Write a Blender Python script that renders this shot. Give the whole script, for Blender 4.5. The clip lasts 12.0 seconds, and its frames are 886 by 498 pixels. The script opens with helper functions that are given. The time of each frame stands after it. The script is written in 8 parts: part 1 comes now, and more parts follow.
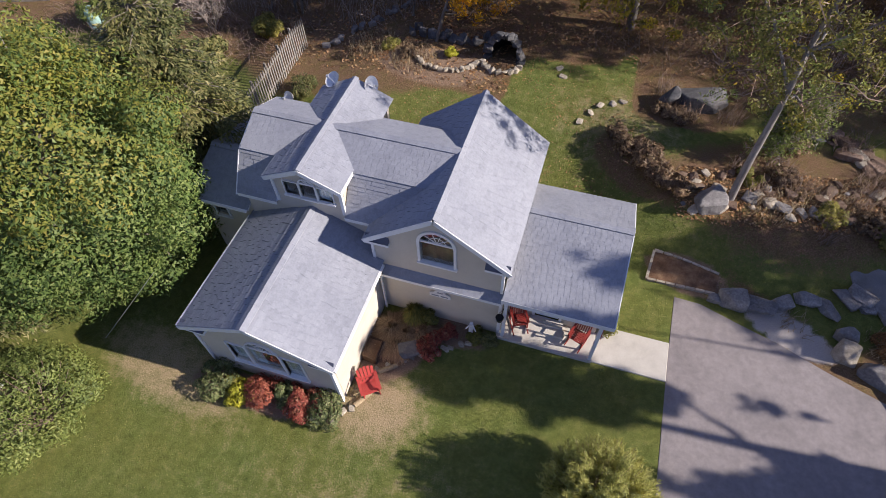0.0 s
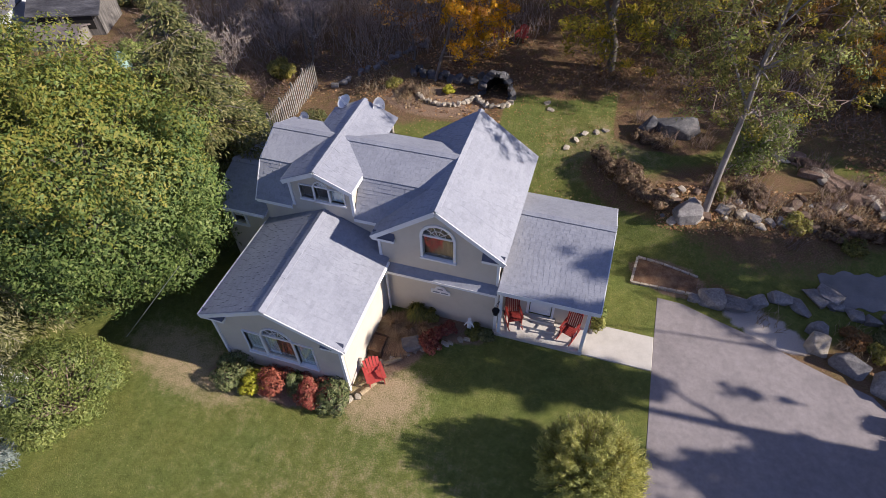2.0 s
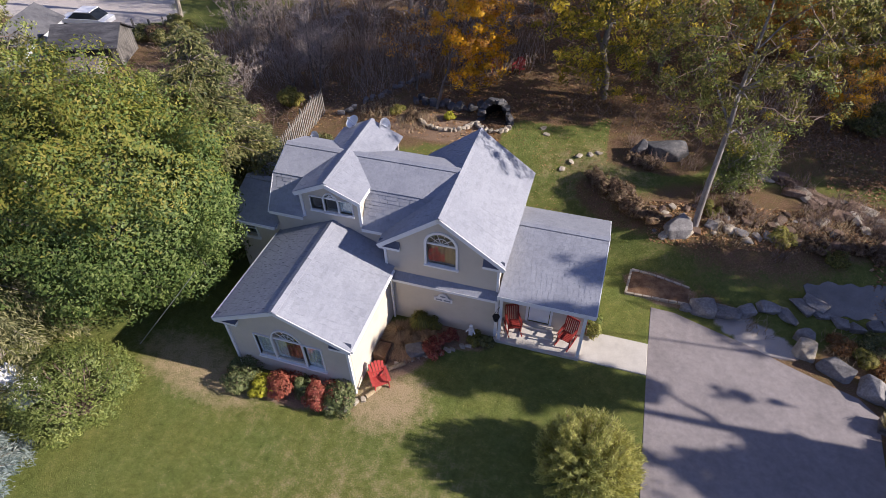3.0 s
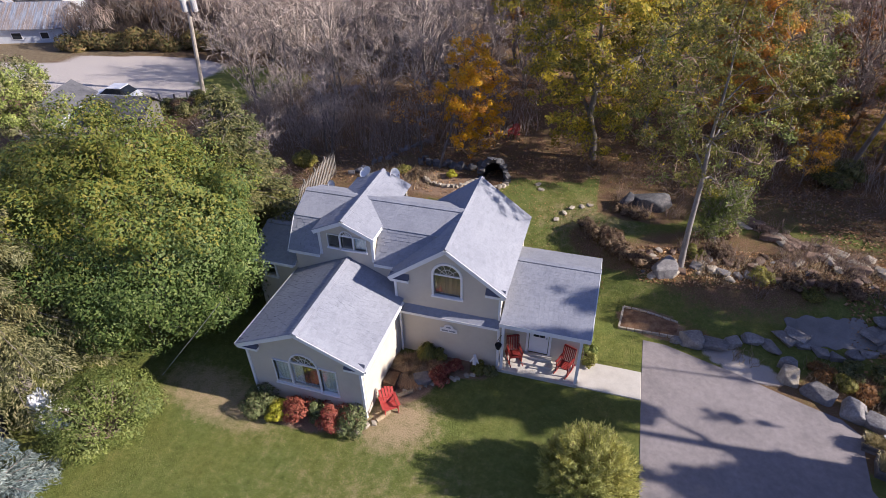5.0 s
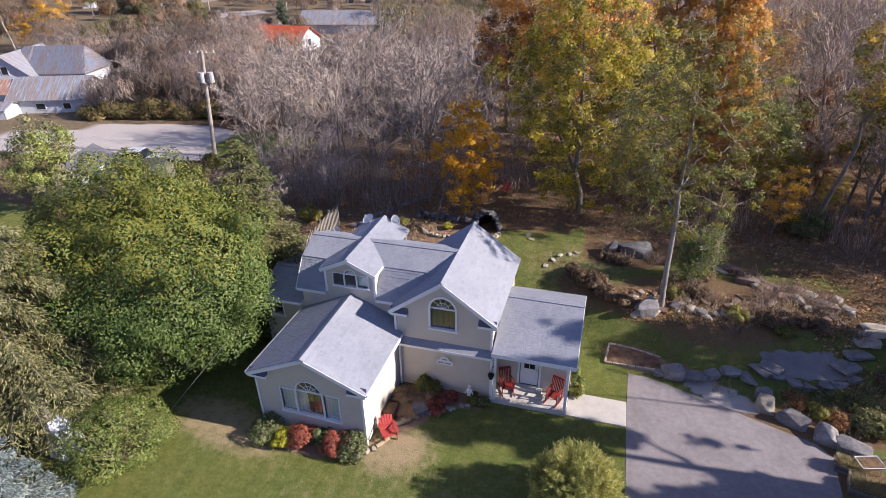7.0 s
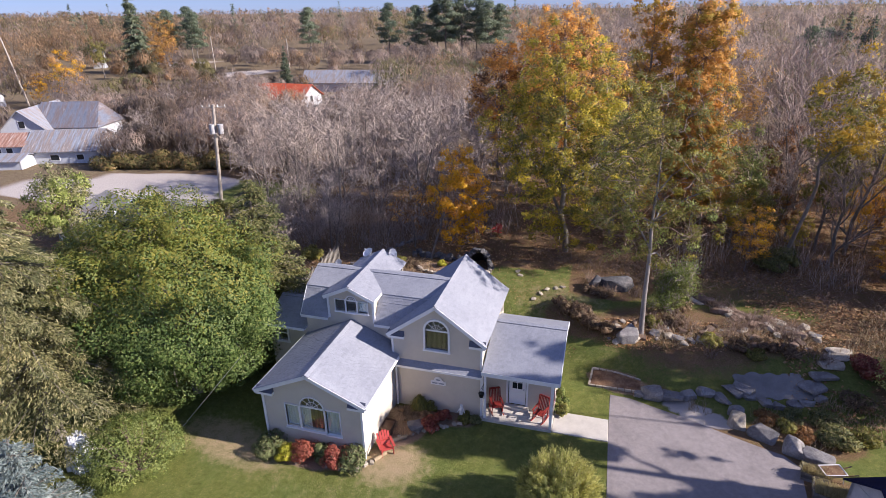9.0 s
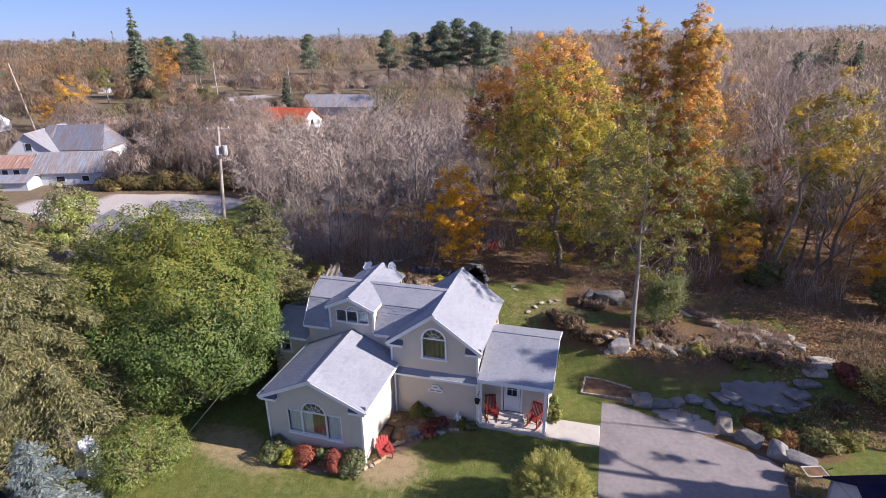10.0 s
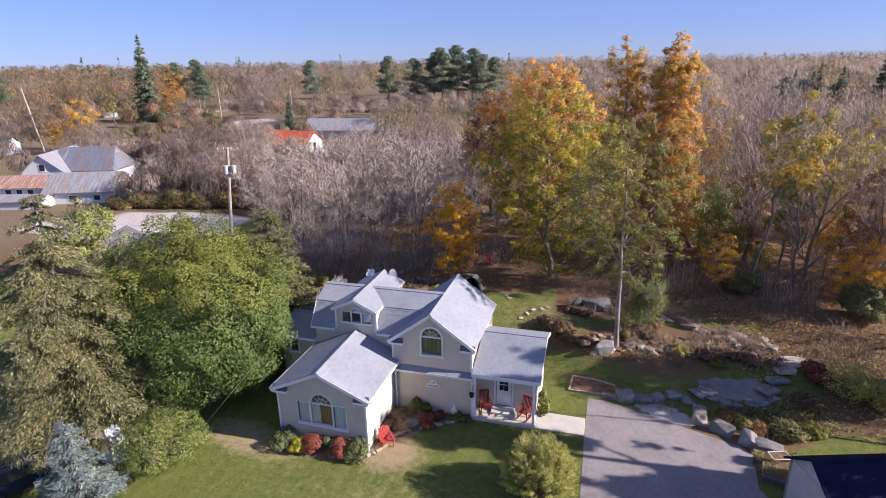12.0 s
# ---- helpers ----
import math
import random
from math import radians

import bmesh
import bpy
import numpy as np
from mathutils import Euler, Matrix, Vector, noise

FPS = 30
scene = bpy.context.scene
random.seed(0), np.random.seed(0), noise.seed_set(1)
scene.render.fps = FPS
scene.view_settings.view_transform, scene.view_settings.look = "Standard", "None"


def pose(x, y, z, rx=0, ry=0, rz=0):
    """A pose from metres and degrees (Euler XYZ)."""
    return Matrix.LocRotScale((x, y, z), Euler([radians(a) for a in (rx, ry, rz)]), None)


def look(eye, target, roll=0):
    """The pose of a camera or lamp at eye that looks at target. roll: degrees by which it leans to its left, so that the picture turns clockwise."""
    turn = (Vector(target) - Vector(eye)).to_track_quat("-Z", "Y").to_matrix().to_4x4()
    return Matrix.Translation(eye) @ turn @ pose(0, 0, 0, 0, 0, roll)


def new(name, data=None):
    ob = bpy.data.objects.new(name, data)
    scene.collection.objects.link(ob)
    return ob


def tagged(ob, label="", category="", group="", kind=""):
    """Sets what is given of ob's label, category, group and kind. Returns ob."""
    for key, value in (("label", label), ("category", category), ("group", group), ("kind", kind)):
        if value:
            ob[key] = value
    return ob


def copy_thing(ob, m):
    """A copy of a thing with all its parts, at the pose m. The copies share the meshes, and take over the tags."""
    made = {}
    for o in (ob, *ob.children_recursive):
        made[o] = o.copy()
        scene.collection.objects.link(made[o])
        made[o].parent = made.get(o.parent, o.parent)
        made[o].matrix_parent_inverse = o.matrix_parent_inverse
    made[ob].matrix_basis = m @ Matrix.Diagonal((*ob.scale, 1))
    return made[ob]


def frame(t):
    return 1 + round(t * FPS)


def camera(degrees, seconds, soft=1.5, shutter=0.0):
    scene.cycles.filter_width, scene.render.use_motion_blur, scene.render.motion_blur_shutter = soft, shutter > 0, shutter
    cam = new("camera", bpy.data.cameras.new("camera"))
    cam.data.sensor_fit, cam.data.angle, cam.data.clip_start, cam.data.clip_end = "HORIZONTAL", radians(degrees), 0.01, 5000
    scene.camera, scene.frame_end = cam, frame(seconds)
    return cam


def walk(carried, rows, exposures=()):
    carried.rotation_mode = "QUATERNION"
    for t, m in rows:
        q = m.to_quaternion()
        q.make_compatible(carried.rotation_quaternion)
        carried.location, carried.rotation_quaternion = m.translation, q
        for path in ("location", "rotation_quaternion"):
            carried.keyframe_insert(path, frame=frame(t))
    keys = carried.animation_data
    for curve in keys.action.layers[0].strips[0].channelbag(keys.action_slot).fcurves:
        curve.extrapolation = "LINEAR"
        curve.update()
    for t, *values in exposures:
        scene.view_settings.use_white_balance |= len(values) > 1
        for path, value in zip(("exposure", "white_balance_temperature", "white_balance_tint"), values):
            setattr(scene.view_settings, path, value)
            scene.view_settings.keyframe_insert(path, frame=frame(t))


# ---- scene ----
cam = camera(76.4, 12.0, soft=0.7)
PATH = [
    (0, (1.279, 0.069, 19.043), (0.889, 1.184, 17.43), -2.2),
    (0.5, (1.466, -0.622, 19.011), (1.066, 0.528, 17.425), -2.1),
    (1, (1.626, -1.346, 18.998), (1.219, -0.151, 17.446), -1.9),
    (1.5, (1.802, -2.075, 19.002), (1.387, -0.835, 17.489), -1.7),
    (2, (2.023, -2.861, 19.016), (1.598, -1.575, 17.544), -1.6),
    (2.5, (2.168, -3.641, 19.019), (1.733, -2.308, 17.593), -1.4),
    (3, (2.33, -4.432, 19.032), (1.884, -3.052, 17.654), -1.3),
    (3.2, (2.37, -4.722, 19.029), (1.92, -3.325, 17.67), -1.3),
    (4.8, (2.754, -6.904, 18.979), (2.271, -5.366, 17.794), -1.2),
    (5, (2.827, -7.149, 18.982), (2.34, -5.598, 17.817), -1.2),
    (5.5, (3.013, -7.822, 18.975), (2.516, -6.234, 17.866), -1.2),
    (6, (3.214, -8.426, 19.027), (2.712, -6.807, 17.967), -1.2),
    (6.5, (3.41, -9.041, 19.014), (2.903, -7.39, 18.005), -1.1),
    (7, (3.647, -9.609, 19.009), (3.134, -7.931, 18.049), -1.1),
    (8.8, (4.458, -11.926, 19.032), (3.937, -10.171, 18.225), -1.2),
    (9, (4.572, -12.202, 19.038), (4.05, -10.44, 18.248), -1.0),
    (9.5, (4.82, -12.877, 19.037), (4.297, -11.099, 18.285), -1.0),
    (10, (5.039, -13.554, 19.02), (4.515, -11.761, 18.306), -1.0),
    (10.5, (5.283, -14.233, 19.076), (4.757, -12.429, 18.392), -1.0),
    (11, (5.487, -14.924, 19.081), (4.962, -13.11, 18.423), -1.0),
    (11.5, (5.715, -15.577, 19.107), (5.188, -13.757, 18.466), -1.0),
    (12, (5.95, -16.267, 19.073), (5.422, -14.446, 18.436), -1.0),
]
walk(cam, [(t, look(eye, target, roll)) for t, eye, target, roll in PATH], [(0.0, 0.65, 6380, 14), (6.0, 0.785, 6220, 16), (12.0, 0.935, 6220, 18)])

# ---- world, sun, exposure ----
SUN_EL, SUN_AZ = 28.0, 4.4          # degrees up, degrees from +x towards +y
world = bpy.data.worlds.new("world")
scene.world = world
world.use_nodes = True
wn = world.node_tree
sky = wn.nodes.new("ShaderNodeTexSky")
sky.sky_type = "NISHITA"
sky.sun_disc = False
sky.sun_elevation, sky.sun_rotation = radians(SUN_EL), radians(90 - SUN_AZ)
sky.altitude = 1200
sky.air_density, sky.dust_density, sky.ozone_density = 1.0, 0.0, 6.0
tint = wn.nodes.new("ShaderNodeMix")
tint.data_type, tint.blend_type = "RGBA", "MULTIPLY"
tint.inputs["Factor"].default_value = 1.0
tint.inputs["B"].default_value = (0.68, 0.79, 1.2, 1.0)
wn.links.new(sky.outputs["Color"], tint.inputs["A"])
even = wn.nodes.new("ShaderNodeMix")
even.data_type = "RGBA"
even.inputs["Factor"].default_value = 0.36
even.inputs["B"].default_value = (4.4, 5.3, 8.4, 1.0)
wn.links.new(tint.outputs["Result"], even.inputs["A"])
wn.links.new(even.outputs["Result"], wn.nodes["Background"].inputs["Color"])
wn.nodes["Background"].inputs["Strength"].default_value = 0.056
sun = new("sun", bpy.data.lights.new("sun", "SUN"))
sun.data.energy, sun.data.angle, sun.data.color = 5.0, radians(0.6), (1.0, 0.91, 0.80)
sun.matrix_world = look((60, 5, 33), (60 - math.cos(radians(SUN_AZ)), 5 - math.sin(radians(SUN_AZ)), 33 - math.tan(radians(SUN_EL))))


# ---- materials ----
def rgb(c):
    return (*c, 1.0)


def nodes_of(name):
    m = bpy.data.materials.new(name)
    m.use_nodes = True
    nt = m.node_tree
    return m, nt, nt.nodes["Principled BSDF"]


def ramp(nt, src, cols, interp="LINEAR"):
    r = nt.nodes.new("ShaderNodeValToRGB")
    r.color_ramp.interpolation = interp
    el = r.color_ramp.elements
    while len(el) < len(cols):
        el.new(0.5)
    for e, (p, c) in zip(el, cols):
        e.position, e.color = p, rgb(c)
    nt.links.new(src, r.inputs["Fac"])
    return r.outputs["Color"]


def noise_tex(nt, scale, detail=5.0, rough=0.6, coords="Object", stretch=None):
    n = nt.nodes.new("ShaderNodeTexNoise")
    n.inputs["Scale"].default_value, n.inputs["Detail"].default_value, n.inputs["Roughness"].default_value = scale, detail, rough
    if coords == "Position":
        src = nt.nodes.new("ShaderNodeNewGeometry").outputs["Position"]
    else:
        src = nt.nodes.new("ShaderNodeTexCoord").outputs["Object"]
    if stretch:
        mp = nt.nodes.new("ShaderNodeMapping")
        mp.inputs["Scale"].default_value = stretch
        nt.links.new(src, mp.inputs["Vector"])
        src = mp.outputs["Vector"]
    nt.links.new(src, n.inputs["Vector"])
    return n.outputs["Fac"]


def mix(nt, fac, a, b, mode="MIX"):
    m = nt.nodes.new("ShaderNodeMix")
    m.data_type, m.blend_type = "RGBA", mode
    for sock, val in ((m.inputs["Factor"], fac), (m.inputs["A"], a), (m.inputs["B"], b)):
        if isinstance(val, bpy.types.NodeSocket):
            nt.links.new(val, sock)
        elif isinstance(val, (int, float)):
            sock.default_value = val
        else:
            sock.default_value = rgb(val)
    return m.outputs["Result"]


def mathn(nt, op, a, b=0.0, clamp=False):
    m = nt.nodes.new("ShaderNodeMath")
    m.operation, m.use_clamp = op, clamp
    for sock, val in zip(m.inputs, (a, b)):
        if isinstance(val, bpy.types.NodeSocket):
            nt.links.new(val, sock)
        else:
            sock.default_value = val
    return m.outputs["Value"]


def island(nt):
    return nt.nodes.new("ShaderNodeNewGeometry").outputs["Random Per Island"]


def obj_random(nt):
    return nt.nodes.new("ShaderNodeObjectInfo").outputs["Random"]


def bump(nt, bsdf, height, strength=0.4, distance=0.02):
    b = nt.nodes.new("ShaderNodeBump")
    b.inputs["Strength"].default_value, b.inputs["Distance"].default_value = strength, distance
    nt.links.new(height, b.inputs["Height"])
    nt.links.new(b.outputs["Normal"], bsdf.inputs["Normal"])


def surface(name, cols, scale=3.0, fine=40.0, rough=0.85, bump_h=0.01, bump_s=0.5, stretch=None, coords="Object",
            metallic=0.0, per=None, amount=0.35, fine_amount=0.25):
    """Colours over a broad noise, darkened and lightened by a fine one; per: 'island' or 'object' shifts each piece."""
    m, nt, b = nodes_of(name)
    broad = noise_tex(nt, scale, 6.0, 0.65, coords, stretch)
    small = noise_tex(nt, fine, 4.0, 0.7, coords, stretch)
    n = len(cols)
    col = ramp(nt, broad, [(0.28 + 0.44 * i / max(1, n - 1), c) for i, c in enumerate(cols)])
    grain = ramp(nt, small, [(0.3, (1 - fine_amount,) * 3), (0.7, (1 + fine_amount,) * 3)])
    col = mix(nt, 1.0, col, grain, "MULTIPLY")
    if per:
        r = island(nt) if per == "island" else obj_random(nt)
        tone = ramp(nt, r, [(0.0, (1 - amount,) * 3), (1.0, (1 + amount,) * 3)])
        col = mix(nt, 1.0, col, tone, "MULTIPLY")
    nt.links.new(col, b.inputs["Base Color"])
    b.inputs["Roughness"].default_value, b.inputs["Metallic"].default_value = rough, metallic
    b.inputs["Specular IOR Level"].default_value = 0.3
    if bump_s:
        bump(nt, b, small, bump_s, bump_h)
    return m


def leaf_material(name, cols, passing=0.3, tone=0.18, light=1.45, broad=0.0):
    """Leaves: each leaf takes its own colour, each tree its own tone; some light passes through."""
    m, nt, b = nodes_of(name)
    n = len(cols)
    col = ramp(nt, island(nt), [(i / max(1, n - 1), [min(0.85, v * light) for v in c]) for i, c in enumerate(cols)])
    t = ramp(nt, obj_random(nt), [(0.0, (1 - tone, 1 - tone, 1 - tone)), (1.0, (1 + tone, 1 + tone * 0.7, 1 + tone * 0.5))])
    col = mix(nt, 1.0, col, t, "MULTIPLY")
    patch = ramp(nt, noise_tex(nt, 0.55, 3.0), [(0.35, (0.78, 0.82, 0.8)), (0.65, (1.22, 1.16, 1.05))])
    col = mix(nt, 1.0, col, patch, "MULTIPLY")
    if broad:
        crowns = ramp(nt, noise_tex(nt, 0.11, 2.0), [(0.38, (1 - broad, 1 - broad, 1 - broad)), (0.62, (1 + broad, 1 + broad * 0.9, 1 + broad * 0.8))])
        col = mix(nt, 1.0, col, crowns, "MULTIPLY")
    nt.links.new(col, b.inputs["Base Color"])
    b.inputs["Roughness"].default_value, b.inputs["Specular IOR Level"].default_value = 0.55, 0.25
    tr = nt.nodes.new("ShaderNodeBsdfTranslucent")
    nt.links.new(col, tr.inputs["Color"])
    mx = nt.nodes.new("ShaderNodeMixShader")
    mx.inputs["Fac"].default_value = passing
    nt.links.new(b.outputs["BSDF"], mx.inputs[1])
    nt.links.new(tr.outputs["BSDF"], mx.inputs[2])
    nt.links.new(mx.outputs["Shader"], nt.nodes["Material Output"].inputs["Surface"])
    return m


def glass_material(name, tint=(0.02, 0.025, 0.03)):
    m, nt, b = nodes_of(name)
    tr = nt.nodes.new("ShaderNodeBsdfTransparent")
    tr.inputs["Color"].default_value = (0.9, 0.94, 0.95, 1)
    gl = nt.nodes.new("ShaderNodeBsdfGlossy")
    gl.inputs["Roughness"].default_value = 0.03
    fr = nt.nodes.new("ShaderNodeLayerWeight")
    fr.inputs["Blend"].default_value = 0.3
    mx = nt.nodes.new("ShaderNodeMixShader")
    nt.links.new(mathn(nt, "ADD", mathn(nt, "MULTIPLY", fr.outputs["Facing"], 0.35), 0.05, True), mx.inputs["Fac"])
    nt.links.new(tr.outputs["BSDF"], mx.inputs[1])
    nt.links.new(gl.outputs["BSDF"], mx.inputs[2])
    nt.links.new(mx.outputs["Shader"], nt.nodes["Material Output"].inputs["Surface"])
    return m


def roof_material(name, cols, per):
    """Asphalt shingles: granules, tone by tab, dark streaks and lichen spots."""
    m, nt, b = nodes_of(name)
    gran = noise_tex(nt, 160.0, 2.0, 0.7, "Position")
    broad = noise_tex(nt, 0.6, 3.0, 0.5, "Position")
    col = ramp(nt, broad, [(0.25, cols[0]), (0.5, cols[1]), (0.75, cols[2])])
    r = island(nt) if per == "island" else obj_random(nt)
    tone = ramp(nt, r, [(0.0, (0.9, 0.9, 0.91)), (0.3, (0.98, 0.98, 0.985)), (1.0, (1.03, 1.03, 1.03))])
    col = mix(nt, 1.0, col, tone, "MULTIPLY")
    grit = ramp(nt, gran, [(0.3, (0.8, 0.8, 0.8)), (0.7, (1.18, 1.18, 1.18))])
    col = mix(nt, 1.0, col, grit, "MULTIPLY")
    spots = ramp(nt, noise_tex(nt, 9.0, 5.0, 0.75, "Position"), [(0.3, (0.82, 0.83, 0.83)), (0.5, (1.0, 1.0, 1.0)), (0.7, (1.1, 1.1, 1.09))])
    col = mix(nt, 0.9, col, spots, "MULTIPLY")
    nt.links.new(col, b.inputs["Base Color"])
    b.inputs["Roughness"].default_value, b.inputs["Specular IOR Level"].default_value = 0.85, 0.3
    bump(nt, b, gran, 0.4, 0.004)
    return m


SHINGLE = roof_material("grey_shingle", [(0.25, 0.262, 0.302), (0.275, 0.287, 0.327), (0.3, 0.312, 0.352)], "island")
SHINGLE_ONE = roof_material("grey_shingle_tab", [(0.25, 0.262, 0.302), (0.275, 0.287, 0.327), (0.3, 0.312, 0.352)], "object")
SIDING = surface("beige_siding", [(0.5, 0.45, 0.375), (0.55, 0.495, 0.41), (0.585, 0.53, 0.445)], 1.2, 30.0, 0.6, 0.003, 0.2, per="island", amount=0.05, fine_amount=0.06)
TRIM = surface("white_trim", [(0.72, 0.72, 0.72), (0.8, 0.8, 0.8)], 2.0, 30.0, 0.5, 0.003, 0.15, fine_amount=0.06)
SOFFIT = surface("blue_grey_soffit_flashing", [(0.2, 0.22, 0.27), (0.25, 0.27, 0.32)], 2.0, 30.0, 0.6, 0.003, 0.2, fine_amount=0.1)
# Roof grey darkened and blued for the shade on the return caps.
CAP_SHADED = surface("shaded_blue_grey_cap", [(0.085, 0.095, 0.135), (0.11, 0.12, 0.165)], 2.0, 40.0, 0.8, 0.004, 0.3, fine_amount=0.15)
GLASS = glass_material("window_glass")
CURTAIN = surface("pale_curtain", [(0.6, 0.62, 0.62), (0.72, 0.73, 0.72)], 4.0, 20.0, 0.9, 0.01, 0.3)
CURTAIN_WARM = surface("amber_curtain", [(0.11, 0.08, 0.055), (0.16, 0.12, 0.08)], 4.0, 20.0, 0.9, 0.01, 0.3)
INTERIOR = surface("interior_plaster", [(0.3, 0.28, 0.25), (0.36, 0.33, 0.3)], 2.0, 20.0, 0.9, 0.003, 0.1)
CONCRETE = surface("concrete", [(0.42, 0.39, 0.35), (0.5, 0.47, 0.42), (0.55, 0.52, 0.47)], 1.4, 60.0, 0.85, 0.006, 0.4, coords="Position", fine_amount=0.12)
ROCK = surface("field_stone", [(0.13, 0.12, 0.118), (0.22, 0.208, 0.203), (0.31, 0.292, 0.275)], 1.8, 14.0, 0.85, 0.05, 0.8, per="object", amount=0.2)
ROCK_MID = surface("mottled_grey_stone", [(0.1, 0.092, 0.09), (0.165, 0.152, 0.148), (0.24, 0.222, 0.21)], 2.2, 14.0, 0.9, 0.05, 0.8, per="object", amount=0.15)
ROCK_WARM = surface("pale_warm_stone", [(0.26, 0.22, 0.17), (0.40, 0.35, 0.28), (0.5, 0.45, 0.37)], 3.0, 18.0, 0.85, 0.04, 0.8, per="object", amount=0.25)
ROCK_DARK = surface("dark_stone", [(0.05, 0.05, 0.055), (0.1, 0.1, 0.105), (0.2, 0.18, 0.17)], 1.2, 10.0, 0.85, 0.05, 0.8, per="object", amount=0.2)
BARK = surface("grey_bark", [(0.12, 0.10, 0.085), (0.2, 0.175, 0.15), (0.27, 0.245, 0.22)], 3.0, 22.0, 0.9, 0.04, 0.8, stretch=(1, 1, 0.25))
BARK_PALE = surface("pale_grey_bark", [(0.14, 0.122, 0.112), (0.23, 0.205, 0.19), (0.31, 0.285, 0.265)], 3.0, 22.0, 0.9, 0.03, 0.7, stretch=(1, 1, 0.25))
TWIG = surface("bare_twig", [(0.27, 0.222, 0.192), (0.37, 0.305, 0.263), (0.46, 0.387, 0.342)], 2.0, 12.0, 0.9, 0.0, 0.0, per="island", amount=0.35)
TWIG_MID = surface("pinkish_brown_twig", [(0.26, 0.196, 0.166), (0.37, 0.29, 0.25), (0.46, 0.375, 0.33)], 2.0, 12.0, 0.9, 0.0, 0.0, per="island", amount=0.35)
TWIG_WARM = surface("brown_twig", [(0.15, 0.10, 0.075), (0.25, 0.18, 0.14), (0.34, 0.26, 0.21)], 2.0, 12.0, 0.9, 0.0, 0.0, per="island", amount=0.35)
WOOD_OLD = surface("weathered_wood", [(0.16, 0.14, 0.12), (0.26, 0.24, 0.21), (0.34, 0.31, 0.28)], 2.5, 30.0, 0.9, 0.01, 0.5, stretch=(1, 1, 0.3), per="object", amount=0.2)
WOOD_PALE = surface("sun_bleached_pole_wood", [(0.3, 0.26, 0.22), (0.4, 0.35, 0.3), (0.48, 0.43, 0.38)], 2.5, 30.0, 0.9, 0.01, 0.5, stretch=(1, 1, 0.2))
WOOD_BROWN = surface("brown_wood", [(0.09, 0.05, 0.03), (0.15, 0.09, 0.055)], 3.0, 30.0, 0.8, 0.008, 0.4)
RED_PAINT = surface("red_paint", [(0.36, 0.045, 0.04), (0.44, 0.07, 0.06)], 4.0, 30.0, 0.5, 0.003, 0.2, fine_amount=0.1)
# The chairs' red again, darkened for the shade under the porch roof.
RED_SHADED = surface("porch_shaded_red_paint", [(0.2, 0.026, 0.022), (0.28, 0.04, 0.033)], 4.0, 30.0, 0.55, 0.003, 0.2, fine_amount=0.12)
BLACK = surface("black_paint", [(0.012, 0.012, 0.013), (0.02, 0.02, 0.02)], 4.0, 30.0, 0.5, 0.003, 0.2)
STEEL = surface("galvanised_steel", [(0.45, 0.46, 0.48), (0.58, 0.59, 0.6)], 3.0, 20.0, 0.4, 0.003, 0.2, metallic=0.6)
TIN_BLUE = surface("streaked_tin_roofing", [(0.15, 0.175, 0.23), (0.28, 0.31, 0.36), (0.24, 0.19, 0.165), (0.42, 0.44, 0.47)], 0.9, 6.0, 0.5, 0.01, 0.3, stretch=(3.0, 0.3, 0.3))
TIN_DARK = surface("dark_patched_tin_roofing", [(0.12, 0.135, 0.18), (0.17, 0.19, 0.24), (0.17, 0.135, 0.13), (0.34, 0.36, 0.41)], 0.8, 6.0, 0.5, 0.01, 0.3, stretch=(2.2, 0.3, 0.3))
TIN_RUST = surface("rusty_tin_roofing", [(0.20, 0.09, 0.06), (0.34, 0.2, 0.15), (0.5, 0.46, 0.44)], 1.4, 8.0, 0.6, 0.01, 0.4, stretch=(3.0, 0.4, 0.4))
ROOF_RED = surface("orange_red_roofing", [(0.42, 0.07, 0.03), (0.58, 0.13, 0.06)], 0.8, 8.0, 0.7, 0.01, 0.3)
ROOF_DARK = surface("dark_roofing", [(0.07, 0.07, 0.08), (0.12, 0.12, 0.13), (0.17, 0.165, 0.17)], 1.0, 14.0, 0.85, 0.01, 0.5, fine_amount=0.2)
WHITEWALL = surface("white_clapboard", [(0.46, 0.48, 0.52), (0.58, 0.6, 0.63)], 1.0, 20.0, 0.7, 0.004, 0.2, fine_amount=0.08)
CAR_WHITE = surface("white_car_paint", [(0.72, 0.73, 0.74), (0.78, 0.79, 0.8)], 2.0, 20.0, 0.25, 0.0, 0.0, fine_amount=0.02)
CAR_GLASS = surface("dark_car_glass", [(0.02, 0.025, 0.03), (0.03, 0.035, 0.04)], 2.0, 20.0, 0.1, 0.0, 0.0, fine_amount=0.05)
RUBBER = surface("black_rubber", [(0.02, 0.02, 0.02), (0.035, 0.035, 0.035)], 5.0, 40.0, 0.9, 0.003, 0.3)
STRAW = surface("dry_stalks", [(0.22, 0.16, 0.09), (0.34, 0.26, 0.16), (0.42, 0.35, 0.24)], 2.0, 12.0, 0.9, 0.0, 0.0, per="island", amount=0.4)
LITTER = leaf_material("fallen_leaves", [(0.07, 0.04, 0.025), (0.16, 0.085, 0.04), (0.26, 0.15, 0.07), (0.34, 0.24, 0.14)], 0.1)

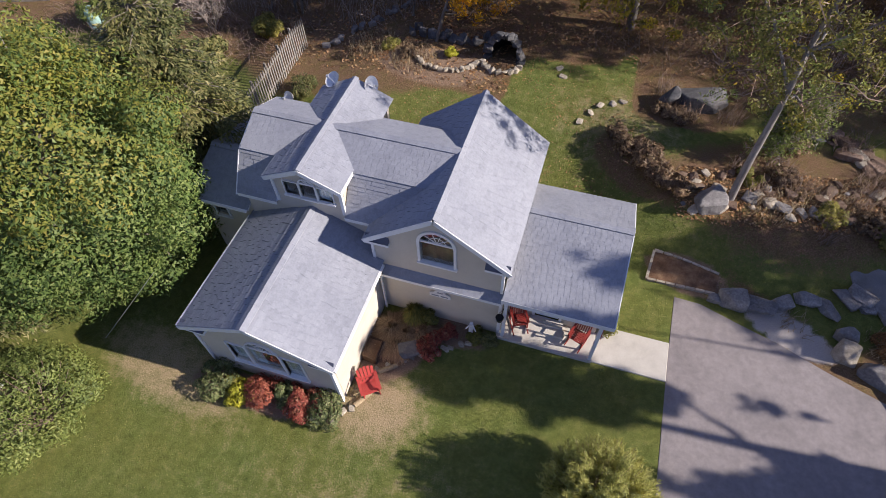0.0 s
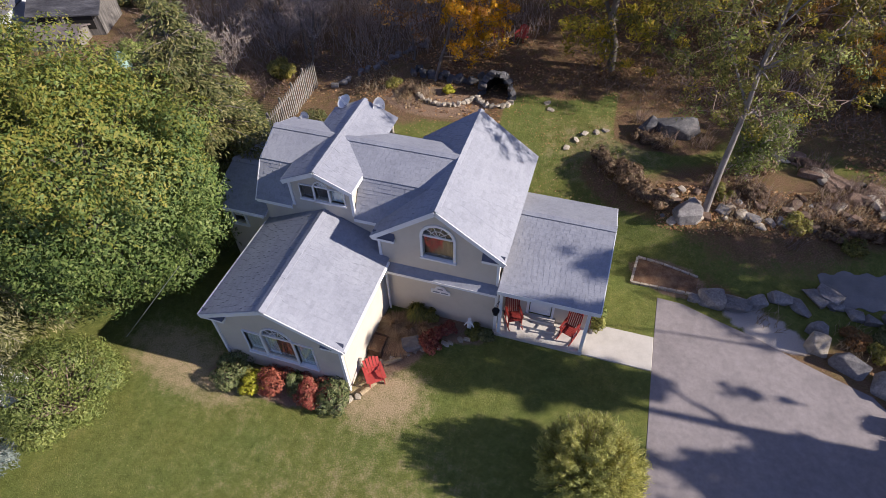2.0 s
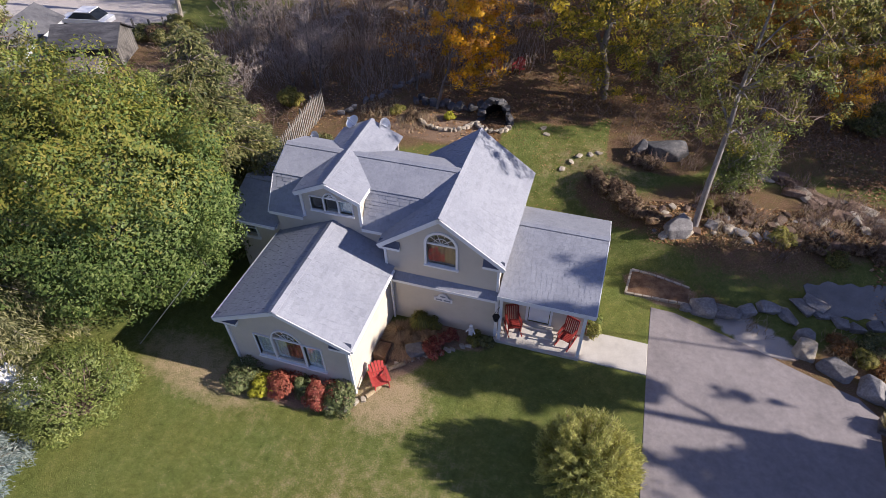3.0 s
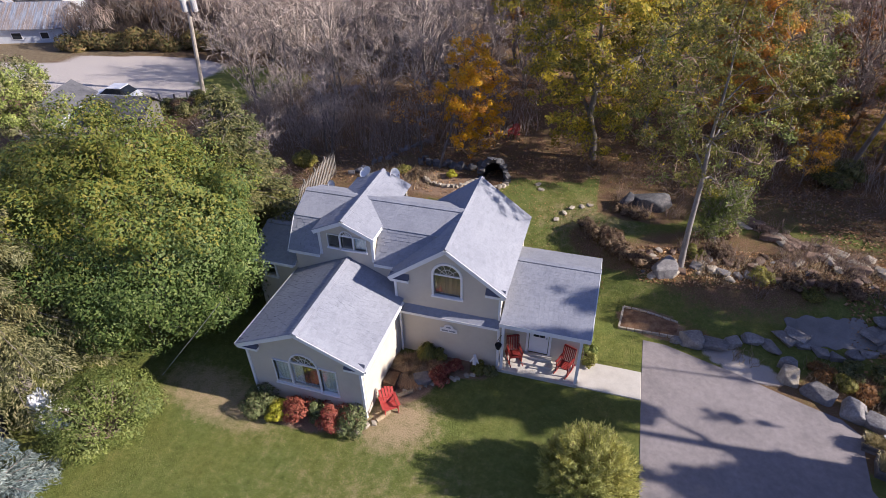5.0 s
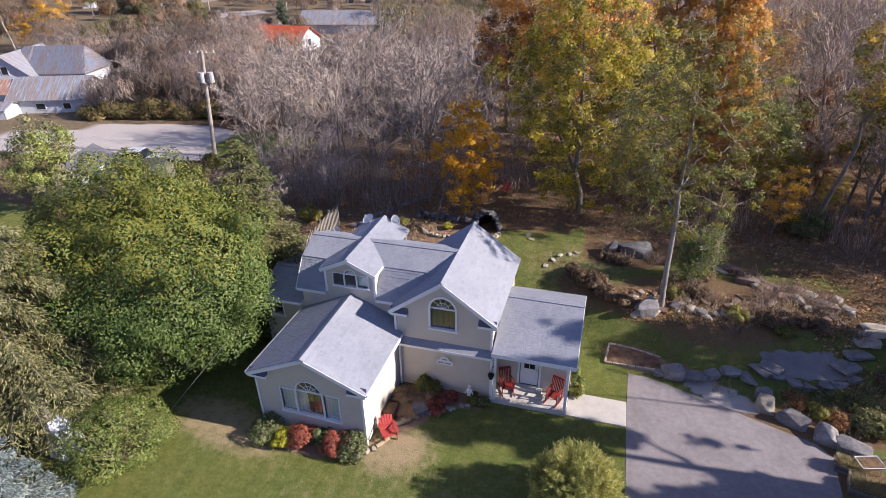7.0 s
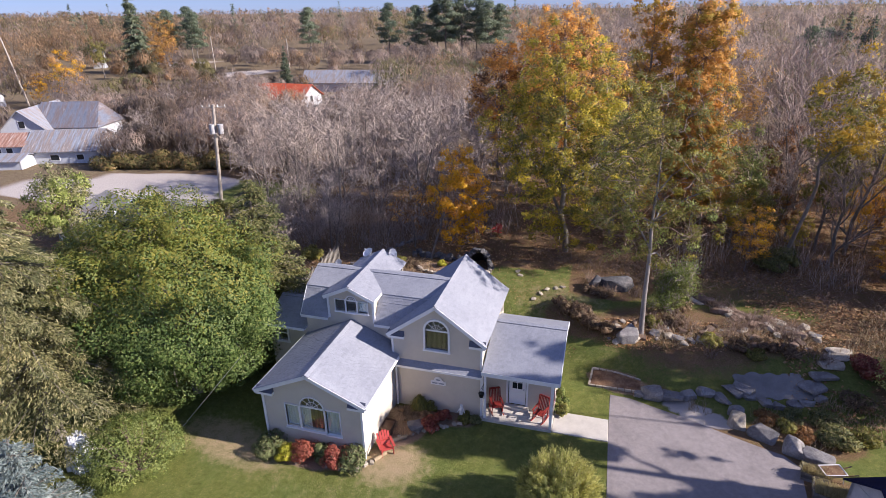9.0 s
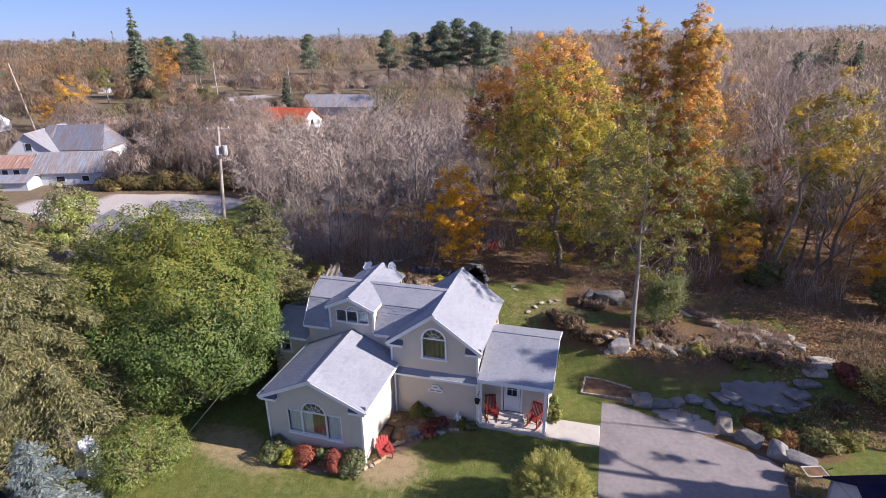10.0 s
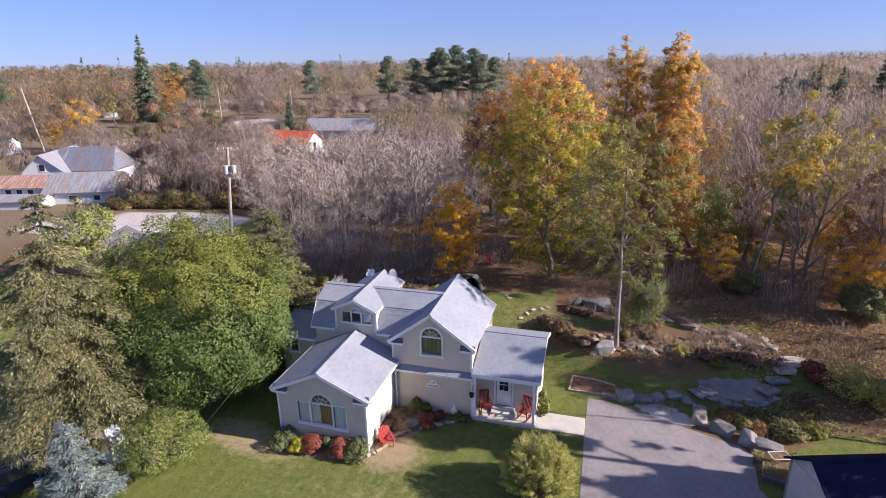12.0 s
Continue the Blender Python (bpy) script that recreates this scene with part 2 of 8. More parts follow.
L_MAPLE = leaf_material("green_maple_leaves", [(0.036, 0.062, 0.02), (0.062, 0.101, 0.03), (0.097, 0.145, 0.042), (0.135, 0.182, 0.056), (0.185, 0.225, 0.085)], 0.36, tone=0.05)
L_MAPLE_TOP = leaf_material("turning_maple_leaves", [(0.09, 0.12, 0.028), (0.14, 0.165, 0.036), (0.185, 0.188, 0.042), (0.23, 0.2, 0.052)], 0.4, tone=0.05)
L_MAPLE_RUST = leaf_material("rusting_maple_leaves", [(0.12, 0.092, 0.03), (0.16, 0.115, 0.034), (0.19, 0.14, 0.04)], 0.36, tone=0.05)
L_YELLOW = leaf_material("yellow_green_leaves", [(0.11, 0.125, 0.022), (0.22, 0.21, 0.034), (0.34, 0.295, 0.044), (0.45, 0.34, 0.055)], 0.5)
L_GOLD = leaf_material("golden_leaves", [(0.30, 0.17, 0.014), (0.46, 0.275, 0.018), (0.58, 0.36, 0.022), (0.48, 0.24, 0.016)], 0.35)
L_YELLOW_BRIGHT = leaf_material("bright_yellow_leaves", [(0.26, 0.22, 0.03), (0.36, 0.31, 0.042), (0.46, 0.38, 0.052)], 0.5)
L_GOLD_DULL = leaf_material("dull_golden_leaves", [(0.24, 0.17, 0.03), (0.34, 0.24, 0.04), (0.42, 0.29, 0.052)], 0.45)
L_ORANGE = leaf_material("orange_leaves", [(0.32, 0.18, 0.052), (0.45, 0.26, 0.072), (0.53, 0.32, 0.09), (0.57, 0.37, 0.115)], 0.58)
L_OLIVE = leaf_material("sparse_olive_leaves", [(0.08, 0.087, 0.027), (0.14, 0.142, 0.039), (0.2, 0.192, 0.054), (0.26, 0.228, 0.066)], 0.42)
L_RUST = leaf_material("rust_brown_leaves", [(0.10, 0.05, 0.025), (0.18, 0.09, 0.035), (0.26, 0.13, 0.05), (0.3, 0.18, 0.08)], 0.3)
L_GREEN = leaf_material("shrub_green_leaves", [(0.07, 0.092, 0.03), (0.13, 0.168, 0.046), (0.19, 0.232, 0.068), (0.27, 0.3, 0.11)], 0.35)
L_WILLOW = leaf_material("pale_willow_leaves", [(0.17, 0.18, 0.05), (0.27, 0.28, 0.085), (0.36, 0.36, 0.12), (0.42, 0.41, 0.16)], 0.42)
L_CEDAR = leaf_material("cedar_sprays", [(0.04, 0.052, 0.021), (0.088, 0.1, 0.036), (0.142, 0.145, 0.056), (0.22, 0.2, 0.095)], 0.2)
L_CEDAR_BROWN = leaf_material("olive_brown_cedar_sprays", [(0.055, 0.064, 0.03), (0.125, 0.13, 0.062), (0.2, 0.198, 0.1), (0.31, 0.292, 0.17)], 0.32)
L_BLUE = leaf_material("blue_spruce_needles", [(0.06, 0.085, 0.09), (0.12, 0.155, 0.16), (0.18, 0.225, 0.23), (0.26, 0.3, 0.3)], 0.15)
L_PINE = leaf_material("dark_pine_needles", [(0.075, 0.1, 0.075), (0.125, 0.16, 0.115), (0.185, 0.22, 0.155)], 0.4)
L_RED = leaf_material("red_shrub_leaves", [(0.1, 0.032, 0.026), (0.2, 0.05, 0.042), (0.29, 0.085, 0.065), (0.32, 0.17, 0.11)], 0.35)
L_SHRUB = leaf_material("dark_broad_shrub_leaves", [(0.04, 0.055, 0.024), (0.075, 0.098, 0.04), (0.115, 0.14, 0.06), (0.2, 0.21, 0.11)], 0.25)
L_RED_ORANGE = leaf_material("orange_red_shrub_leaves", [(0.16, 0.05, 0.036), (0.28, 0.085, 0.062), (0.36, 0.15, 0.1)], 0.35)
L_BROWN = leaf_material("dry_brown_leaves", [(0.055, 0.036, 0.024), (0.1, 0.066, 0.044), (0.16, 0.108, 0.074), (0.2, 0.16, 0.1)], 0.2)
L_DRY = leaf_material("dry_grass_blades", [(0.19, 0.125, 0.08), (0.29, 0.205, 0.135), (0.4, 0.3, 0.205)], 0.45)
L_HEDGE = leaf_material("brown_green_hedge_leaves", [(0.08, 0.088, 0.034), (0.15, 0.13, 0.055), (0.25, 0.165, 0.08)], 0.3)
L_LIME = leaf_material("lime_shrub_leaves", [(0.2, 0.2, 0.02), (0.3, 0.3, 0.03), (0.42, 0.4, 0.06)], 0.3)
# Far twig, russet and orange colours are greyed to imitate distance haze.
L_HAZE = leaf_material("hazed_grey_brown_far_twigs", [(0.208, 0.178, 0.168), (0.243, 0.207, 0.195), (0.277, 0.238, 0.224)], 0.6, broad=0.45)
L_HAZE_WARM = leaf_material("hazed_russet_far_crowns", [(0.2, 0.163, 0.14), (0.23, 0.186, 0.158), (0.26, 0.208, 0.176)], 0.6, broad=0.45)
L_FAR_ORANGE = leaf_material("hazed_orange_far_crowns", [(0.215, 0.158, 0.108), (0.248, 0.18, 0.12), (0.28, 0.203, 0.134)], 0.6, broad=0.4)
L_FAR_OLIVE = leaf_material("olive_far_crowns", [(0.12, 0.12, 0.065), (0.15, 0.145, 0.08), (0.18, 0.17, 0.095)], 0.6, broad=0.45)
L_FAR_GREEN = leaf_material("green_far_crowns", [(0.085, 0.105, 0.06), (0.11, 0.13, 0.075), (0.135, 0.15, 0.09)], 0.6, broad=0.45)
ROOF_OLD = surface("blackened_old_roofing", [(0.03, 0.03, 0.037), (0.065, 0.065, 0.075), (0.13, 0.13, 0.14)], 1.2, 10.0, 0.9, 0.02, 0.6, stretch=(0.4, 2.0, 1.0), fine_amount=0.3)
ROOF_BROWN = surface("patched_brown_roofing", [(0.1, 0.08, 0.078), (0.16, 0.135, 0.13), (0.22, 0.19, 0.18)], 1.0, 14.0, 0.9, 0.01, 0.5, fine_amount=0.2)
WOOD_GREY = surface("streaked_grey_boards", [(0.07, 0.065, 0.062), (0.15, 0.14, 0.13), (0.27, 0.25, 0.235)], 5.0, 30.0, 0.9, 0.02, 0.6, stretch=(2.0, 2.0, 0.12))
ROOF_NAVY = surface("dark_navy_roofing", [(0.011, 0.011, 0.032), (0.017, 0.017, 0.045)], 1.0, 20.0, 0.95, 0.005, 0.3, fine_amount=0.15)
ROOF_NAVY.node_tree.nodes["Principled BSDF"].inputs["Specular IOR Level"].default_value = 0.08
GREY_PAINT = surface("pale_grey_paint", [(0.38, 0.37, 0.37), (0.48, 0.47, 0.47)], 2.0, 20.0, 0.6, 0.003, 0.2, fine_amount=0.1)
WOOD_SHADED = surface("shade_dark_wood", [(0.085, 0.075, 0.07), (0.15, 0.135, 0.125), (0.21, 0.195, 0.18)], 2.5, 30.0, 0.9, 0.01, 0.5, stretch=(1, 1, 0.3), per="object", amount=0.3)
TURQUOISE = surface("pale_turquoise_plastic", [(0.3, 0.46, 0.42), (0.38, 0.54, 0.5)], 2.0, 20.0, 0.5, 0.0, 0.0, fine_amount=0.06)
ROCK_RUST = surface("rusty_brown_stone", [(0.12, 0.075, 0.05), (0.22, 0.15, 0.11), (0.33, 0.26, 0.21)], 2.0, 14.0, 0.9, 0.06, 0.9, per="object", amount=0.3)


# ---- mesh tools ----


class Geo:
    """Collects faces for one mesh."""

    def __init__(self):
        self.v, self.f = [], []

    def face(self, *pts):
        n = len(self.v)
        self.v.extend(tuple(p) for p in pts)
        self.f.append(tuple(range(n, n + len(pts))))

    def solid(self, bottom, top):
        """A prism between two polygons with the same number of corners, counter-clockwise from above."""
        n, k = len(self.v), len(bottom)
        self.v.extend(tuple(p) for p in bottom)
        self.v.extend(tuple(p) for p in top)
        self.f.append(tuple(range(n + k - 1, n - 1, -1)))
        self.f.append(tuple(range(n + k, n + 2 * k)))
        for i in range(k):
            j = (i + 1) % k
            self.f.append((n + i, n + j, n + k + j, n + k + i))

    def box(self, x0, x1, y0, y1, z0, z1):
        self.solid([(x0, y0, z0), (x1, y0, z0), (x1, y1, z0), (x0, y1, z0)], [(x0, y0, z1), (x1, y0, z1), (x1, y1, z1), (x0, y1, z1)])

    def beam(self, a, b, w, h, up=(0, 0, 1)):
        """A bar of section w x h from a to b; h is along up."""
        a, b, up = Vector(a), Vector(b), Vector(up)
        d = (b - a).normalized()
        s = d.cross(up).normalized() * (w / 2)
        u = s.cross(d).normalized() * (h / 2)
        self.solid([a - s - u, a + s - u, a + s + u, a - s + u], [b - s - u, b + s - u, b + s + u, b - s + u])

    def tube(self, a, b, r0, r1, n=8):
        a, b = Vector(a), Vector(b)
        d = (b - a).normalized()
        s = d.orthogonal().normalized()
        t = d.cross(s)
        ring = [s * math.cos(2 * math.pi * i / n) + t * math.sin(2 * math.pi * i / n) for i in range(n)]
        self.solid([a + p * r0 for p in ring], [b + p * r1 for p in ring])


def mesh_of(name, verts, faces, mats, smooth=False):
    me = bpy.data.meshes.new(name)
    me.from_pydata([tuple(v) for v in verts], [], faces)
    for m in mats if isinstance(mats, (list, tuple)) else [mats]:
        me.materials.append(m)
    if smooth:
        me.polygons.foreach_set("use_smooth", [True] * len(me.polygons))
    me.update()
    return me


def thing(name, loc, label, category, group="", kind=""):
    ob = new(name)
    ob.location = loc
    ob.empty_display_size = 0.2
    return tagged(ob, label, category, group, kind)


def origin_of(ob):
    o = Vector((0, 0, 0))
    while ob:
        o += ob.location
        ob = ob.parent
    return o


def part(name, geo, material, parent, label="", smooth=False):
    """One mesh under a thing or a part; the geometry is given in world places, the parents stand unturned."""
    o = origin_of(parent)
    ob = new(name, mesh_of(name, [Vector(v) - o for v in geo.v], geo.f, material, smooth))
    ob.parent = parent
    return tagged(ob, label)


def solo(name, geo, material, label, category, group="", kind="", smooth=False):
    """A thing of one mesh, its origin at the middle of its base."""
    v = np.array([tuple(p) for p in geo.v])
    o = np.array([(v[:, 0].min() + v[:, 0].max()) / 2, (v[:, 1].min() + v[:, 1].max()) / 2, v[:, 2].min()])
    ob = new(name, mesh_of(name, v - o, geo.f, material, smooth))
    ob.location = o
    return tagged(ob, label, category, group, kind)


def quads_mesh(name, pts, material):
    """A mesh of free quads out of an array of n x 4 x 3."""
    pts = np.asarray(pts, dtype=np.float32)
    n = len(pts)
    me = bpy.data.meshes.new(name)
    me.vertices.add(4 * n)
    me.vertices.foreach_set("co", pts.reshape(-1))
    me.loops.add(4 * n)
    me.loops.foreach_set("vertex_index", np.arange(4 * n, dtype=np.int32))
    me.polygons.add(n)
    me.polygons.foreach_set("loop_start", np.arange(0, 4 * n, 4, dtype=np.int32))
    for m in material if isinstance(material, (list, tuple)) else [material]:
        me.materials.append(m)
    me.update(calc_edges=True)
    return me


def tris_mesh(name, quads, material):
    """A mesh of free triangles, one out of each leaf quad."""
    q = np.asarray(quads, dtype=np.float32)
    c = q.mean(1, keepdims=True)
    pts = (c + (q[:, [0, 1, 2]] - c) * 1.3).astype(np.float32)
    n = len(pts)
    me = bpy.data.meshes.new(name)
    me.vertices.add(3 * n)
    me.vertices.foreach_set("co", pts.reshape(-1))
    me.loops.add(3 * n)
    me.loops.foreach_set("vertex_index", np.arange(3 * n, dtype=np.int32))
    me.polygons.add(n)
    me.polygons.foreach_set("loop_start", np.arange(0, 3 * n, 3, dtype=np.int32))
    for m in material if isinstance(material, (list, tuple)) else [material]:
        me.materials.append(m)
    me.update(calc_edges=True)
    return me


def crown_mesh(name, quads, outward, mats, slots=None, crisp=0.45):
    """Leaves as free triangles that face outwards and are shaded like the round of their clump."""
    q = np.asarray(quads, dtype=np.float32)
    c = q.mean(1, keepdims=True)
    pts = (c + (q[:, [0, 2, 1]] - c) * 1.3).astype(np.float32)
    face = np.cross(pts[:, 1] - pts[:, 0], pts[:, 2] - pts[:, 0])
    turned = (face * outward).sum(1) < 0
    pts[turned] = pts[turned][:, [0, 2, 1]]
    n = len(pts)
    me = bpy.data.meshes.new(name)
    me.vertices.add(3 * n)
    me.vertices.foreach_set("co", pts.reshape(-1))
    me.loops.add(3 * n)
    me.loops.foreach_set("vertex_index", np.arange(3 * n, dtype=np.int32))
    me.polygons.add(n)
    me.polygons.foreach_set("loop_start", np.arange(0, 3 * n, 3, dtype=np.int32))
    me.polygons.foreach_set("use_smooth", [True] * n)
    for m in mats if isinstance(mats, (list, tuple)) else [mats]:
        me.materials.append(m)
    if slots is not None:
        me.polygons.foreach_set("material_index", np.asarray(slots, dtype=np.int32))
    own = unit(np.where(turned[:, None], -face, face))
    soft = unit(crisp * own + unit(outward))
    a = me.attributes.new("custom_normal", "FLOAT_VECTOR", "POINT")
    a.data.foreach_set("vector", np.repeat(soft, 3, axis=0).astype(np.float32).reshape(-1))
    me.update(calc_edges=True)
    return me


def unit(a):
    return a / np.maximum(np.linalg.norm(a, axis=-1, keepdims=True), 1e-9)


def leaf_quads(p, size, r, long=1.0, normal=None, loose=1.0, along=None):
    """Diamond leaves at the places p: normal leans them, along points their long side."""
    n = len(p)
    nrm = r.normal(size=(n, 3)) * loose
    if normal is not None:
        nrm = nrm + normal
    nrm = unit(nrm)
    u = r.normal(size=(n, 3)) if along is None else along + 0.35 * r.normal(size=(n, 3))
    u = unit(u - nrm * (u * nrm).sum(1, keepdims=True))
    w = np.cross(nrm, u)
    size = np.asarray(size).reshape(-1, 1) * np.ones((n, 1))
    a, b = u * size * 0.5 * long, w * size * 0.5
    return np.stack([p - a, p + b - 0.1 * a, p + a, p - b - 0.1 * a], axis=1)


def tubes_mesh(name, segs, material, sides=3):
    """Open tapered tubes; segs: rows of x0 y0 z0 x1 y1 z1 r0 r1."""
    s = np.asarray(segs, dtype=float)
    a, b = s[:, 0:3], s[:, 3:6]
    d = unit(b - a)
    h = np.where(np.abs(d[:, 2:3]) > 0.9, np.array([[1.0, 0, 0]]), np.array([[0, 0, 1.0]]))
    u = unit(np.cross(d, h))
    w = np.cross(d, u)
    quads = []
    for i in range(sides):
        c0, c1 = 2 * math.pi * i / sides, 2 * math.pi * (i + 1) / sides
        e0, e1 = u * math.cos(c0) + w * math.sin(c0), u * math.cos(c1) + w * math.sin(c1)
        quads.append(np.stack([a + e0 * s[:, 6:7], a + e1 * s[:, 6:7], b + e1 * s[:, 7:8], b + e0 * s[:, 7:8]], axis=1))
    q = np.concatenate(quads)
    pts = q.reshape(-1, 3)
    n = len(s)
    # weld each tube's rings so that a tube is one island
    idx = np.empty((sides, n, 4), dtype=np.int32)
    base = np.arange(n) * 2 * sides
    co = np.empty((n, 2 * sides, 3))
    for i in range(sides):
        c0 = 2 * math.pi * i / sides
        e0 = u * math.cos(c0) + w * math.sin(c0)
        co[:, i] = a + e0 * s[:, 6:7]
        co[:, sides + i] = b + e0 * s[:, 7:8]
        j = (i + 1) % sides
        idx[i] = np.stack([base + i, base + j, base + sides + j, base + sides + i], axis=1)
    me = bpy.data.meshes.new(name)
    me.vertices.add(2 * sides * n)
    me.vertices.foreach_set("co", co.astype(np.float32).reshape(-1))
    me.loops.add(4 * sides * n)
    me.loops.foreach_set("vertex_index", idx.reshape(-1))
    me.polygons.add(sides * n)
    me.polygons.foreach_set("loop_start", np.arange(0, 4 * sides * n, 4, dtype=np.int32))
    me.materials.append(material)
    me.polygons.foreach_set("use_smooth", [True] * (sides * n))
    me.update(calc_edges=True)
    return me


def smooth01(t):
    t = np.clip(t, 0.0, 1.0)
    return t * t * (3 - 2 * t)


def value_noise(x, y, scale, seed=0):
    """Smooth repeatable noise, 0 to 1, for arrays."""
    x, y = np.asarray(x, float) / scale, np.asarray(y, float) / scale
    xi, yi = np.floor(x), np.floor(y)
    fx, fy = smooth01(x - xi), smooth01(y - yi)

    def rnd(i, j):
        v = np.sin(i * 127.1 + j * 311.7 + seed * 74.7) * 43758.5453
        return v - np.floor(v)
    return (rnd(xi, yi) * (1 - fx) + rnd(xi + 1, yi) * fx) * (1 - fy) + (rnd(xi, yi + 1) * (1 - fx) + rnd(xi + 1, yi + 1) * fx) * fy


def ground_z(x, y):
    """Height of the land: flat lawn before the house, a bank and higher woods behind."""
    x, y = np.asarray(x, float), np.asarray(y, float)
    side = smooth01((x - 0.5) / 6.0)
    y0, w = 16.5 - 2.6 * side, 8.0 - 3.2 * side
    z = 1.15 * smooth01((y - y0) / w)
    z = z * (1 - 0.55 * smooth01((-9.5 - x) / 5.0))
    z = z + 0.35 * smooth01((x - 9) / 8.0) * smooth01((y - 19) / 6.0)
    z = z * (1 - smooth01((y - 36) / 22.0)) * (1 - smooth01((-x - 22) / 12.0))
    return z + 0.05 * (value_noise(x, y, 2.3, 3) - 0.5) * smooth01((y - 15) / 4.0)


def gz(x, y):
    return float(ground_z(x, y))


# ---- ground ----
def ground_material():
    m, nt, b = nodes_of("ground_cover")

    def attr(n):
        a = nt.nodes.new("ShaderNodeAttribute")
        a.attribute_name = n
        return a.outputs["Fac"]
    n1 = noise_tex(nt, 0.35, 5.0, 0.6, "Position")
    n2 = noise_tex(nt, 2.2, 6.0, 0.7, "Position")
    n3 = noise_tex(nt, 18.0, 4.0, 0.75, "Position")
    n4 = noise_tex(nt, 60.0, 2.0, 0.7, "Position", (1.0, 0.45, 1.0))
    grass = ramp(nt, n2, [(0.25, (0.08, 0.106, 0.027)), (0.5, (0.121, 0.149, 0.042)), (0.75, (0.172, 0.185, 0.067))])
    yellow = ramp(nt, n1, [(0.35, (1.0, 1.0, 1.0)), (0.7, (1.25, 1.06, 1.05))])
    grass = mix(nt, 1.0, grass, yellow, "MULTIPLY")
    blades = ramp(nt, n4, [(0.3, (0.6, 0.62, 0.55)), (0.7, (1.4, 1.38, 1.3))])
    grass = mix(nt, 1.0, grass, blades, "MULTIPLY")
    tufts = ramp(nt, noise_tex(nt, 6.5, 5.0, 0.75, "Position"), [(0.3, (0.74, 0.78, 0.74)), (0.5, (1.0, 1.0, 1.0)), (0.7, (1.24, 1.2, 1.16))])
    grass = mix(nt, 1.0, grass, tufts, "MULTIPLY")
    dry = ramp(nt, n3, [(0.3, (0.27, 0.2, 0.115)), (0.7, (0.44, 0.34, 0.21))])
    dirt = ramp(nt, n3, [(0.3, (0.17, 0.11, 0.074)), (0.7, (0.35, 0.245, 0.17))])
    litter = ramp(nt, n3, [(0.3, (0.085, 0.048, 0.03)), (0.5, (0.18, 0.108, 0.066)), (0.72, (0.33, 0.215, 0.135))])
    moss = ramp(nt, n2, [(0.4, (1.0, 1.0, 1.0)), (0.7, (0.75, 0.95, 0.6))])
    litter = mix(nt, 1.0, litter, moss, "MULTIPLY")
    gravel = ramp(nt, n3, [(0.3, (0.4, 0.358, 0.325)), (0.7, (0.56, 0.51, 0.47))])
    field = ramp(nt, n2, [(0.3, (0.14, 0.10, 0.065)), (0.7, (0.24, 0.19, 0.115))])

    def edge(name, wob=0.55, gain=4.0):
        a = mathn(nt, "ADD", attr(name), mathn(nt, "MULTIPLY", mathn(nt, "SUBTRACT", n2, 0.5), wob))
        a = mathn(nt, "ADD", a, mathn(nt, "MULTIPLY", mathn(nt, "SUBTRACT", n3, 0.5), wob))
        return mathn(nt, "MULTIPLY", mathn(nt, "SUBTRACT", a, 0.38), gain, True)
    col = mix(nt, edge("dry", 1.5, 1.5), grass, dry)
    col = mix(nt, edge("litter", 0.9), col, litter)
    col = mix(nt, edge("dirt"), col, dirt)
    col = mix(nt, edge("gravel", 0.4), col, gravel)
    col = mix(nt, edge("field", 0.5), col, field)
    nt.links.new(col, b.inputs["Base Color"])
    b.inputs["Roughness"].default_value, b.inputs["Specular IOR Level"].default_value = 0.95, 0.15
    bump(nt, b, mathn(nt, "ADD", n4, n3), 0.7, 0.05)
    return m


def axis(lo, hi, step, far_lo, far_hi):
    near = list(np.arange(lo, hi + 1e-6, step))
    out, d, v = [], step, lo
    while v > far_lo:
        d *= 1.25
        v -= d
        out.insert(0, v)
    tail, d, v = [], step, hi
    while v < far_hi:
        d *= 1.25
        v += d
        tail.append(v)
    return np.array(out + near + tail)


def blob(x, y, cx, cy, rx, ry, turn=0.0, soft=0.35):
    """1 inside an ellipse, fading to 0 at its rim."""
    c, s = math.cos(radians(turn)), math.sin(radians(turn))
    u, v = (x - cx) * c + (y - cy) * s, -(x - cx) * s + (y - cy) * c
    d = np.sqrt((u / rx) ** 2 + (v / ry) ** 2)
    return smooth01((1 + soft - d) / (2 * soft))


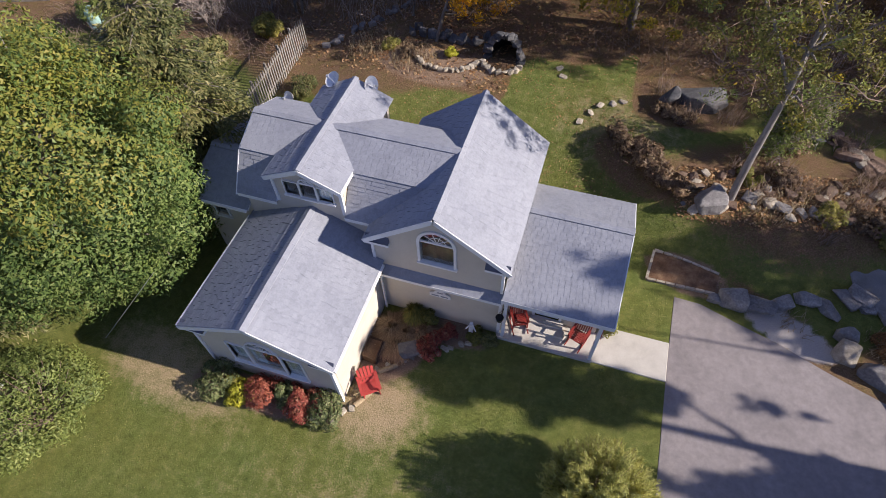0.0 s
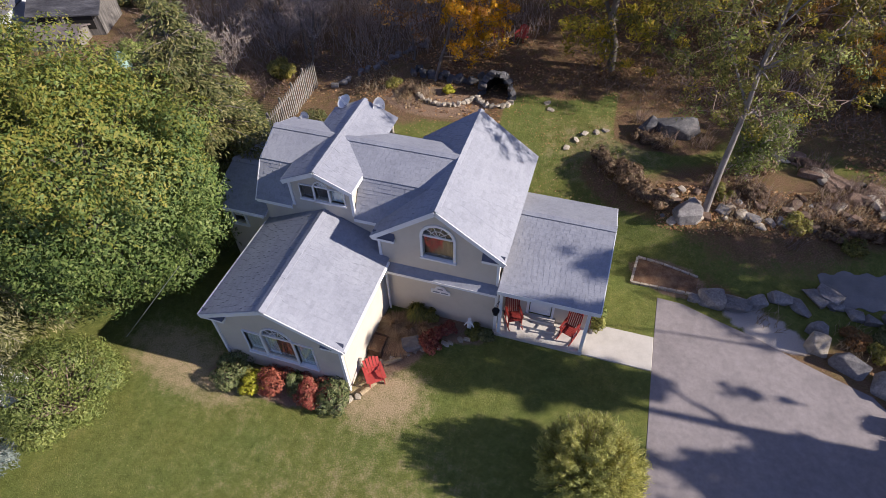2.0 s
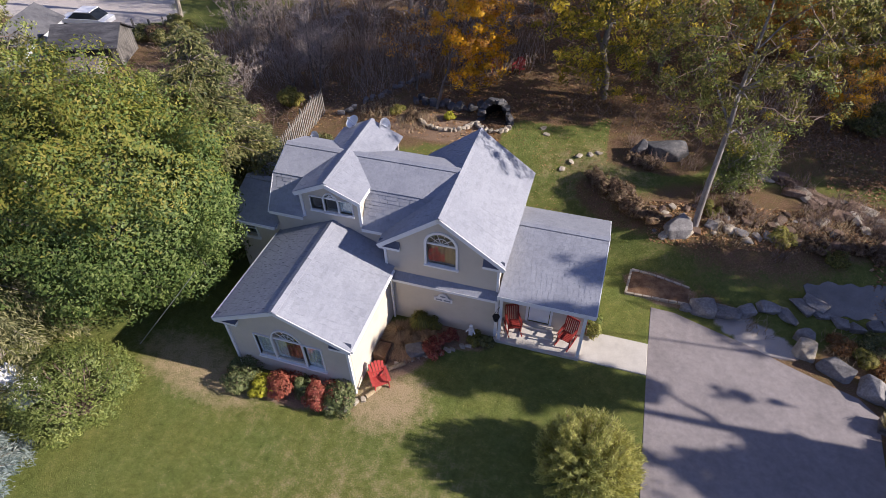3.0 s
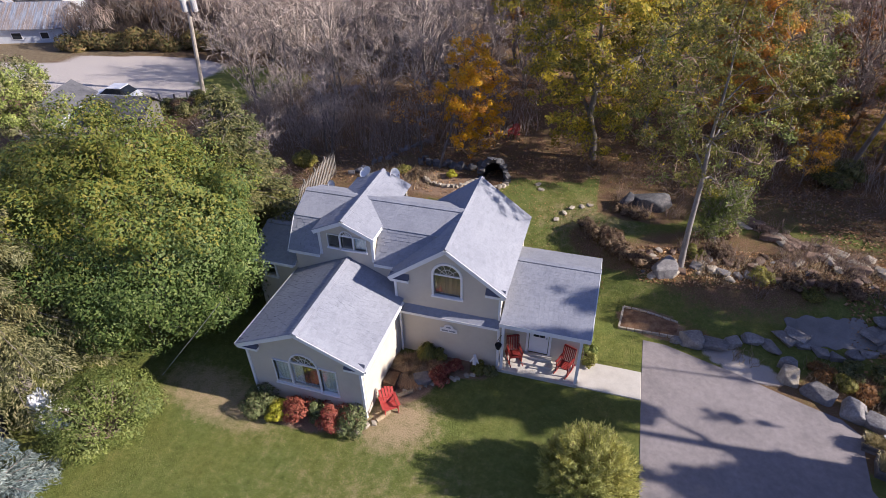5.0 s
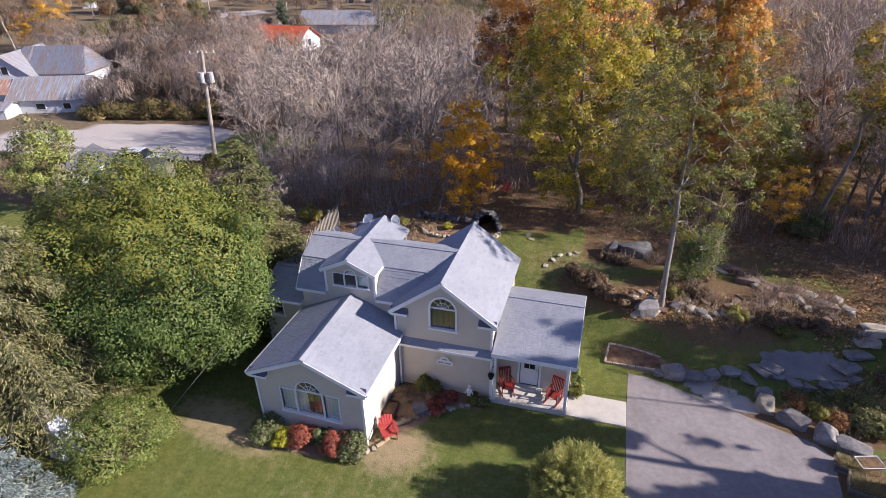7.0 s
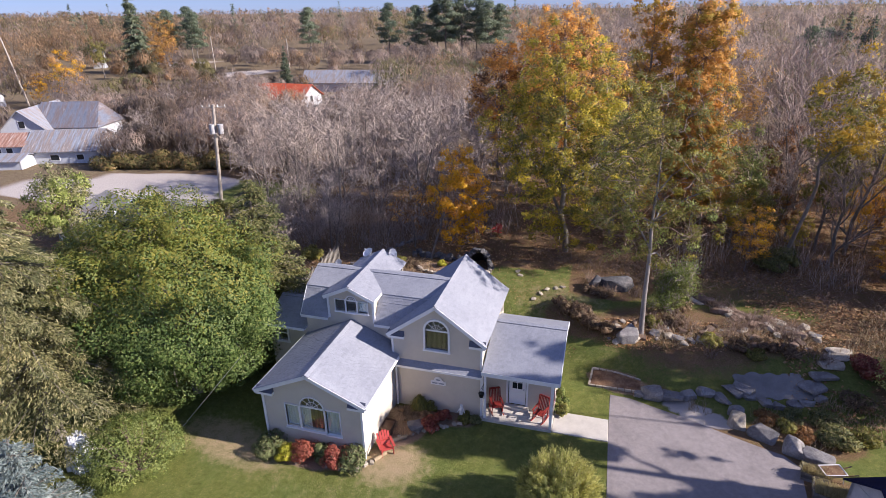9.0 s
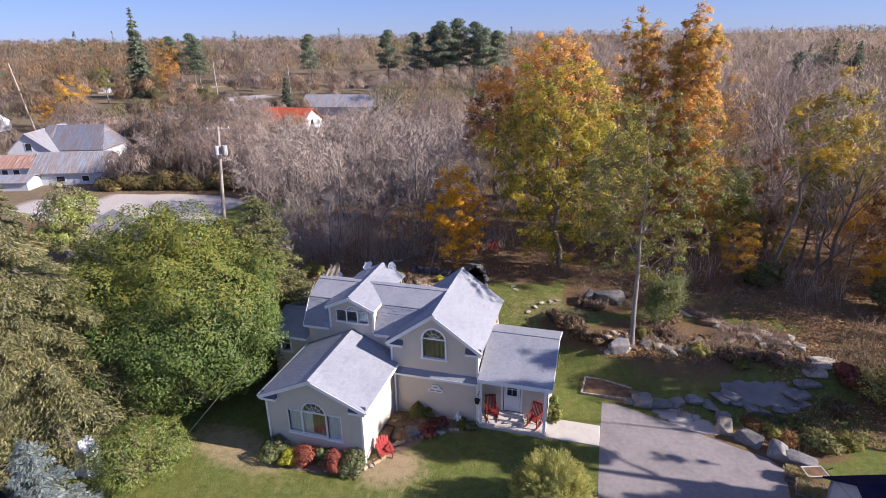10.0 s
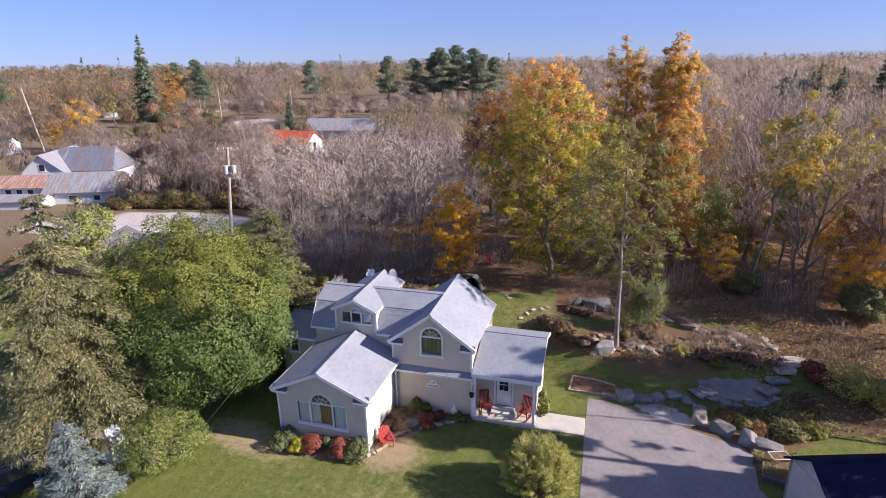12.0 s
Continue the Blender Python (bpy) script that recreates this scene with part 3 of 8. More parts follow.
def build_ground():
    xs, ys = axis(-26, 26, 0.4, -2600, 2600), axis(-22, 44, 0.4, -600, 3000)
    X, Y = np.meshgrid(xs, ys)
    Z = ground_z(X, Y)
    nx, ny = len(xs), len(ys)
    me = bpy.data.meshes.new("ground")
    co = np.stack([X, Y, Z], -1).reshape(-1, 3)
    i = np.arange(nx * ny).reshape(ny, nx)
    q = np.stack([i[:-1, :-1], i[:-1, 1:], i[1:, 1:], i[1:, :-1]], -1).reshape(-1, 4)
    me.vertices.add(len(co))
    me.vertices.foreach_set("co", co.astype(np.float32).reshape(-1))
    me.loops.add(q.size)
    me.loops.foreach_set("vertex_index", q.astype(np.int32).reshape(-1))
    me.polygons.add(len(q))
    me.polygons.foreach_set("loop_start", np.arange(0, q.size, 4, dtype=np.int32))
    me.polygons.foreach_set("use_smooth", [True] * len(q))
    x, y = co[:, 0], co[:, 1]
    wob = value_noise(x, y, 3.0, 5) * 2.4 + value_noise(x, y, 0.9, 6) * 0.8
    # woods floor behind the back lawn and past the drive
    back = smooth01((y + wob - np.where(x < -3, 23.0, np.where(x < 3, 26.5, 24.0))) / 2.0)
    bank = blob(x, y, 11.2, 19.7, 7.2, 2.7, 8) + 0.4 * blob(x, y, 13.5, 24.0, 7.0, 3.0, 0, 0.8) + 0.55 * blob(x, y, 10.5, 16.3, 4.0, 1.0, 4, 0.8) + blob(x, y, 3.4, 19.6, 2.2, 1.0, -42) + blob(x, y, 5.6, 23.2, 2.2, 1.0)
    right = smooth01((x + wob - 18.5) / 2.5) * smooth01((y - 12.5) / 2)
    terrace = blob(x, y, 14.5, 15.2, 3.6, 1.5, 15)
    lit = np.clip(back + 0.85 * np.clip(bank, 0, 1) + 0.8 * right + 0.9 * blob(x, y, -12.0, 24.5, 6, 4) + 0.9 * blob(x, y, 15, 12.6, 2.6, 1.4), 0, 1)
    lit = np.clip(lit + 0.3 * smooth01((-13.5 - x + wob * 0.6) / 2.0) * smooth01((y - 8) / 3), 0, 1)
    lit = lit * (1 - 0.85 * blob(x, y, -37.0, 38.0, 12.0, 7.0, 17, 0.4))
    lit = lit * (1 - 0.4 * blob(x, y, 13.5, 24.5, 5.5, 3.0))
    dirt = 0.9 * blob(x, y, -3.7, 8.4, 1.2, 1.7, -30) + blob(x, y, 6.4, 14.7, 1.7, 0.8, -12) + 0.8 * blob(x, y, -7.0, 23.6, 3.2, 1.4) + blob(x, y, -7.4, 5.35, 3.0, 0.6, 0, 0.2) + blob(x, y, -2.2, 9.6, 2.0, 0.6)
    dry = 0.95 * blob(x, y, -11.4, 5.3, 3.2, 1.3, -12, 0.6) + 0.95 * blob(x, y, -3.5, 6.2, 1.6, 1.3, 20, 0.7) + 0.35 * blob(x, y, -2, 3, 6, 3, 0, 0.8) + 0.3 * blob(x, y, -4, 20, 6, 4, 0, 0.8) + 0.5 * blob(x, y, 3.2, 22.0, 3.2, 2.6, -40, 0.8) + 0.4 * blob(x, y, 8.5, 17.0, 4.0, 1.2, 5, 0.8) + 0.3 * blob(x, y, -3, -2, 10, 4, 0, 0.8)
    lit = np.clip(lit + 0.9 * blob(x, y, 11.6, 12.1, 4.6, 0.8, -38) + 0.85 * blob(x, y, 15.0, 9.4, 2.0, 1.1, -20, 0.5), 0, 1)
    grav = blob(x, y, -49.8, 39.0, 13.5, 6.0, 17, 0.12) + blob(x, y, -41.2, 36.2, 5.6, 4.6, 17, 0.12) + 0.95 * blob(x, y, 10.2, 13.2, 1.75, 0.75, -25, 0.3)
    grav = grav + smooth01(1.5 - np.abs((y - 150.5) + (x + 112) * 0.52) / 6.0) * (x < -82) * (x > -175) * (y > 80)
    far = smooth01((np.hypot(x, y - 10) - 48) / 25)
    for name, val in (("litter", lit), ("dirt", dirt), ("dry", dry), ("gravel", grav), ("field", far * (1 - np.clip(grav, 0, 1)))):
        a = me.attributes.new(name, "FLOAT", "POINT")
        a.data.foreach_set("value", np.clip(val, 0, 1).astype(np.float32))
    me.materials.append(ground_material())
    me.update(calc_edges=True)
    return tagged(new("ground", me), "green autumn lawn running into leaf-covered woodland floor", "ground", kind="structure")


build_ground()


# ---- driveway, walk ----
def slab(name, outline, z0, z1, material, label, category, kind="structure", bevel=0.02):
    """A flat slab with a softened upper edge."""
    n = len(outline)
    cx, cy = sum(p[0] for p in outline) / n, sum(p[1] for p in outline) / n
    g = Geo()
    low = [(x, y, z0) for x, y in outline]
    mid = [(x, y, z1 - bevel) for x, y in outline]
    top = [(x + (cx - x) * bevel / max(0.1, math.hypot(cx - x, cy - y)), y + (cy - y) * bevel / max(0.1, math.hypot(cx - x, cy - y)), z1) for x, y in outline]
    g.solid(low, mid)
    g.solid(mid, top)
    return solo(name, g, material, label, category, kind=kind)


def asphalt_material():
    m, nt, b = nodes_of("worn_asphalt")
    n1 = noise_tex(nt, 0.5, 6.0, 0.65, "Position")
    n2 = noise_tex(nt, 4.0, 5.0, 0.7, "Position")
    n3 = noise_tex(nt, 90.0, 3.0, 0.8, "Position")
    col = ramp(nt, n1, [(0.3, (0.2, 0.178, 0.178)), (0.7, (0.275, 0.244, 0.242))])
    col = mix(nt, 1.0, col, ramp(nt, n2, [(0.3, (0.88, 0.88, 0.88)), (0.7, (1.1, 1.1, 1.1))]), "MULTIPLY")
    col = mix(nt, 1.0, col, ramp(nt, n3, [(0.3, (0.8, 0.8, 0.8)), (0.7, (1.2, 1.2, 1.2))]), "MULTIPLY")
    nt.links.new(col, b.inputs["Base Color"])
    b.inputs["Roughness"].default_value = 0.9
    bump(nt, b, n3, 0.5, 0.006)
    return m


ASPHALT = asphalt_material()
drive_edge = [(5.98, -22.0), (26.0, -22.0), (26.0, 5.0), (15.2, 5.6), (13.95, 8.0), (14.1, 9.4), (14.25, 10.45), (13.7, 11.1), (12.4, 11.55), (11.25, 12.0), (9.85, 12.6), (8.3, 13.1), (7.0, 13.55), (6.02, 13.6), (5.98, 11.0)]
slab("driveway", drive_edge, -0.2, 0.014, ASPHALT, "worn grey asphalt driveway with tree shadows", "driveway")


# ---- house ----
house = thing("house", (-5.0, 11.0, 0.0), "beige clapboard house with grey shingled gable roofs and white trim", "house")
COURSE = 0.115


def wall(p0, p1, z0, profile, openings=(), thick=0.16, name="wall", shown=True):
    """Lapped boards from p0 to p1; the outside is to the right of that way. profile: (s, z) of the top; openings: s0, s1, z0, z1, arched."""
    a, b = Vector((*p0, 0)), Vector((*p1, 0))
    length = (b - a).length
    d = (b - a) / length
    out = Vector((d.y, -d.x, 0))

    def span(z):
        lo, hi = None, None
        for (s0, t0), (s1, t1) in zip(profile, profile[1:]):
            if max(t0, t1) < z:
                continue
            e0 = s0 if t0 >= z else s0 + (s1 - s0) * (z - t0) / (t1 - t0)
            e1 = s1 if t1 >= z else s0 + (s1 - s0) * (z - t0) / (t1 - t0)
            lo = e0 if lo is None else min(lo, e0)
            hi = e1 if hi is None else max(hi, e1)
        return lo, hi
    g, boards = Geo(), []
    top = max(t for _, t in profile)
    z = z0
    while z < top - 0.005:
        zb = min(z + COURSE, top - 0.004)
        (l0, h0), (l1, h1) = span(z + 1e-4), span(zb - 1e-4)
        mid = (z + zb) / 2
        cuts = []
        for s0, s1, q0, q1, arched in openings:
            half, c = (s1 - s0) / 2, (s0 + s1) / 2
            if q0 <= mid <= q1:
                cuts.append((s0, s1))
            elif arched and q1 < mid < q1 + half:
                w = math.sqrt(half * half - (mid - q1) ** 2)
                cuts.append((c - w, c + w))
        pieces, start0, start1 = [], l0, l1
        for s0, s1 in sorted(cuts):
            pieces.append((start0, s0, start1, s0))
            start0 = start1 = s1
        pieces.append((start0, h0, start1, h1))
        for e0, f0, e1, f1 in pieces:
            if f0 - e0 < 0.01:
                continue
            f1, e1 = max(f1, e1 + 0.001), e1
            low = [a + d * e0 + out * (thick + 0.016), a + d * f0 + out * (thick + 0.016), a + d * f0, a + d * e0]
            high = [a + d * e1 + out * (thick + 0.002), a + d * f1 + out * (thick + 0.002), a + d * f1, a + d * e1]
            target = g
            if shown:
                target = Geo()
                boards.append(target)
            target.solid([(p.x, p.y, z) for p in low], [(p.x, p.y, zb) for p in high])
        z = zb
    if not shown:
        return tagged(part(name, g, SIDING, house), kind="stuff")
    base = thing(name, (0, 0, 0), "", "")
    base.parent = house
    base.location = a - Vector(house.location) + Vector((0, 0, z0))
    for k in boards:
        part("clapboard", k, SIDING, base)
    return base


def slope(e0, e1, t1, t0, single=0, name="roof"):
    """A roof slope: eave from e0 to e1, top from t0 to t1; a white-edged deck with shingles lapped over it."""
    e0, e1, t0, t1 = Vector(e0), Vector(e1), Vector(t0), Vector(t1)
    u, v = (e1 - e0), (t0 - e0)
    n = u.cross(v).normalized()
    if n.z < 0:
        n = -n
    deck = Geo()
    low = [e0 - n * 0.1, e1 - n * 0.1, t1 - n * 0.1, t0 - n * 0.1]
    deck.solid(low, [p + n * 0.095 for p in low])
    roof = part(name, deck, [TRIM, SOFFIT], house)
    roof.data.polygons[1].material_index = 1
    width, rise = u.length, v.length
    uu, vv = u / width, v / rise
    rows = max(1, round(rise / 0.145))
    step = rise / rows
    r = random.Random(int(abs(e0.x * 31 + e0.y * 17 + e0.z * 7) * 100))
    # lift by slope: flat on sunny ones, raised on shaded ones to draw shadow stripes
    lifts, gap, widths = ((0.006, 0.007), 0.005, (0.24, 0.3, 0.36)) if n.x > 0.2 else (((0.023, 0.028), 0.012, (0.33, 0.45, 0.3)) if n.x < -0.2 else (((0.008, 0.019), 0.008, (0.3, 0.4, 0.5)) if n.z < 0.72 else ((0.006, 0.007), 0.011, (0.2, 0.2, 0.22))))
    joined = Geo()
    wedge = {}
    count = 0
    for k in range(rows - 1, -1, -1):
        x = -r.uniform(0.02, 0.3)
        while x < width:
            w = r.choice(widths)
            x0, x1 = max(0.0, x), min(width, x + w - gap)
            x += w
            if x1 - x0 < 0.03:
                continue
            lift = r.choice(lifts)
            a0 = e0 + vv * (k * step - 0.012) + uu * x0
            a1 = e0 + vv * (k * step - 0.012) + uu * x1
            b0, b1 = a0 + vv * (step + 0.03), a1 + vv * (step + 0.03)
            pts = [a0, a1, b1, b0, a0 + n * lift, a1 + n * lift, b1 + n * 0.003, b0 + n * 0.003]
            fs = [(4, 5, 6, 7), (0, 1, 5, 4), (0, 4, 7, 3), (1, 2, 6, 5)]
            if count < single:
                key = (round(x1 - x0, 2), lift)
                if key not in wedge:
                    wedge[key] = mesh_of("shingle", [p - a0 for p in pts], fs, SHINGLE_ONE)
                ob = new("shingle", wedge[key])
                ob.parent = roof
                ob.location = a0 - Vector(house.location)
                count += 1
            else:
                m0 = len(joined.v)
                joined.v.extend(tuple(p) for p in pts)
                joined.f.extend(tuple(i + m0 for i in f) for f in fs)
    if joined.v:
        tagged(part("shingles", joined, SHINGLE, roof), kind="stuff")
    return roof


def ridge_cap(a, b, pitch, w=0.17):
    """Bent cap shingles over a vent slot."""
    a, b = Vector(a), Vector(b)
    d = (b - a).normalized()
    s = d.cross(Vector((0, 0, 1))).normalized()
    g = Geo()
    length = (b - a).length
    k = max(1, round(length / 0.3))
    for i in range(k):
        p, q = a + d * (length * i / k), a + d * (length * (i + 1) / k + 0.02)
        for side in (-1, 1):
            o = s * side * w - Vector((0, 0, pitch * w))
            top = Vector((0, 0, 0.045))
            thick = Vector((0, 0, 0.018))
            quad = [p, q, q + o, p + o] if side > 0 else [p + o, q + o, q, p]
            g.solid([x + top - thick for x in quad], [x + top + Vector((0, 0, 0.006 * (i % 2))) for x in quad])
    tagged(part("ridge_cap", g, SHINGLE, house), kind="stuff")
    # Vent sides are toned dark to draw the shade line under the cap.
    vent = Geo()
    for side in (-1, 1):
        o = s * side * (w - 0.025) - Vector((0, 0, pitch * (w - 0.025)))
        vent.beam(a + o + Vector((0, 0, 0.012)), b + o + Vector((0, 0, 0.012)), 0.012, 0.05)
    part("ridge_vent", vent, SOFFIT, house, "ridge vent side toned dark for its shade line")


def bar(name, a, b, w, h, material=None, up=(0, 0, 1), parent=None, label=""):
    g = Geo()
    g.beam(a, b, w, h, up)
    return part(name, g, material or TRIM, parent or house, label)


def gable_trim(ridge, eave_l, eave_r, y, face=-1):
    """Rake boards and cornice returns of a gable that faces along y."""
    for e, side in ((eave_l, -1), (eave_r, 1)):
        bar("rake_board", (ridge[0], y, ridge[1] - 0.1), (e[0], y, e[1] - 0.1), 0.03, 0.17)


def cornice_return(x_out, x_in, y_wall, y_out, z):
    """A boxed return at the foot of a gable with a small shingled cap."""
    g = Geo()
    lo, hi = min(x_out, x_in), max(x_out, x_in)
    g.box(lo, hi, y_out, y_wall, z - 0.16, z - 0.02)
    box = part("cornice_return", g, TRIM, house)
    c = Geo()
    c.solid([(lo, y_out - 0.02, z - 0.018), (hi, y_out - 0.02, z - 0.018), (hi, y_wall, z - 0.018), (lo, y_wall, z - 0.018)],
            [(lo, y_out + 0.02, z + 0.0), (hi, y_out + 0.02, z + 0.0), (hi, y_wall, z + 0.26), (lo, y_wall, z + 0.26)])
    part("return_cap", c, CAP_SHADED, box, "shingled cap in a blue-grey darkened for shade")


def window(y, x0, x1, z0, z1, arched=False, curtain=None, muntins=True, w=0.09):
    """A window in a wall that faces -y: casing, sill, panes with their bars."""
    g = Geo()
    d = 0.035
    yo = y - 0.03
    for a, b in (((x0 - w / 2, yo, z0), (x0 - w / 2, yo, z1)), ((x1 + w / 2, yo, z0), (x1 + w / 2, yo, z1))):
        g.box(a[0] - w / 2, a[0] + w / 2, yo - d, yo + 0.12, z0 - 0.02, z1)
    c, half = (x0 + x1) / 2, (x1 - x0) / 2
    if arched:
        k = 14
        for i in range(k):
            a0, a1 = math.pi * i / k, math.pi * (i + 1) / k
            ring = lambda rr, an, yy: (c + rr * math.cos(an), yy, z1 + rr * math.sin(an))
            g.solid([ring(half - 0.01, a0, yo - d), ring(half + w, a0, yo - d), ring(half + w, a0, yo + 0.12), ring(half - 0.01, a0, yo + 0.12)],
                    [ring(half - 0.01, a1, yo - d), ring(half + w, a1, yo - d), ring(half + w, a1, yo + 0.12), ring(half - 0.01, a1, yo + 0.12)])
    else:
        g.box(x0 - w, x1 + w, yo - d, yo + 0.12, z1, z1 + w)
    win = part("window", g, TRIM, house, "white-framed arched window" if arched else "white-framed window")
    s = Geo()
    s.box(x0 - w - 0.03, x1 + w + 0.03, yo - d - 0.04, yo + 0.1, z0 - 0.1, z0 - 0.02)
    part("sill", s, TRIM, win)
    p = Geo()
    p.box(x0, x1, y + 0.05, y + 0.056, z0 - 0.02, z1)
    ob = part("pane", p, GLASS, win, "reflecting glass pane")
    ob.visible_shadow = False
    bars = Geo()
    if arched:
        a = Geo()
        n = 14
        pts = [(c + half * math.cos(math.pi * i / n), z1 + half * math.sin(math.pi * i / n)) for i in range(n + 1)]
        a.solid([(px, y + 0.05, pz) for px, pz in pts], [(px, y + 0.056, pz) for px, pz in pts])
        ob = part("pane", a, GLASS, win, "half-round glass pane")
        ob.visible_shadow = False
        bars.box(x0, x1, y + 0.0, y + 0.045, z1 - 0.04, z1 + 0.03)
        for an in (36, 72, 108, 144):
            q = (c + half * math.cos(radians(an)), y + 0.03, z1 + half * math.sin(radians(an)))
            bars.beam((c, y + 0.03, z1), q, 0.022, 0.022, (0, 1, 0))
        for i in range(10):
            a0, a1 = math.pi * i / 10, math.pi * (i + 1) / 10
            bars.beam((c + half * 0.5 * math.cos(a0), y + 0.03, z1 + half * 0.5 * math.sin(a0)), (c + half * 0.5 * math.cos(a1), y + 0.03, z1 + half * 0.5 * math.sin(a1)), 0.02, 0.02, (0, 1, 0))
    if muntins:
        bars.box(x0, x1, y + 0.01, y + 0.045, (z0 + z1) / 2 - 0.02, (z0 + z1) / 2 + 0.02)
    if bars.v:
        part("muntin", bars, TRIM, win)
    if curtain:
        for f0, f1, mt in curtain:
            q = Geo()
            n = 9
            for i in range(n):
                xa, xb = x0 + (x1 - x0) * (f0 + (f1 - f0) * i / n), x0 + (x1 - x0) * (f0 + (f1 - f0) * (i + 1) / n)
                ya, yb = y + 0.075 + 0.03 * (i % 2), y + 0.075 + 0.03 * ((i + 1) % 2)
                q.solid([(xa, ya, z0 - 0.02), (xb, yb, z0 - 0.02), (xb, yb + 0.01, z0 - 0.02), (xa, ya + 0.01, z0 - 0.02)],
                        [(xa, ya, z1), (xb, yb, z1), (xb, yb + 0.01, z1), (xa, ya + 0.01, z1)])
            part("curtain", q, mt, win, "hanging curtain behind the glass")
    return win


def gab(c, ridge, pitch, x0, x1, drop=0.14):
    """Top line of a gable wall from x0 to x1 under a ridge at c."""
    return [(0.0, ridge - pitch * (c - x0) - drop), (c - x0, ridge - drop), (x1 - x0, ridge - pitch * (x1 - c) - drop)]


# front wing
WR, WZ, WP = -7.18, 4.28, 0.452
wall((-9.65, 6.11), (-4.7, 6.11), 0.0, gab(WR, WZ, WP, -9.65, -4.7), [(1.12, 1.80, 1.12, 2.36, False), (1.88, 3.08, 1.10, 2.34, True), (3.16, 3.86, 1.06, 2.38, False)])
wall((-4.86, 6.11), (-4.86, 10.26), 0.0, [(0, 2.98), (4.15, 2.98)])
wall((-9.49, 10.9), (-9.49, 6.11), 0.0, [(0, 2.98), (4.79, 2.98)], shown=False)
slope((-4.42, 5.73, 3.03), (-4.42, 10.9, 3.03), (WR, 10.9, WZ), (WR, 5.73, WZ), single=290)
slope((-9.94, 10.9, 3.03), (-9.94, 5.73, 3.03), (WR, 5.73, WZ), (WR, 10.9, WZ))
ridge_cap((WR, 5.695, WZ), (WR, 10.85, WZ), WP)
gable_trim((WR, WZ), (-9.94, 3.03), (-4.42, 3.03), 5.712)
cornice_return(-9.9, -9.05, 5.95, 5.76, 2.93)
cornice_return(-4.46, -5.3, 5.95, 5.76, 2.93)
window(5.95, -8.53, -7.85, 1.12, 2.36, curtain=[(0.0, 1.0, CURTAIN)], muntins=False, w=0.036)
window(5.95, -7.77, -6.57, 1.10, 2.34, True, curtain=[(0.0, 0.4, CURTAIN), (0.4, 1.0, CURTAIN_WARM)], muntins=False, w=0.036)
window(5.95, -6.49, -5.79, 1.06, 2.38, curtain=[(0.0, 1.0, CURTAIN)], muntins=False, w=0.036)
for x, y0 in ((-9.66, 5.93), (-4.69, 5.93)):
    bar("corner_board", (x, y0, 0.0), (x, y0, 2.95), 0.1, 0.1, up=(0, 1, 0))
bar("gutter", (-4.39, 5.75, 2.97), (-4.39, 9.92, 2.97), 0.1, 0.1)
bar("gutter", (-9.98, 5.75, 2.97), (-9.98, 10.6, 2.97), 0.1, 0.1)
bar("downspout", (-4.55, 9.9, 0.1), (-4.55, 9.9, 2.9), 0.07, 0.07, up=(0, 1, 0))
# rear part of the front storey behind the wing
# two-storey gable block
GR, GZ, GP = -2.46, 6.12, 0.735
wall((-4.72, 10.26), (-0.2, 10.26), 0.0, gab(GR, GZ, GP, -4.72, -0.2), [(1.70, 2.86, 3.62, 4.68, True)])
wall((-0.36, 10.26), (-0.36, 15.95), 0.0, [(0, 4.2), (5.69, 4.2)])
wall((-0.2, 15.79), (-4.72, 15.79), 0.0, gab(GR, GZ, GP, -4.72, -0.2), shown=False)
wall((-4.56, 15.95), (-4.56, 10.26), 0.0, [(0, 4.2), (5.69, 4.2)], shown=False)
slope((0.05, 9.93, 4.28), (0.05, 16.13, 4.28), (GR, 16.13, GZ), (GR, 9.93, GZ))
slope((-4.97, 16.13, 4.28), (-4.97, 9.93, 4.28), (GR, 9.93, GZ), (GR, 16.13, GZ))
ridge_cap((GR, 9.92, GZ), (GR, 16.14, GZ), GP, 0.13)
gable_trim((GR, GZ), (-4.97, 4.28), (0.05, 4.28), 9.912)
cornice_return(-4.93, -4.1, 10.1, 9.96, 4.19)
cornice_return(0.01, -0.8, 10.1, 9.96, 4.19)
window(10.1, -3.02, -1.86, 3.62, 4.68, True, muntins=False, curtain=[(0.05, 0.95, CURTAIN_WARM)])
for x in (-4.73, -0.19):
    bar("corner_board", (x, 10.08, 2.85), (x, 10.08, 4.15), 0.1, 0.1, up=(0, 1, 0))
bar("corner_board", (-0.17, 10.08, 0.0), (-0.17, 10.08, 2.7), 0.12, 0.12, up=(0, 1, 0))
slope((-4.66, 9.78, 2.62), (-0.12, 9.78, 2.62), (-0.12, 10.09, 2.82), (-4.66, 10.09, 2.82), name="pent_roof")
bar("fascia", (-4.66, 9.77, 2.56), (-0.12, 9.77, 2.56), 0.03, 0.12)

# long block with a bent slope
MX0, MX1 = -10.05, -2.47
ME, MK, MT = (10.58, 4.28), (11.55, 5.56), (12.95, 6.14)
wall((-9.85, 10.94), (-4.6, 10.94), 0.0, [(0, 4.25), (5.25, 4.25)])
bent = [(0.0, 4.36), (0.75, 5.34), (2.15, 5.93), (3.55, 5.34), (4.3, 4.36)]
wall((-9.69, 15.1), (-9.69, 10.8), 0.0, bent, shown=False)
wall((-4.6, 14.94), (-9.85, 14.94), 0.0, [(0, 4.25), (5.25, 4.25)], shown=False)
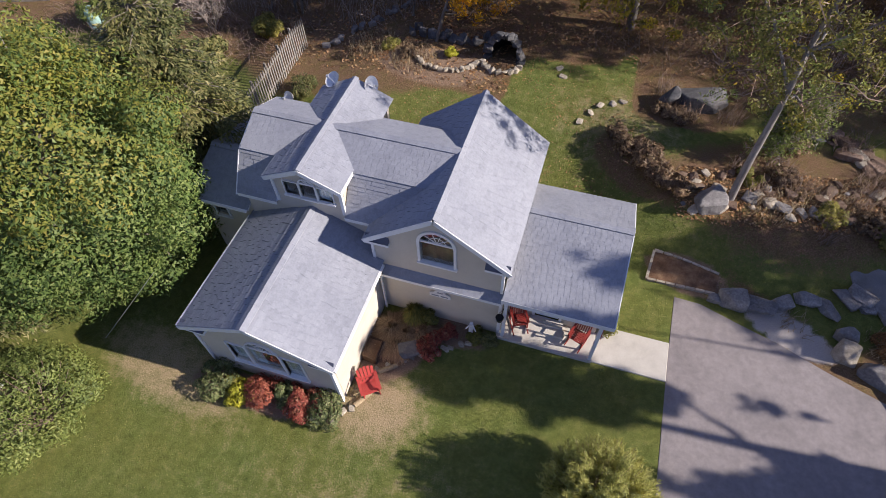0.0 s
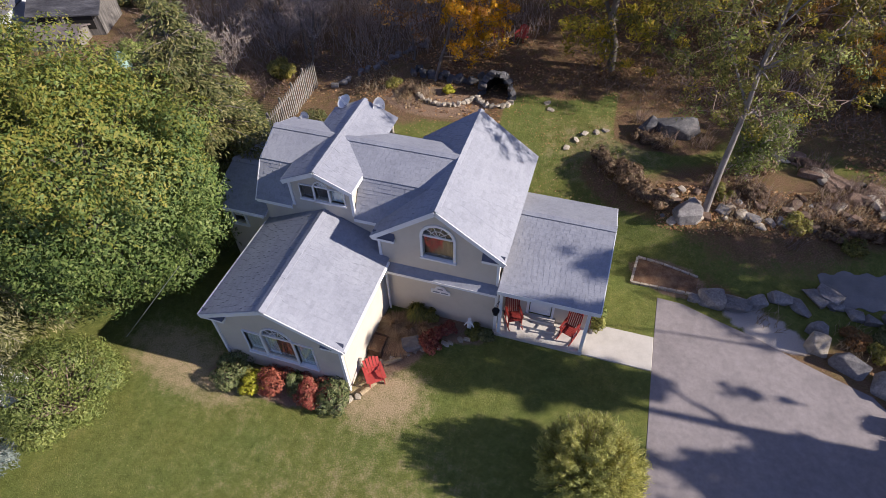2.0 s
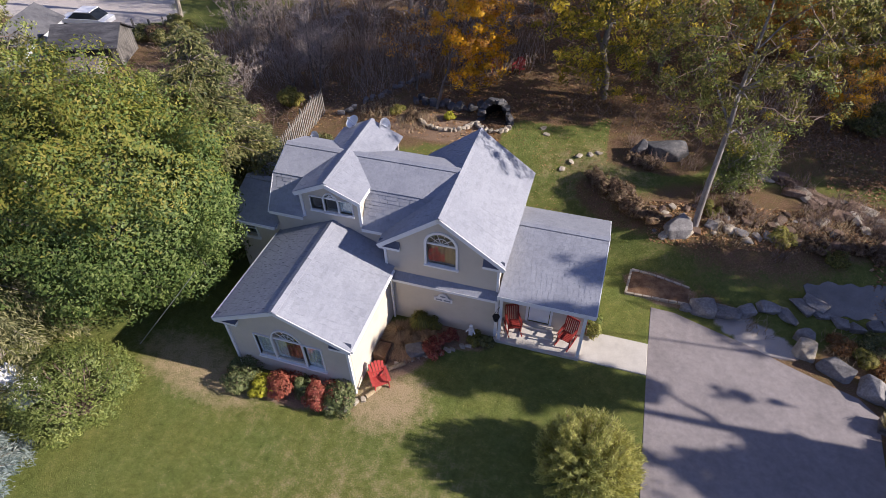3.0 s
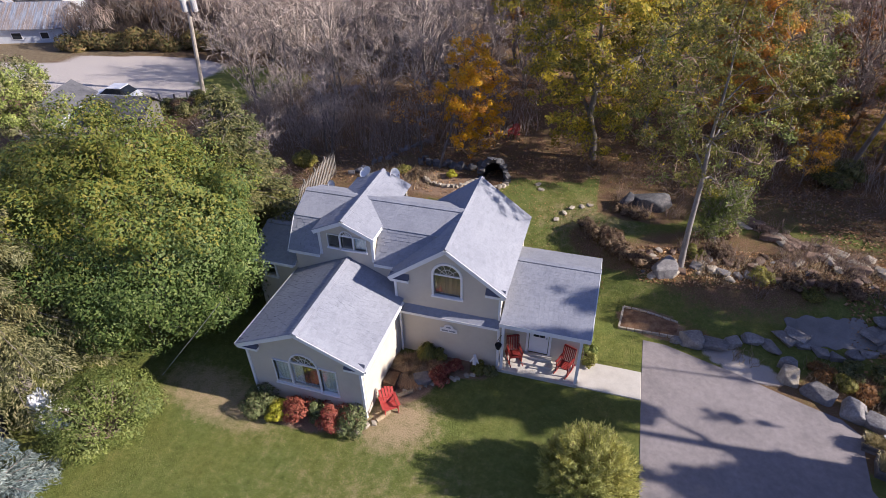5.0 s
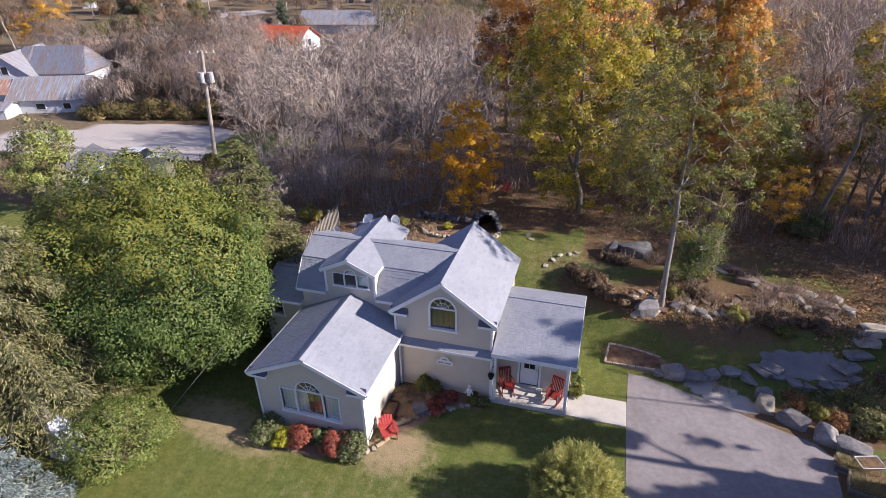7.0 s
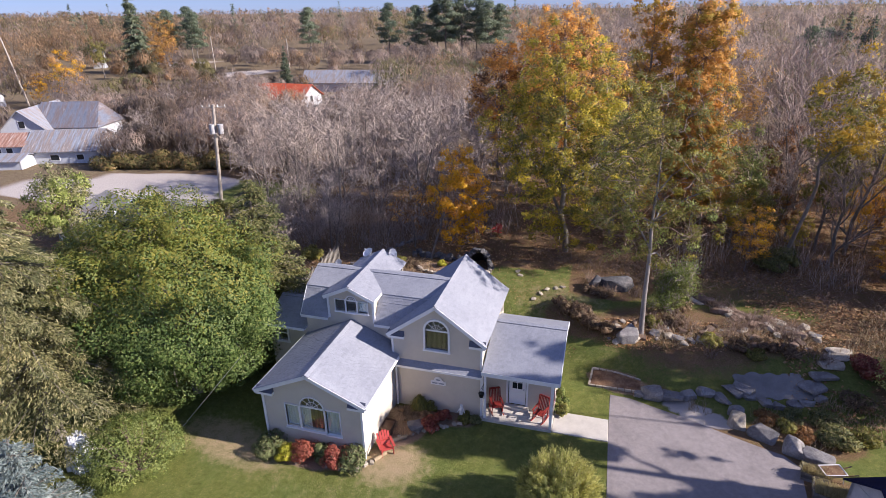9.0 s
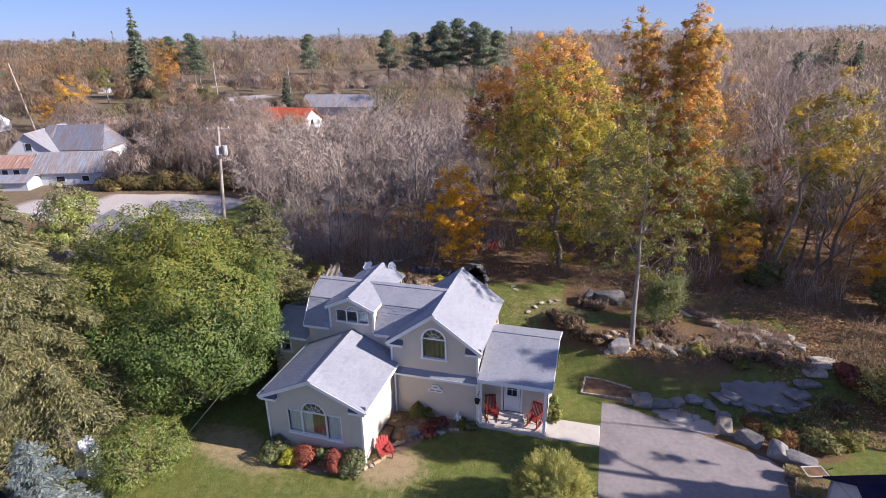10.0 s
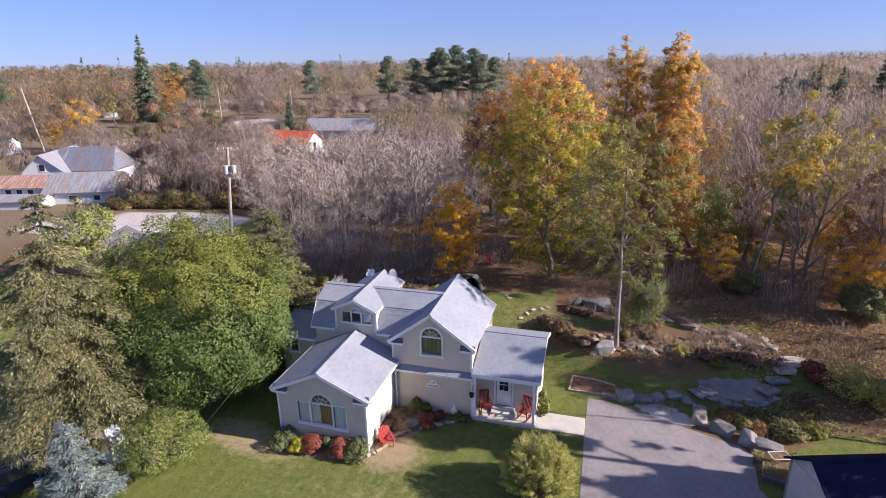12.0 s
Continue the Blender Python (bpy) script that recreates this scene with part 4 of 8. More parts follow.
slope((MX0, ME[0], ME[1]), (-8.5, ME[0], ME[1]), (-8.5, MK[0], MK[1]), (MX0, MK[0], MK[1]))
slope((-5.9, ME[0], ME[1]), (-2.9, ME[0], ME[1]), (-2.9, MK[0], MK[1]), (-5.9, MK[0], MK[1]))
slope((MX0, MK[0] - 0.03, MK[1] + 0.01), (MX1, MK[0] - 0.03, MK[1] + 0.01), (MX1, *MT), (MX0, *MT))
slope((MX1, 14.35, MK[1]), (MX0, 14.35, MK[1]), (MX0, *MT), (MX1, *MT))
slope((-2.9, 15.32, ME[1]), (MX0, 15.32, ME[1]), (MX0, 14.35, MK[1]), (-2.9, 14.35, MK[1]))
ridge_cap((MX0, *MT), (MX1, *MT), 0.414)
for a, b in ((ME, MK), (MK, MT), ((14.35, MK[1]), MT), ((15.32, ME[1]), (14.35, MK[1]))):
    bar("rake_board", (MX0 - 0.019, a[0], a[1] - 0.1), (MX0 - 0.019, b[0], b[1] - 0.1), 0.03, 0.17)
bar("fascia", (MX0, ME[0] - 0.01, ME[1] - 0.08), (-8.5, ME[0] - 0.01, ME[1] - 0.08), 0.03, 0.14)
bar("fascia", (-5.9, ME[0] - 0.01, ME[1] - 0.08), (-4.97, ME[0] - 0.01, ME[1] - 0.08), 0.03, 0.14)

# front dormer and rear cross gable
DR, DZ, DP = -7.2, 6.26, 0.46
wall((-8.45, 10.9), (-5.95, 10.9), 4.05, gab(DR, DZ, DP, -8.45, -5.95), [(0.42, 0.95, 4.76, 5.38, False), (1.02, 1.58, 4.74, 5.36, True), (1.65, 2.2, 4.76, 5.38, False)])
wall((-6.11, 10.9), (-6.11, 12.0), 4.05, [(0, 5.56), (1.1, 5.56)])
wall((-8.29, 12.0), (-8.29, 10.9), 4.05, [(0, 5.56), (1.1, 5.56)], shown=False)
slope((-5.79, 10.52, 5.61), (-5.79, 12.9, 5.61), (DR, 12.9, DZ), (DR, 10.52, DZ))
slope((-8.61, 12.9, 5.61), (-8.61, 10.52, 5.61), (DR, 10.52, DZ), (DR, 12.9, DZ))
slope((-5.79, 12.9, 5.61), (-5.79, 15.38, 5.61), (DR, 15.38, DZ), (DR, 12.9, DZ))
slope((-8.61, 15.38, 5.61), (-8.61, 12.9, 5.61), (DR, 12.9, DZ), (DR, 15.38, DZ))
ridge_cap((DR, 10.51, DZ), (DR, 15.39, DZ), DP, 0.12)
gable_trim((DR, DZ), (-8.61, 5.61), (-5.79, 5.61), 10.502)
window(10.74, -8.03, -7.5, 4.76, 5.38, muntins=False, w=0.032)
window(10.74, -7.43, -6.87, 4.74, 5.36, True, muntins=False, w=0.032)
window(10.74, -6.8, -6.25, 4.76, 5.38, curtain=[(0.0, 1.0, CURTAIN)], muntins=False, w=0.032)
bar("corner_board", (-5.95, 10.73, 4.25), (-5.95, 10.73, 5.55), 0.12, 0.1, up=(0, 1, 0))
bar("corner_board", (-8.45, 10.73, 4.25), (-8.45, 10.73, 5.55), 0.1, 0.1, up=(0, 1, 0))
bar("fascia", (-5.78, 10.53, 5.55), (-5.78, 11.5, 5.55), 0.03, 0.14)
wall((-5.95, 15.04), (-8.45, 15.04), 0.0, gab(DR, DZ, DP, -8.45, -5.95), shown=False)

# low side wing
wall((-12.25, 11.01), (-9.85, 11.01), 0.0, [(0, 3.4), (2.4, 3.4)], [(0.55, 1.05, 2.3, 3.15, False)])
wall((-12.09, 14.7), (-12.09, 10.85), 0.0, [(0, 3.4), (1.9, 3.95), (3.85, 3.4)], shown=False)
wall((-9.85, 14.54), (-12.25, 14.54), 0.0, [(0, 3.4), (2.4, 3.4)], shown=False)
slope((-12.45, 10.52, 3.42), (-9.9, 10.52, 3.42), (-9.9, 12.75, 4.1), (-12.45, 12.75, 4.1))
slope((-9.9, 14.98, 3.42), (-12.45, 14.98, 3.42), (-12.45, 12.75, 4.1), (-9.9, 12.75, 4.1))
ridge_cap((-12.45, 12.75, 4.1), (-9.9, 12.75, 4.1), 0.3)
window(10.85, -11.7, -11.2, 2.3, 3.15)
bar("gutter", (-12.45, 10.48, 3.36), (-9.95, 10.48, 3.36), 0.1, 0.1)

# porch and entry room
wall((-0.2, 11.21), (3.3, 11.21), 0.0, [(0, 3.35), (3.5, 3.35)], [(1.2, 2.1, 0.0, 2.45, False)])
wall((3.14, 11.21), (3.14, 14.5), 0.0, [(0, 3.45), (1.73, 3.95), (3.29, 3.45)])
wall((3.3, 14.34), (-0.2, 14.34), 0.0, [(0, 3.4), (3.5, 3.4)], shown=False)
slope((-0.1, 9.72, 3.0), (3.58, 9.72, 3.0), (3.58, 12.94, 4.08), (-0.1, 12.94, 4.08))
slope((3.58, 14.78, 3.42), (-0.1, 14.78, 3.42), (-0.1, 12.94, 4.08), (3.58, 12.94, 4.08))
ridge_cap((-0.2, 12.94, 4.08), (3.58, 12.94, 4.08), 0.34)
g = Geo()
g.solid([(-0.1, 9.78, 2.72), (3.5, 9.78, 2.72), (3.5, 11.06, 2.72), (-0.1, 11.06, 2.72)], [(-0.1, 9.78, 2.78), (3.5, 9.78, 2.78), (3.5, 11.06, 2.78), (-0.1, 11.06, 2.78)])
part("porch_ceiling", g, TRIM, house)
bar("fascia", (-0.12, 9.71, 2.9), (3.6, 9.71, 2.9), 0.03, 0.2)
bar("rake_board", (3.598, 9.72, 2.92), (3.598, 12.94, 4.0), 0.03, 0.16)
bar("rake_board", (3.598, 14.78, 3.34), (3.598, 12.94, 4.0), 0.03, 0.16)
g = Geo()
g.solid([(3.34, 9.95, 2.72), (3.42, 9.95, 2.72), (3.42, 11.2, 2.72), (3.34, 11.2, 2.72)], [(3.34, 9.95, 2.95), (3.42, 9.95, 2.95), (3.42, 11.2, 3.36), (3.34, 11.2, 3.36)])
part("porch_gable", g, SIDING, house)
bar("porch_post", (3.25, 9.96, 0.15), (3.25, 9.96, 2.74), 0.12, 0.12, up=(0, 1, 0))
bar("porch_post", (0.02, 9.96, 0.15), (0.02, 9.96, 2.74), 0.12, 0.12, up=(0, 1, 0))
g = Geo()
g.box(1.03, 1.87, 11.08, 11.13, 0.4, 2.42)
door = part("door", g, TRIM, house, "white entry door with a square window")
g = Geo()
g.box(1.2, 1.7, 11.07, 11.078, 1.35, 2.1)
part("pane", g, CAR_GLASS, door, "dark glazed door light")
g = Geo()
g.box(1.44, 1.46, 11.055, 11.075, 1.33, 2.12)
g.box(1.18, 1.72, 11.055, 11.075, 1.72, 1.75)
g.box(1.16, 1.2, 11.055, 11.075, 1.31, 2.14)
g.box(1.7, 1.74, 11.055, 11.075, 1.31, 2.14)
part("muntin", g, TRIM, door)
g = Geo()
g.tube((1.78, 11.02, 1.35), (1.78, 11.08, 1.35), 0.035, 0.03, 10)
part("door_handle", g, STEEL, door, "metal door knob")
g = Geo()
g.box(0.9, 1.0, 11.0, 11.1, 0.4, 2.55)
g.box(1.9, 2.0, 11.0, 11.1, 0.4, 2.55)
g.box(0.9, 2.0, 11.0, 11.1, 2.45, 2.57)
part("door_casing", g, TRIM, house)
for i, (y0, z1) in enumerate(((10.72, 0.4), (10.42, 0.275))):
    g = Geo()
    g.box(0.85 - 0.05 * i, 2.1 + 0.1 * i, y0, 11.03 - 0.31 * i, 0.15, z1)
    part("step", g, CONCRETE, house, "pale wooden entry step")
# closed inside: floors
g = Geo()
g.box(-9.4, -0.5, 11.0, 14.8, 2.62, 2.72)
part("upper_floor", g, INTERIOR, house)
g = Geo()
g.box(-9.4, -4.95, 6.2, 11.0, 0.2, 0.3)
part("lower_floor", g, INTERIOR, house)
g = Geo()
g.box(-9.3, -5.0, 9.0, 9.06, 0.3, 3.1)
part("partition", g, INTERIOR, house)
g = Geo()
g.box(-4.6, -0.4, 12.6, 12.66, 2.72, 4.6)
part("partition", g, INTERIOR, house)

slab("porch_floor", [(-0.2, 9.84), (3.34, 9.84), (3.34, 11.05), (-0.2, 11.05)], -0.1, 0.15, CONCRETE, "pale concrete porch floor under the roof", "porch floor")
slab("walkway", [(3.345, 9.9), (5.975, 9.9), (5.975, 11.47), (3.345, 11.47)], -0.1, 0.06, CONCRETE, "pale concrete walkway between porch and driveway", "walkway")


# ---- trees and shrubs ----
def lobes_on(r, c, radii, n, rad, low=-0.75):
    """Lobe centres spread over an ellipsoid, with their radii."""
    out = []
    while len(out) < n:
        d = unit(r.normal(size=3))
        if d[2] < low:
            continue
        k = r.uniform(0.45, 0.92)
        out.append((*(np.array(c) + d * np.array(radii) * k), r.uniform(*rad)))
    return np.array(out)


def lobe_leaves(r, lobes, n, size, long=1.25, c=None):
    """Leaves on the lobes' skins, facing outwards, none deep inside another lobe."""
    pick = r.integers(0, len(lobes), int(n * 1.6))
    d = unit(r.normal(size=(len(pick), 3)))
    rad = lobes[pick, 3:4] * (0.72 + 0.38 * r.random((len(pick), 1)))
    p = lobes[pick, :3] + d * rad * np.array([[1.0, 1.0, 0.85]])
    keep = np.ones(len(p), bool)
    for lx, ly, lz, lr in lobes:
        keep &= ((p - np.array([lx, ly, lz])) ** 2).sum(1) > (0.62 * lr) ** 2
    p, d = p[keep][:n], d[keep][:n]
    s = r.uniform(size[0], size[1], len(p))
    return leaf_quads(p, s, r, long, d + np.array([0, 0, 0.35]), 0.55), d + np.array([0, 0, 0.3])


def limb(r, a, b, r0, r1, k=4, wob=0.06):
    """A crooked limb as tapering segments."""
    a, b = np.array(a, float), np.array(b, float)
    length = np.linalg.norm(b - a)
    pts = [a + (b - a) * i / k + (r.normal(size=3) * wob * length if 0 < i < k else 0) for i in range(k + 1)]
    rr = np.linspace(r0, r1, k + 1)
    return [(*pts[i], *pts[i + 1], rr[i], rr[i + 1]) for i in range(k)]


def grow(r, p, d, length, rad, level, last, kids, segs, tips, rise=0.15, clear=0.0, short=1.0):
    """Branches upon branches; tips collects the twigs' ends."""
    k = (6 if clear else 3) if level == 0 else (3 if level < last else 1)
    for i in range(k):
        d = unit(d + r.normal(size=3) * (0.05 if clear else 0.14) + np.array([0, 0, rise * 0.4]))
        q = p + d * length / k
        segs.append((*p, *q, rad * (1 - 0.55 * i / k), rad * (1 - 0.55 * (i + 1) / k)))
        if level < last:
            n = kids[level] // k + (1 if r.random() < (kids[level] % k) / k else 0)
            if level == 0 and i == 0:
                n = max(0, n - 1)
            for _ in range(n):
                f = r.uniform(0.25, 1.0)
                if level == 0 and (i + f) / k < clear:
                    continue
                side = unit(np.cross(d, r.normal(size=3)))
                nd = unit(d * r.uniform(0.5, 0.9) + side * r.uniform(0.55, 1.0) + np.array([0, 0, rise]))
                grow(r, p + (q - p) * f, nd, length * r.uniform(0.42, 0.66) * (short if level == 0 else 1.0), rad * (1 - 0.55 * (i + f) / k) * 0.55, level + 1, last, kids, segs, tips, rise)
        p = q
    if level >= last - 1:
        tips.append(p)


def bare_skeleton(seed, height, stems=1, kids=(9, 6, 5, 4), last=4, rad=0.16, rise=0.2, lean=0.1, trunk=0.62, clear=0.0, short=1.0):
    r = np.random.default_rng(seed)
    segs, tips = [], []
    for s in range(stems):
        d = unit(np.array([r.normal() * lean, r.normal() * lean, 1.0]))
        base = np.array([r.normal() * 0.2, r.normal() * 0.2, -0.15]) if stems > 1 else np.array([0, 0, -0.15])
        grow(r, base, d, height * trunk * r.uniform(0.85, 1.1), rad, 0, last, kids, segs, tips, rise, clear, short)
    segs, tips = np.array(segs), np.array(tips)
    top = segs[:, [2, 5]].max()
    segs[:, :6] *= height / top
    tips = tips * height / top
    segs[:, 6:] = np.maximum(segs[:, 6:], 0.013)
    return segs, tips, r


def add_child(name, me, parent, label=""):
    ob = new(name, me)
    ob.parent = parent
    return tagged(ob, label)


def wood_parts(tree, segs, bark, thick=0.05, twig=None):
    """Thick wood as the trunk, thin wood as twigs."""
    segs = np.asarray(segs)
    big = segs[:, 6] > thick
    add_child("trunk", tubes_mesh("trunk", segs[big], bark, 7), tree)
    mid = (~big) & (segs[:, 6] > 0.024)
    fine = (~big) & ~mid
    if mid.any():
        tagged(add_child("branchwork", tubes_mesh("branchwork", segs[mid], twig or bark, 3), tree), kind="stuff")
    if fine.any():
        s = segs[fine]
        r = np.random.default_rng(len(s))
        a, b = s[:, 0:3], s[:, 3:6]
        w = unit(np.cross(b - a, r.normal(size=a.shape)))
        k0, k1 = s[:, 6:7] * 1.1, s[:, 7:8] * 0.9
        add_child("twigwork", quads_mesh("twigwork", np.stack([a - w * k0, a + w * k0, b + w * k1, b - w * k1], 1), twig or bark), tree)["kind"] = "stuff"


def round_tree(name, label, category, loc, c, radii, n_lobes, lobe_r, n_leaf, size, mats, seed, trunk_r=0.25, group=""):
    """A broad-leaved tree: trunk, limbs to the lobes, one crown part a leaf colour. mats: (material, share, lowest height share)."""
    r = np.random.default_rng(seed)
    t = thing(name, loc, label, category, group)
    lobes = lobes_on(r, c, radii, n_lobes, lobe_r, -0.93)
    segs = limb(r, (0, 0, -0.2), (c[0] * 0.6, c[1] * 0.6, c[2]), trunk_r, trunk_r * 0.45, 5, 0.02)
    for lx, ly, lz, lr in lobes[:: max(1, n_lobes // 26)]:
        f = r.uniform(0.35, 0.9)
        segs += limb(r, (c[0] * 0.6 * f, c[1] * 0.6 * f, c[2] * f), (lx, ly, lz), trunk_r * 0.35, 0.025, 4, 0.05)
    wood_parts(t, segs, BARK, 0.03)
    top, bot = c[2] + radii[2], c[2] - radii[2]
    quads, outward = lobe_leaves(r, lobes, int(n_leaf * 0.74), size)
    # leaves between the lobes, which close the dome
    d = unit(r.normal(size=(int(n_leaf * 0.26), 3)))
    d = d[d[:, 2] > -0.9]
    swell = 0.66 + 0.22 * value_noise(d[:, 0] * 3 + 9, d[:, 1] * 3 + d[:, 2] * 2, 0.45, seed)
    p = np.array(c) + d * np.array(radii) * (swell + r.uniform(-0.06, 0.06, len(d)))[:, None]
    quads = np.concatenate([quads, leaf_quads(p, r.uniform(size[0], size[1], len(d)), r, 1.25, d + np.array([0, 0, 0.35]), 0.55)])
    outward = np.concatenate([outward, d + np.array([0, 0, 0.3])])
    outward = outward + 0.25 * unit((quads.mean(1) - np.array(c)) / np.array(radii))
    h = (quads[:, :, 2].mean(1) - bot) / (top - bot) + 0.05 * r.normal(size=len(quads))
    pick = r.random(len(quads))
    done = np.zeros(len(quads), bool)
    mid = quads.mean(1)
    for i, (m, share, low, what) in enumerate(mats[1:]):
        clump = value_noise(mid[:, 0] + 50, mid[:, 1] + mid[:, 2] * 0.8, 1.3, seed + i)
        sel = (~done) & (h > low) & (clump * 0.35 + pick * 0.65 < share * np.clip((h - low) / 0.3, 0, 1))
        done |= sel
        add_child("crown", crown_mesh("crown", quads[sel], outward[sel], m, crisp=0.6), t, what)
    add_child("crown", crown_mesh("crown", quads[~done], outward[~done], mats[0][0], crisp=0.6), t, mats[0][3])
    return t


def conifer(name, label, category, loc, height, radius, mat, seed, layers=34, per=11, n_leaf=9000, size=(0.1, 0.26), droop=0.35, base=0.06, ragged=0.25, power=0.8, group="", long=2.6):
    """A conifer: straight trunk, whorls of boughs, sprays hung along each bough."""
    r = np.random.default_rng(seed)
    t = thing(name, loc, label, category, group)
    segs = limb(r, (0, 0, -0.2), (0, 0, height * 0.98), 0.035 * height ** 0.9 + 0.05, 0.02, 6, 0.004)
    pts, along = [], []
    boughs = []
    for i in range(layers):
        f = base + (1 - base) * (i + r.random()) / layers
        reach = radius * (1 - f) ** power + 0.12
        for k in range(per if f < 0.8 else per // 2 + 1):
            an = r.uniform(0, 2 * math.pi)
            out = reach * r.uniform(1 - ragged, 1.08)
            a = np.array([0, 0, height * f])
            b = np.array([math.cos(an) * out, math.sin(an) * out, height * f - droop * out + 0.1 * r.normal()])
            boughs.append((a, b, out))
            segs += [(*a, *(a * 0.45 + b * 0.55 + np.array([0, 0, 0.06 * out])), 0.03, 0.018), (*(a * 0.45 + b * 0.55 + np.array([0, 0, 0.06 * out])), *b, 0.018, 0.008)]
    w = np.array([o for _, _, o in boughs])
    pick = r.choice(len(boughs), n_leaf, p=w / w.sum())
    f = r.random(n_leaf) ** 0.6
    A, B = np.array([b[0] for b in boughs])[pick], np.array([b[1] for b in boughs])[pick]
    p = A + (B - A) * f[:, None]
    spread = (0.08 + 0.14 * w[pick] * (1 - 0.6 * f))[:, None]
    d = unit(B - A)
    side = np.cross(d, np.array([0, 0, 1.0]))
    s = r.normal(size=(n_leaf, 1))
    p = p + side * s * spread + np.array([0, 0, 1.0]) * (0.06 * w[pick] * f * (1 - f) * 4)[:, None] - np.array([0, 0, 0.12]) * np.abs(r.normal(size=(n_leaf, 1))) * spread * 3
    quads = leaf_quads(p, r.uniform(*size, n_leaf), r, long, np.array([[0, 0, 1.0]]) + 0.25 * d, 0.45, d * 0.8 + side * np.sign(s) * 0.7 - np.array([0, 0, 0.25]))
    wood_parts(t, segs, BARK, 0.06)
    add_child("crown", tris_mesh("crown", quads, mat), t)
    return t


def shrub(name, label, loc, radius, height, mat, seed, n_leaf=1500, size=(0.06, 0.13), lobes=12, group="", category="shrub", twig=None, ry=None, long=1.4):
    r = np.random.default_rng(seed)
    t = thing(name, loc, label, category, group)
    lb = lobes_on(r, (0, 0, height * 0.5), (radius, ry or radius, height * 0.5), lobes, (radius * 0.28, radius * 0.46), -0.5)
    lb[:, 2] = np.maximum(lb[:, 2], lb[:, 3] * 0.7)
    segs = []
    for lx, ly, lz, lr in lb:
        segs += limb(r, (r.normal() * 0.06, r.normal() * 0.06, -0.05), (lx, ly, lz + lr * 0.4), 0.02 + 0.008 * radius, 0.006, 3, 0.06)
    add_child("branchwork", tubes_mesh("branchwork", segs, twig or TWIG_WARM, 3), t)["kind"] = "stuff"
    q, outward = lobe_leaves(r, lb, n_leaf, size, long)
    q[:, :, 2] = np.maximum(q[:, :, 2], 0.0)
    add_child("foliage", crown_mesh("foliage", q, outward, mat), t)
    return t


def leafed(name, label, category, loc, seed, height, mat, n_leaf, size, stems=1, kids=(9, 6, 5, 4), rad=0.16, rise=0.2, bark=None, group="", lean=0.1, trunk=0.62, spread=0.25, low=0.0, last=4, above=0.0, clear=0.0, short=1.0, twig=None):
    """A tree of real twigs with sparse leaves about their ends."""
    segs, tips, r = bare_skeleton(seed, height, stems, kids, last, rad, rise, lean, trunk, clear, short)
    t = thing(name, loc, label, category, group)
    if above:
        keep = (segs[:, 2] > above * height) | (segs[:, 6] > rad * 0.3)
        segs = segs[keep]
        tips = tips[tips[:, 2] > above * height]
    wood_parts(t, segs, bark or BARK, 0.035, twig or TWIG)
    if n_leaf:
        tips = tips[tips[:, 2] > low * height]
        p = tips[r.integers(0, len(tips), n_leaf)] + r.normal(size=(n_leaf, 3)) * spread
        add_child("crown", tris_mesh("crown", leaf_quads(p, r.uniform(*size, n_leaf), r, 1.3), mat), t)
    return t


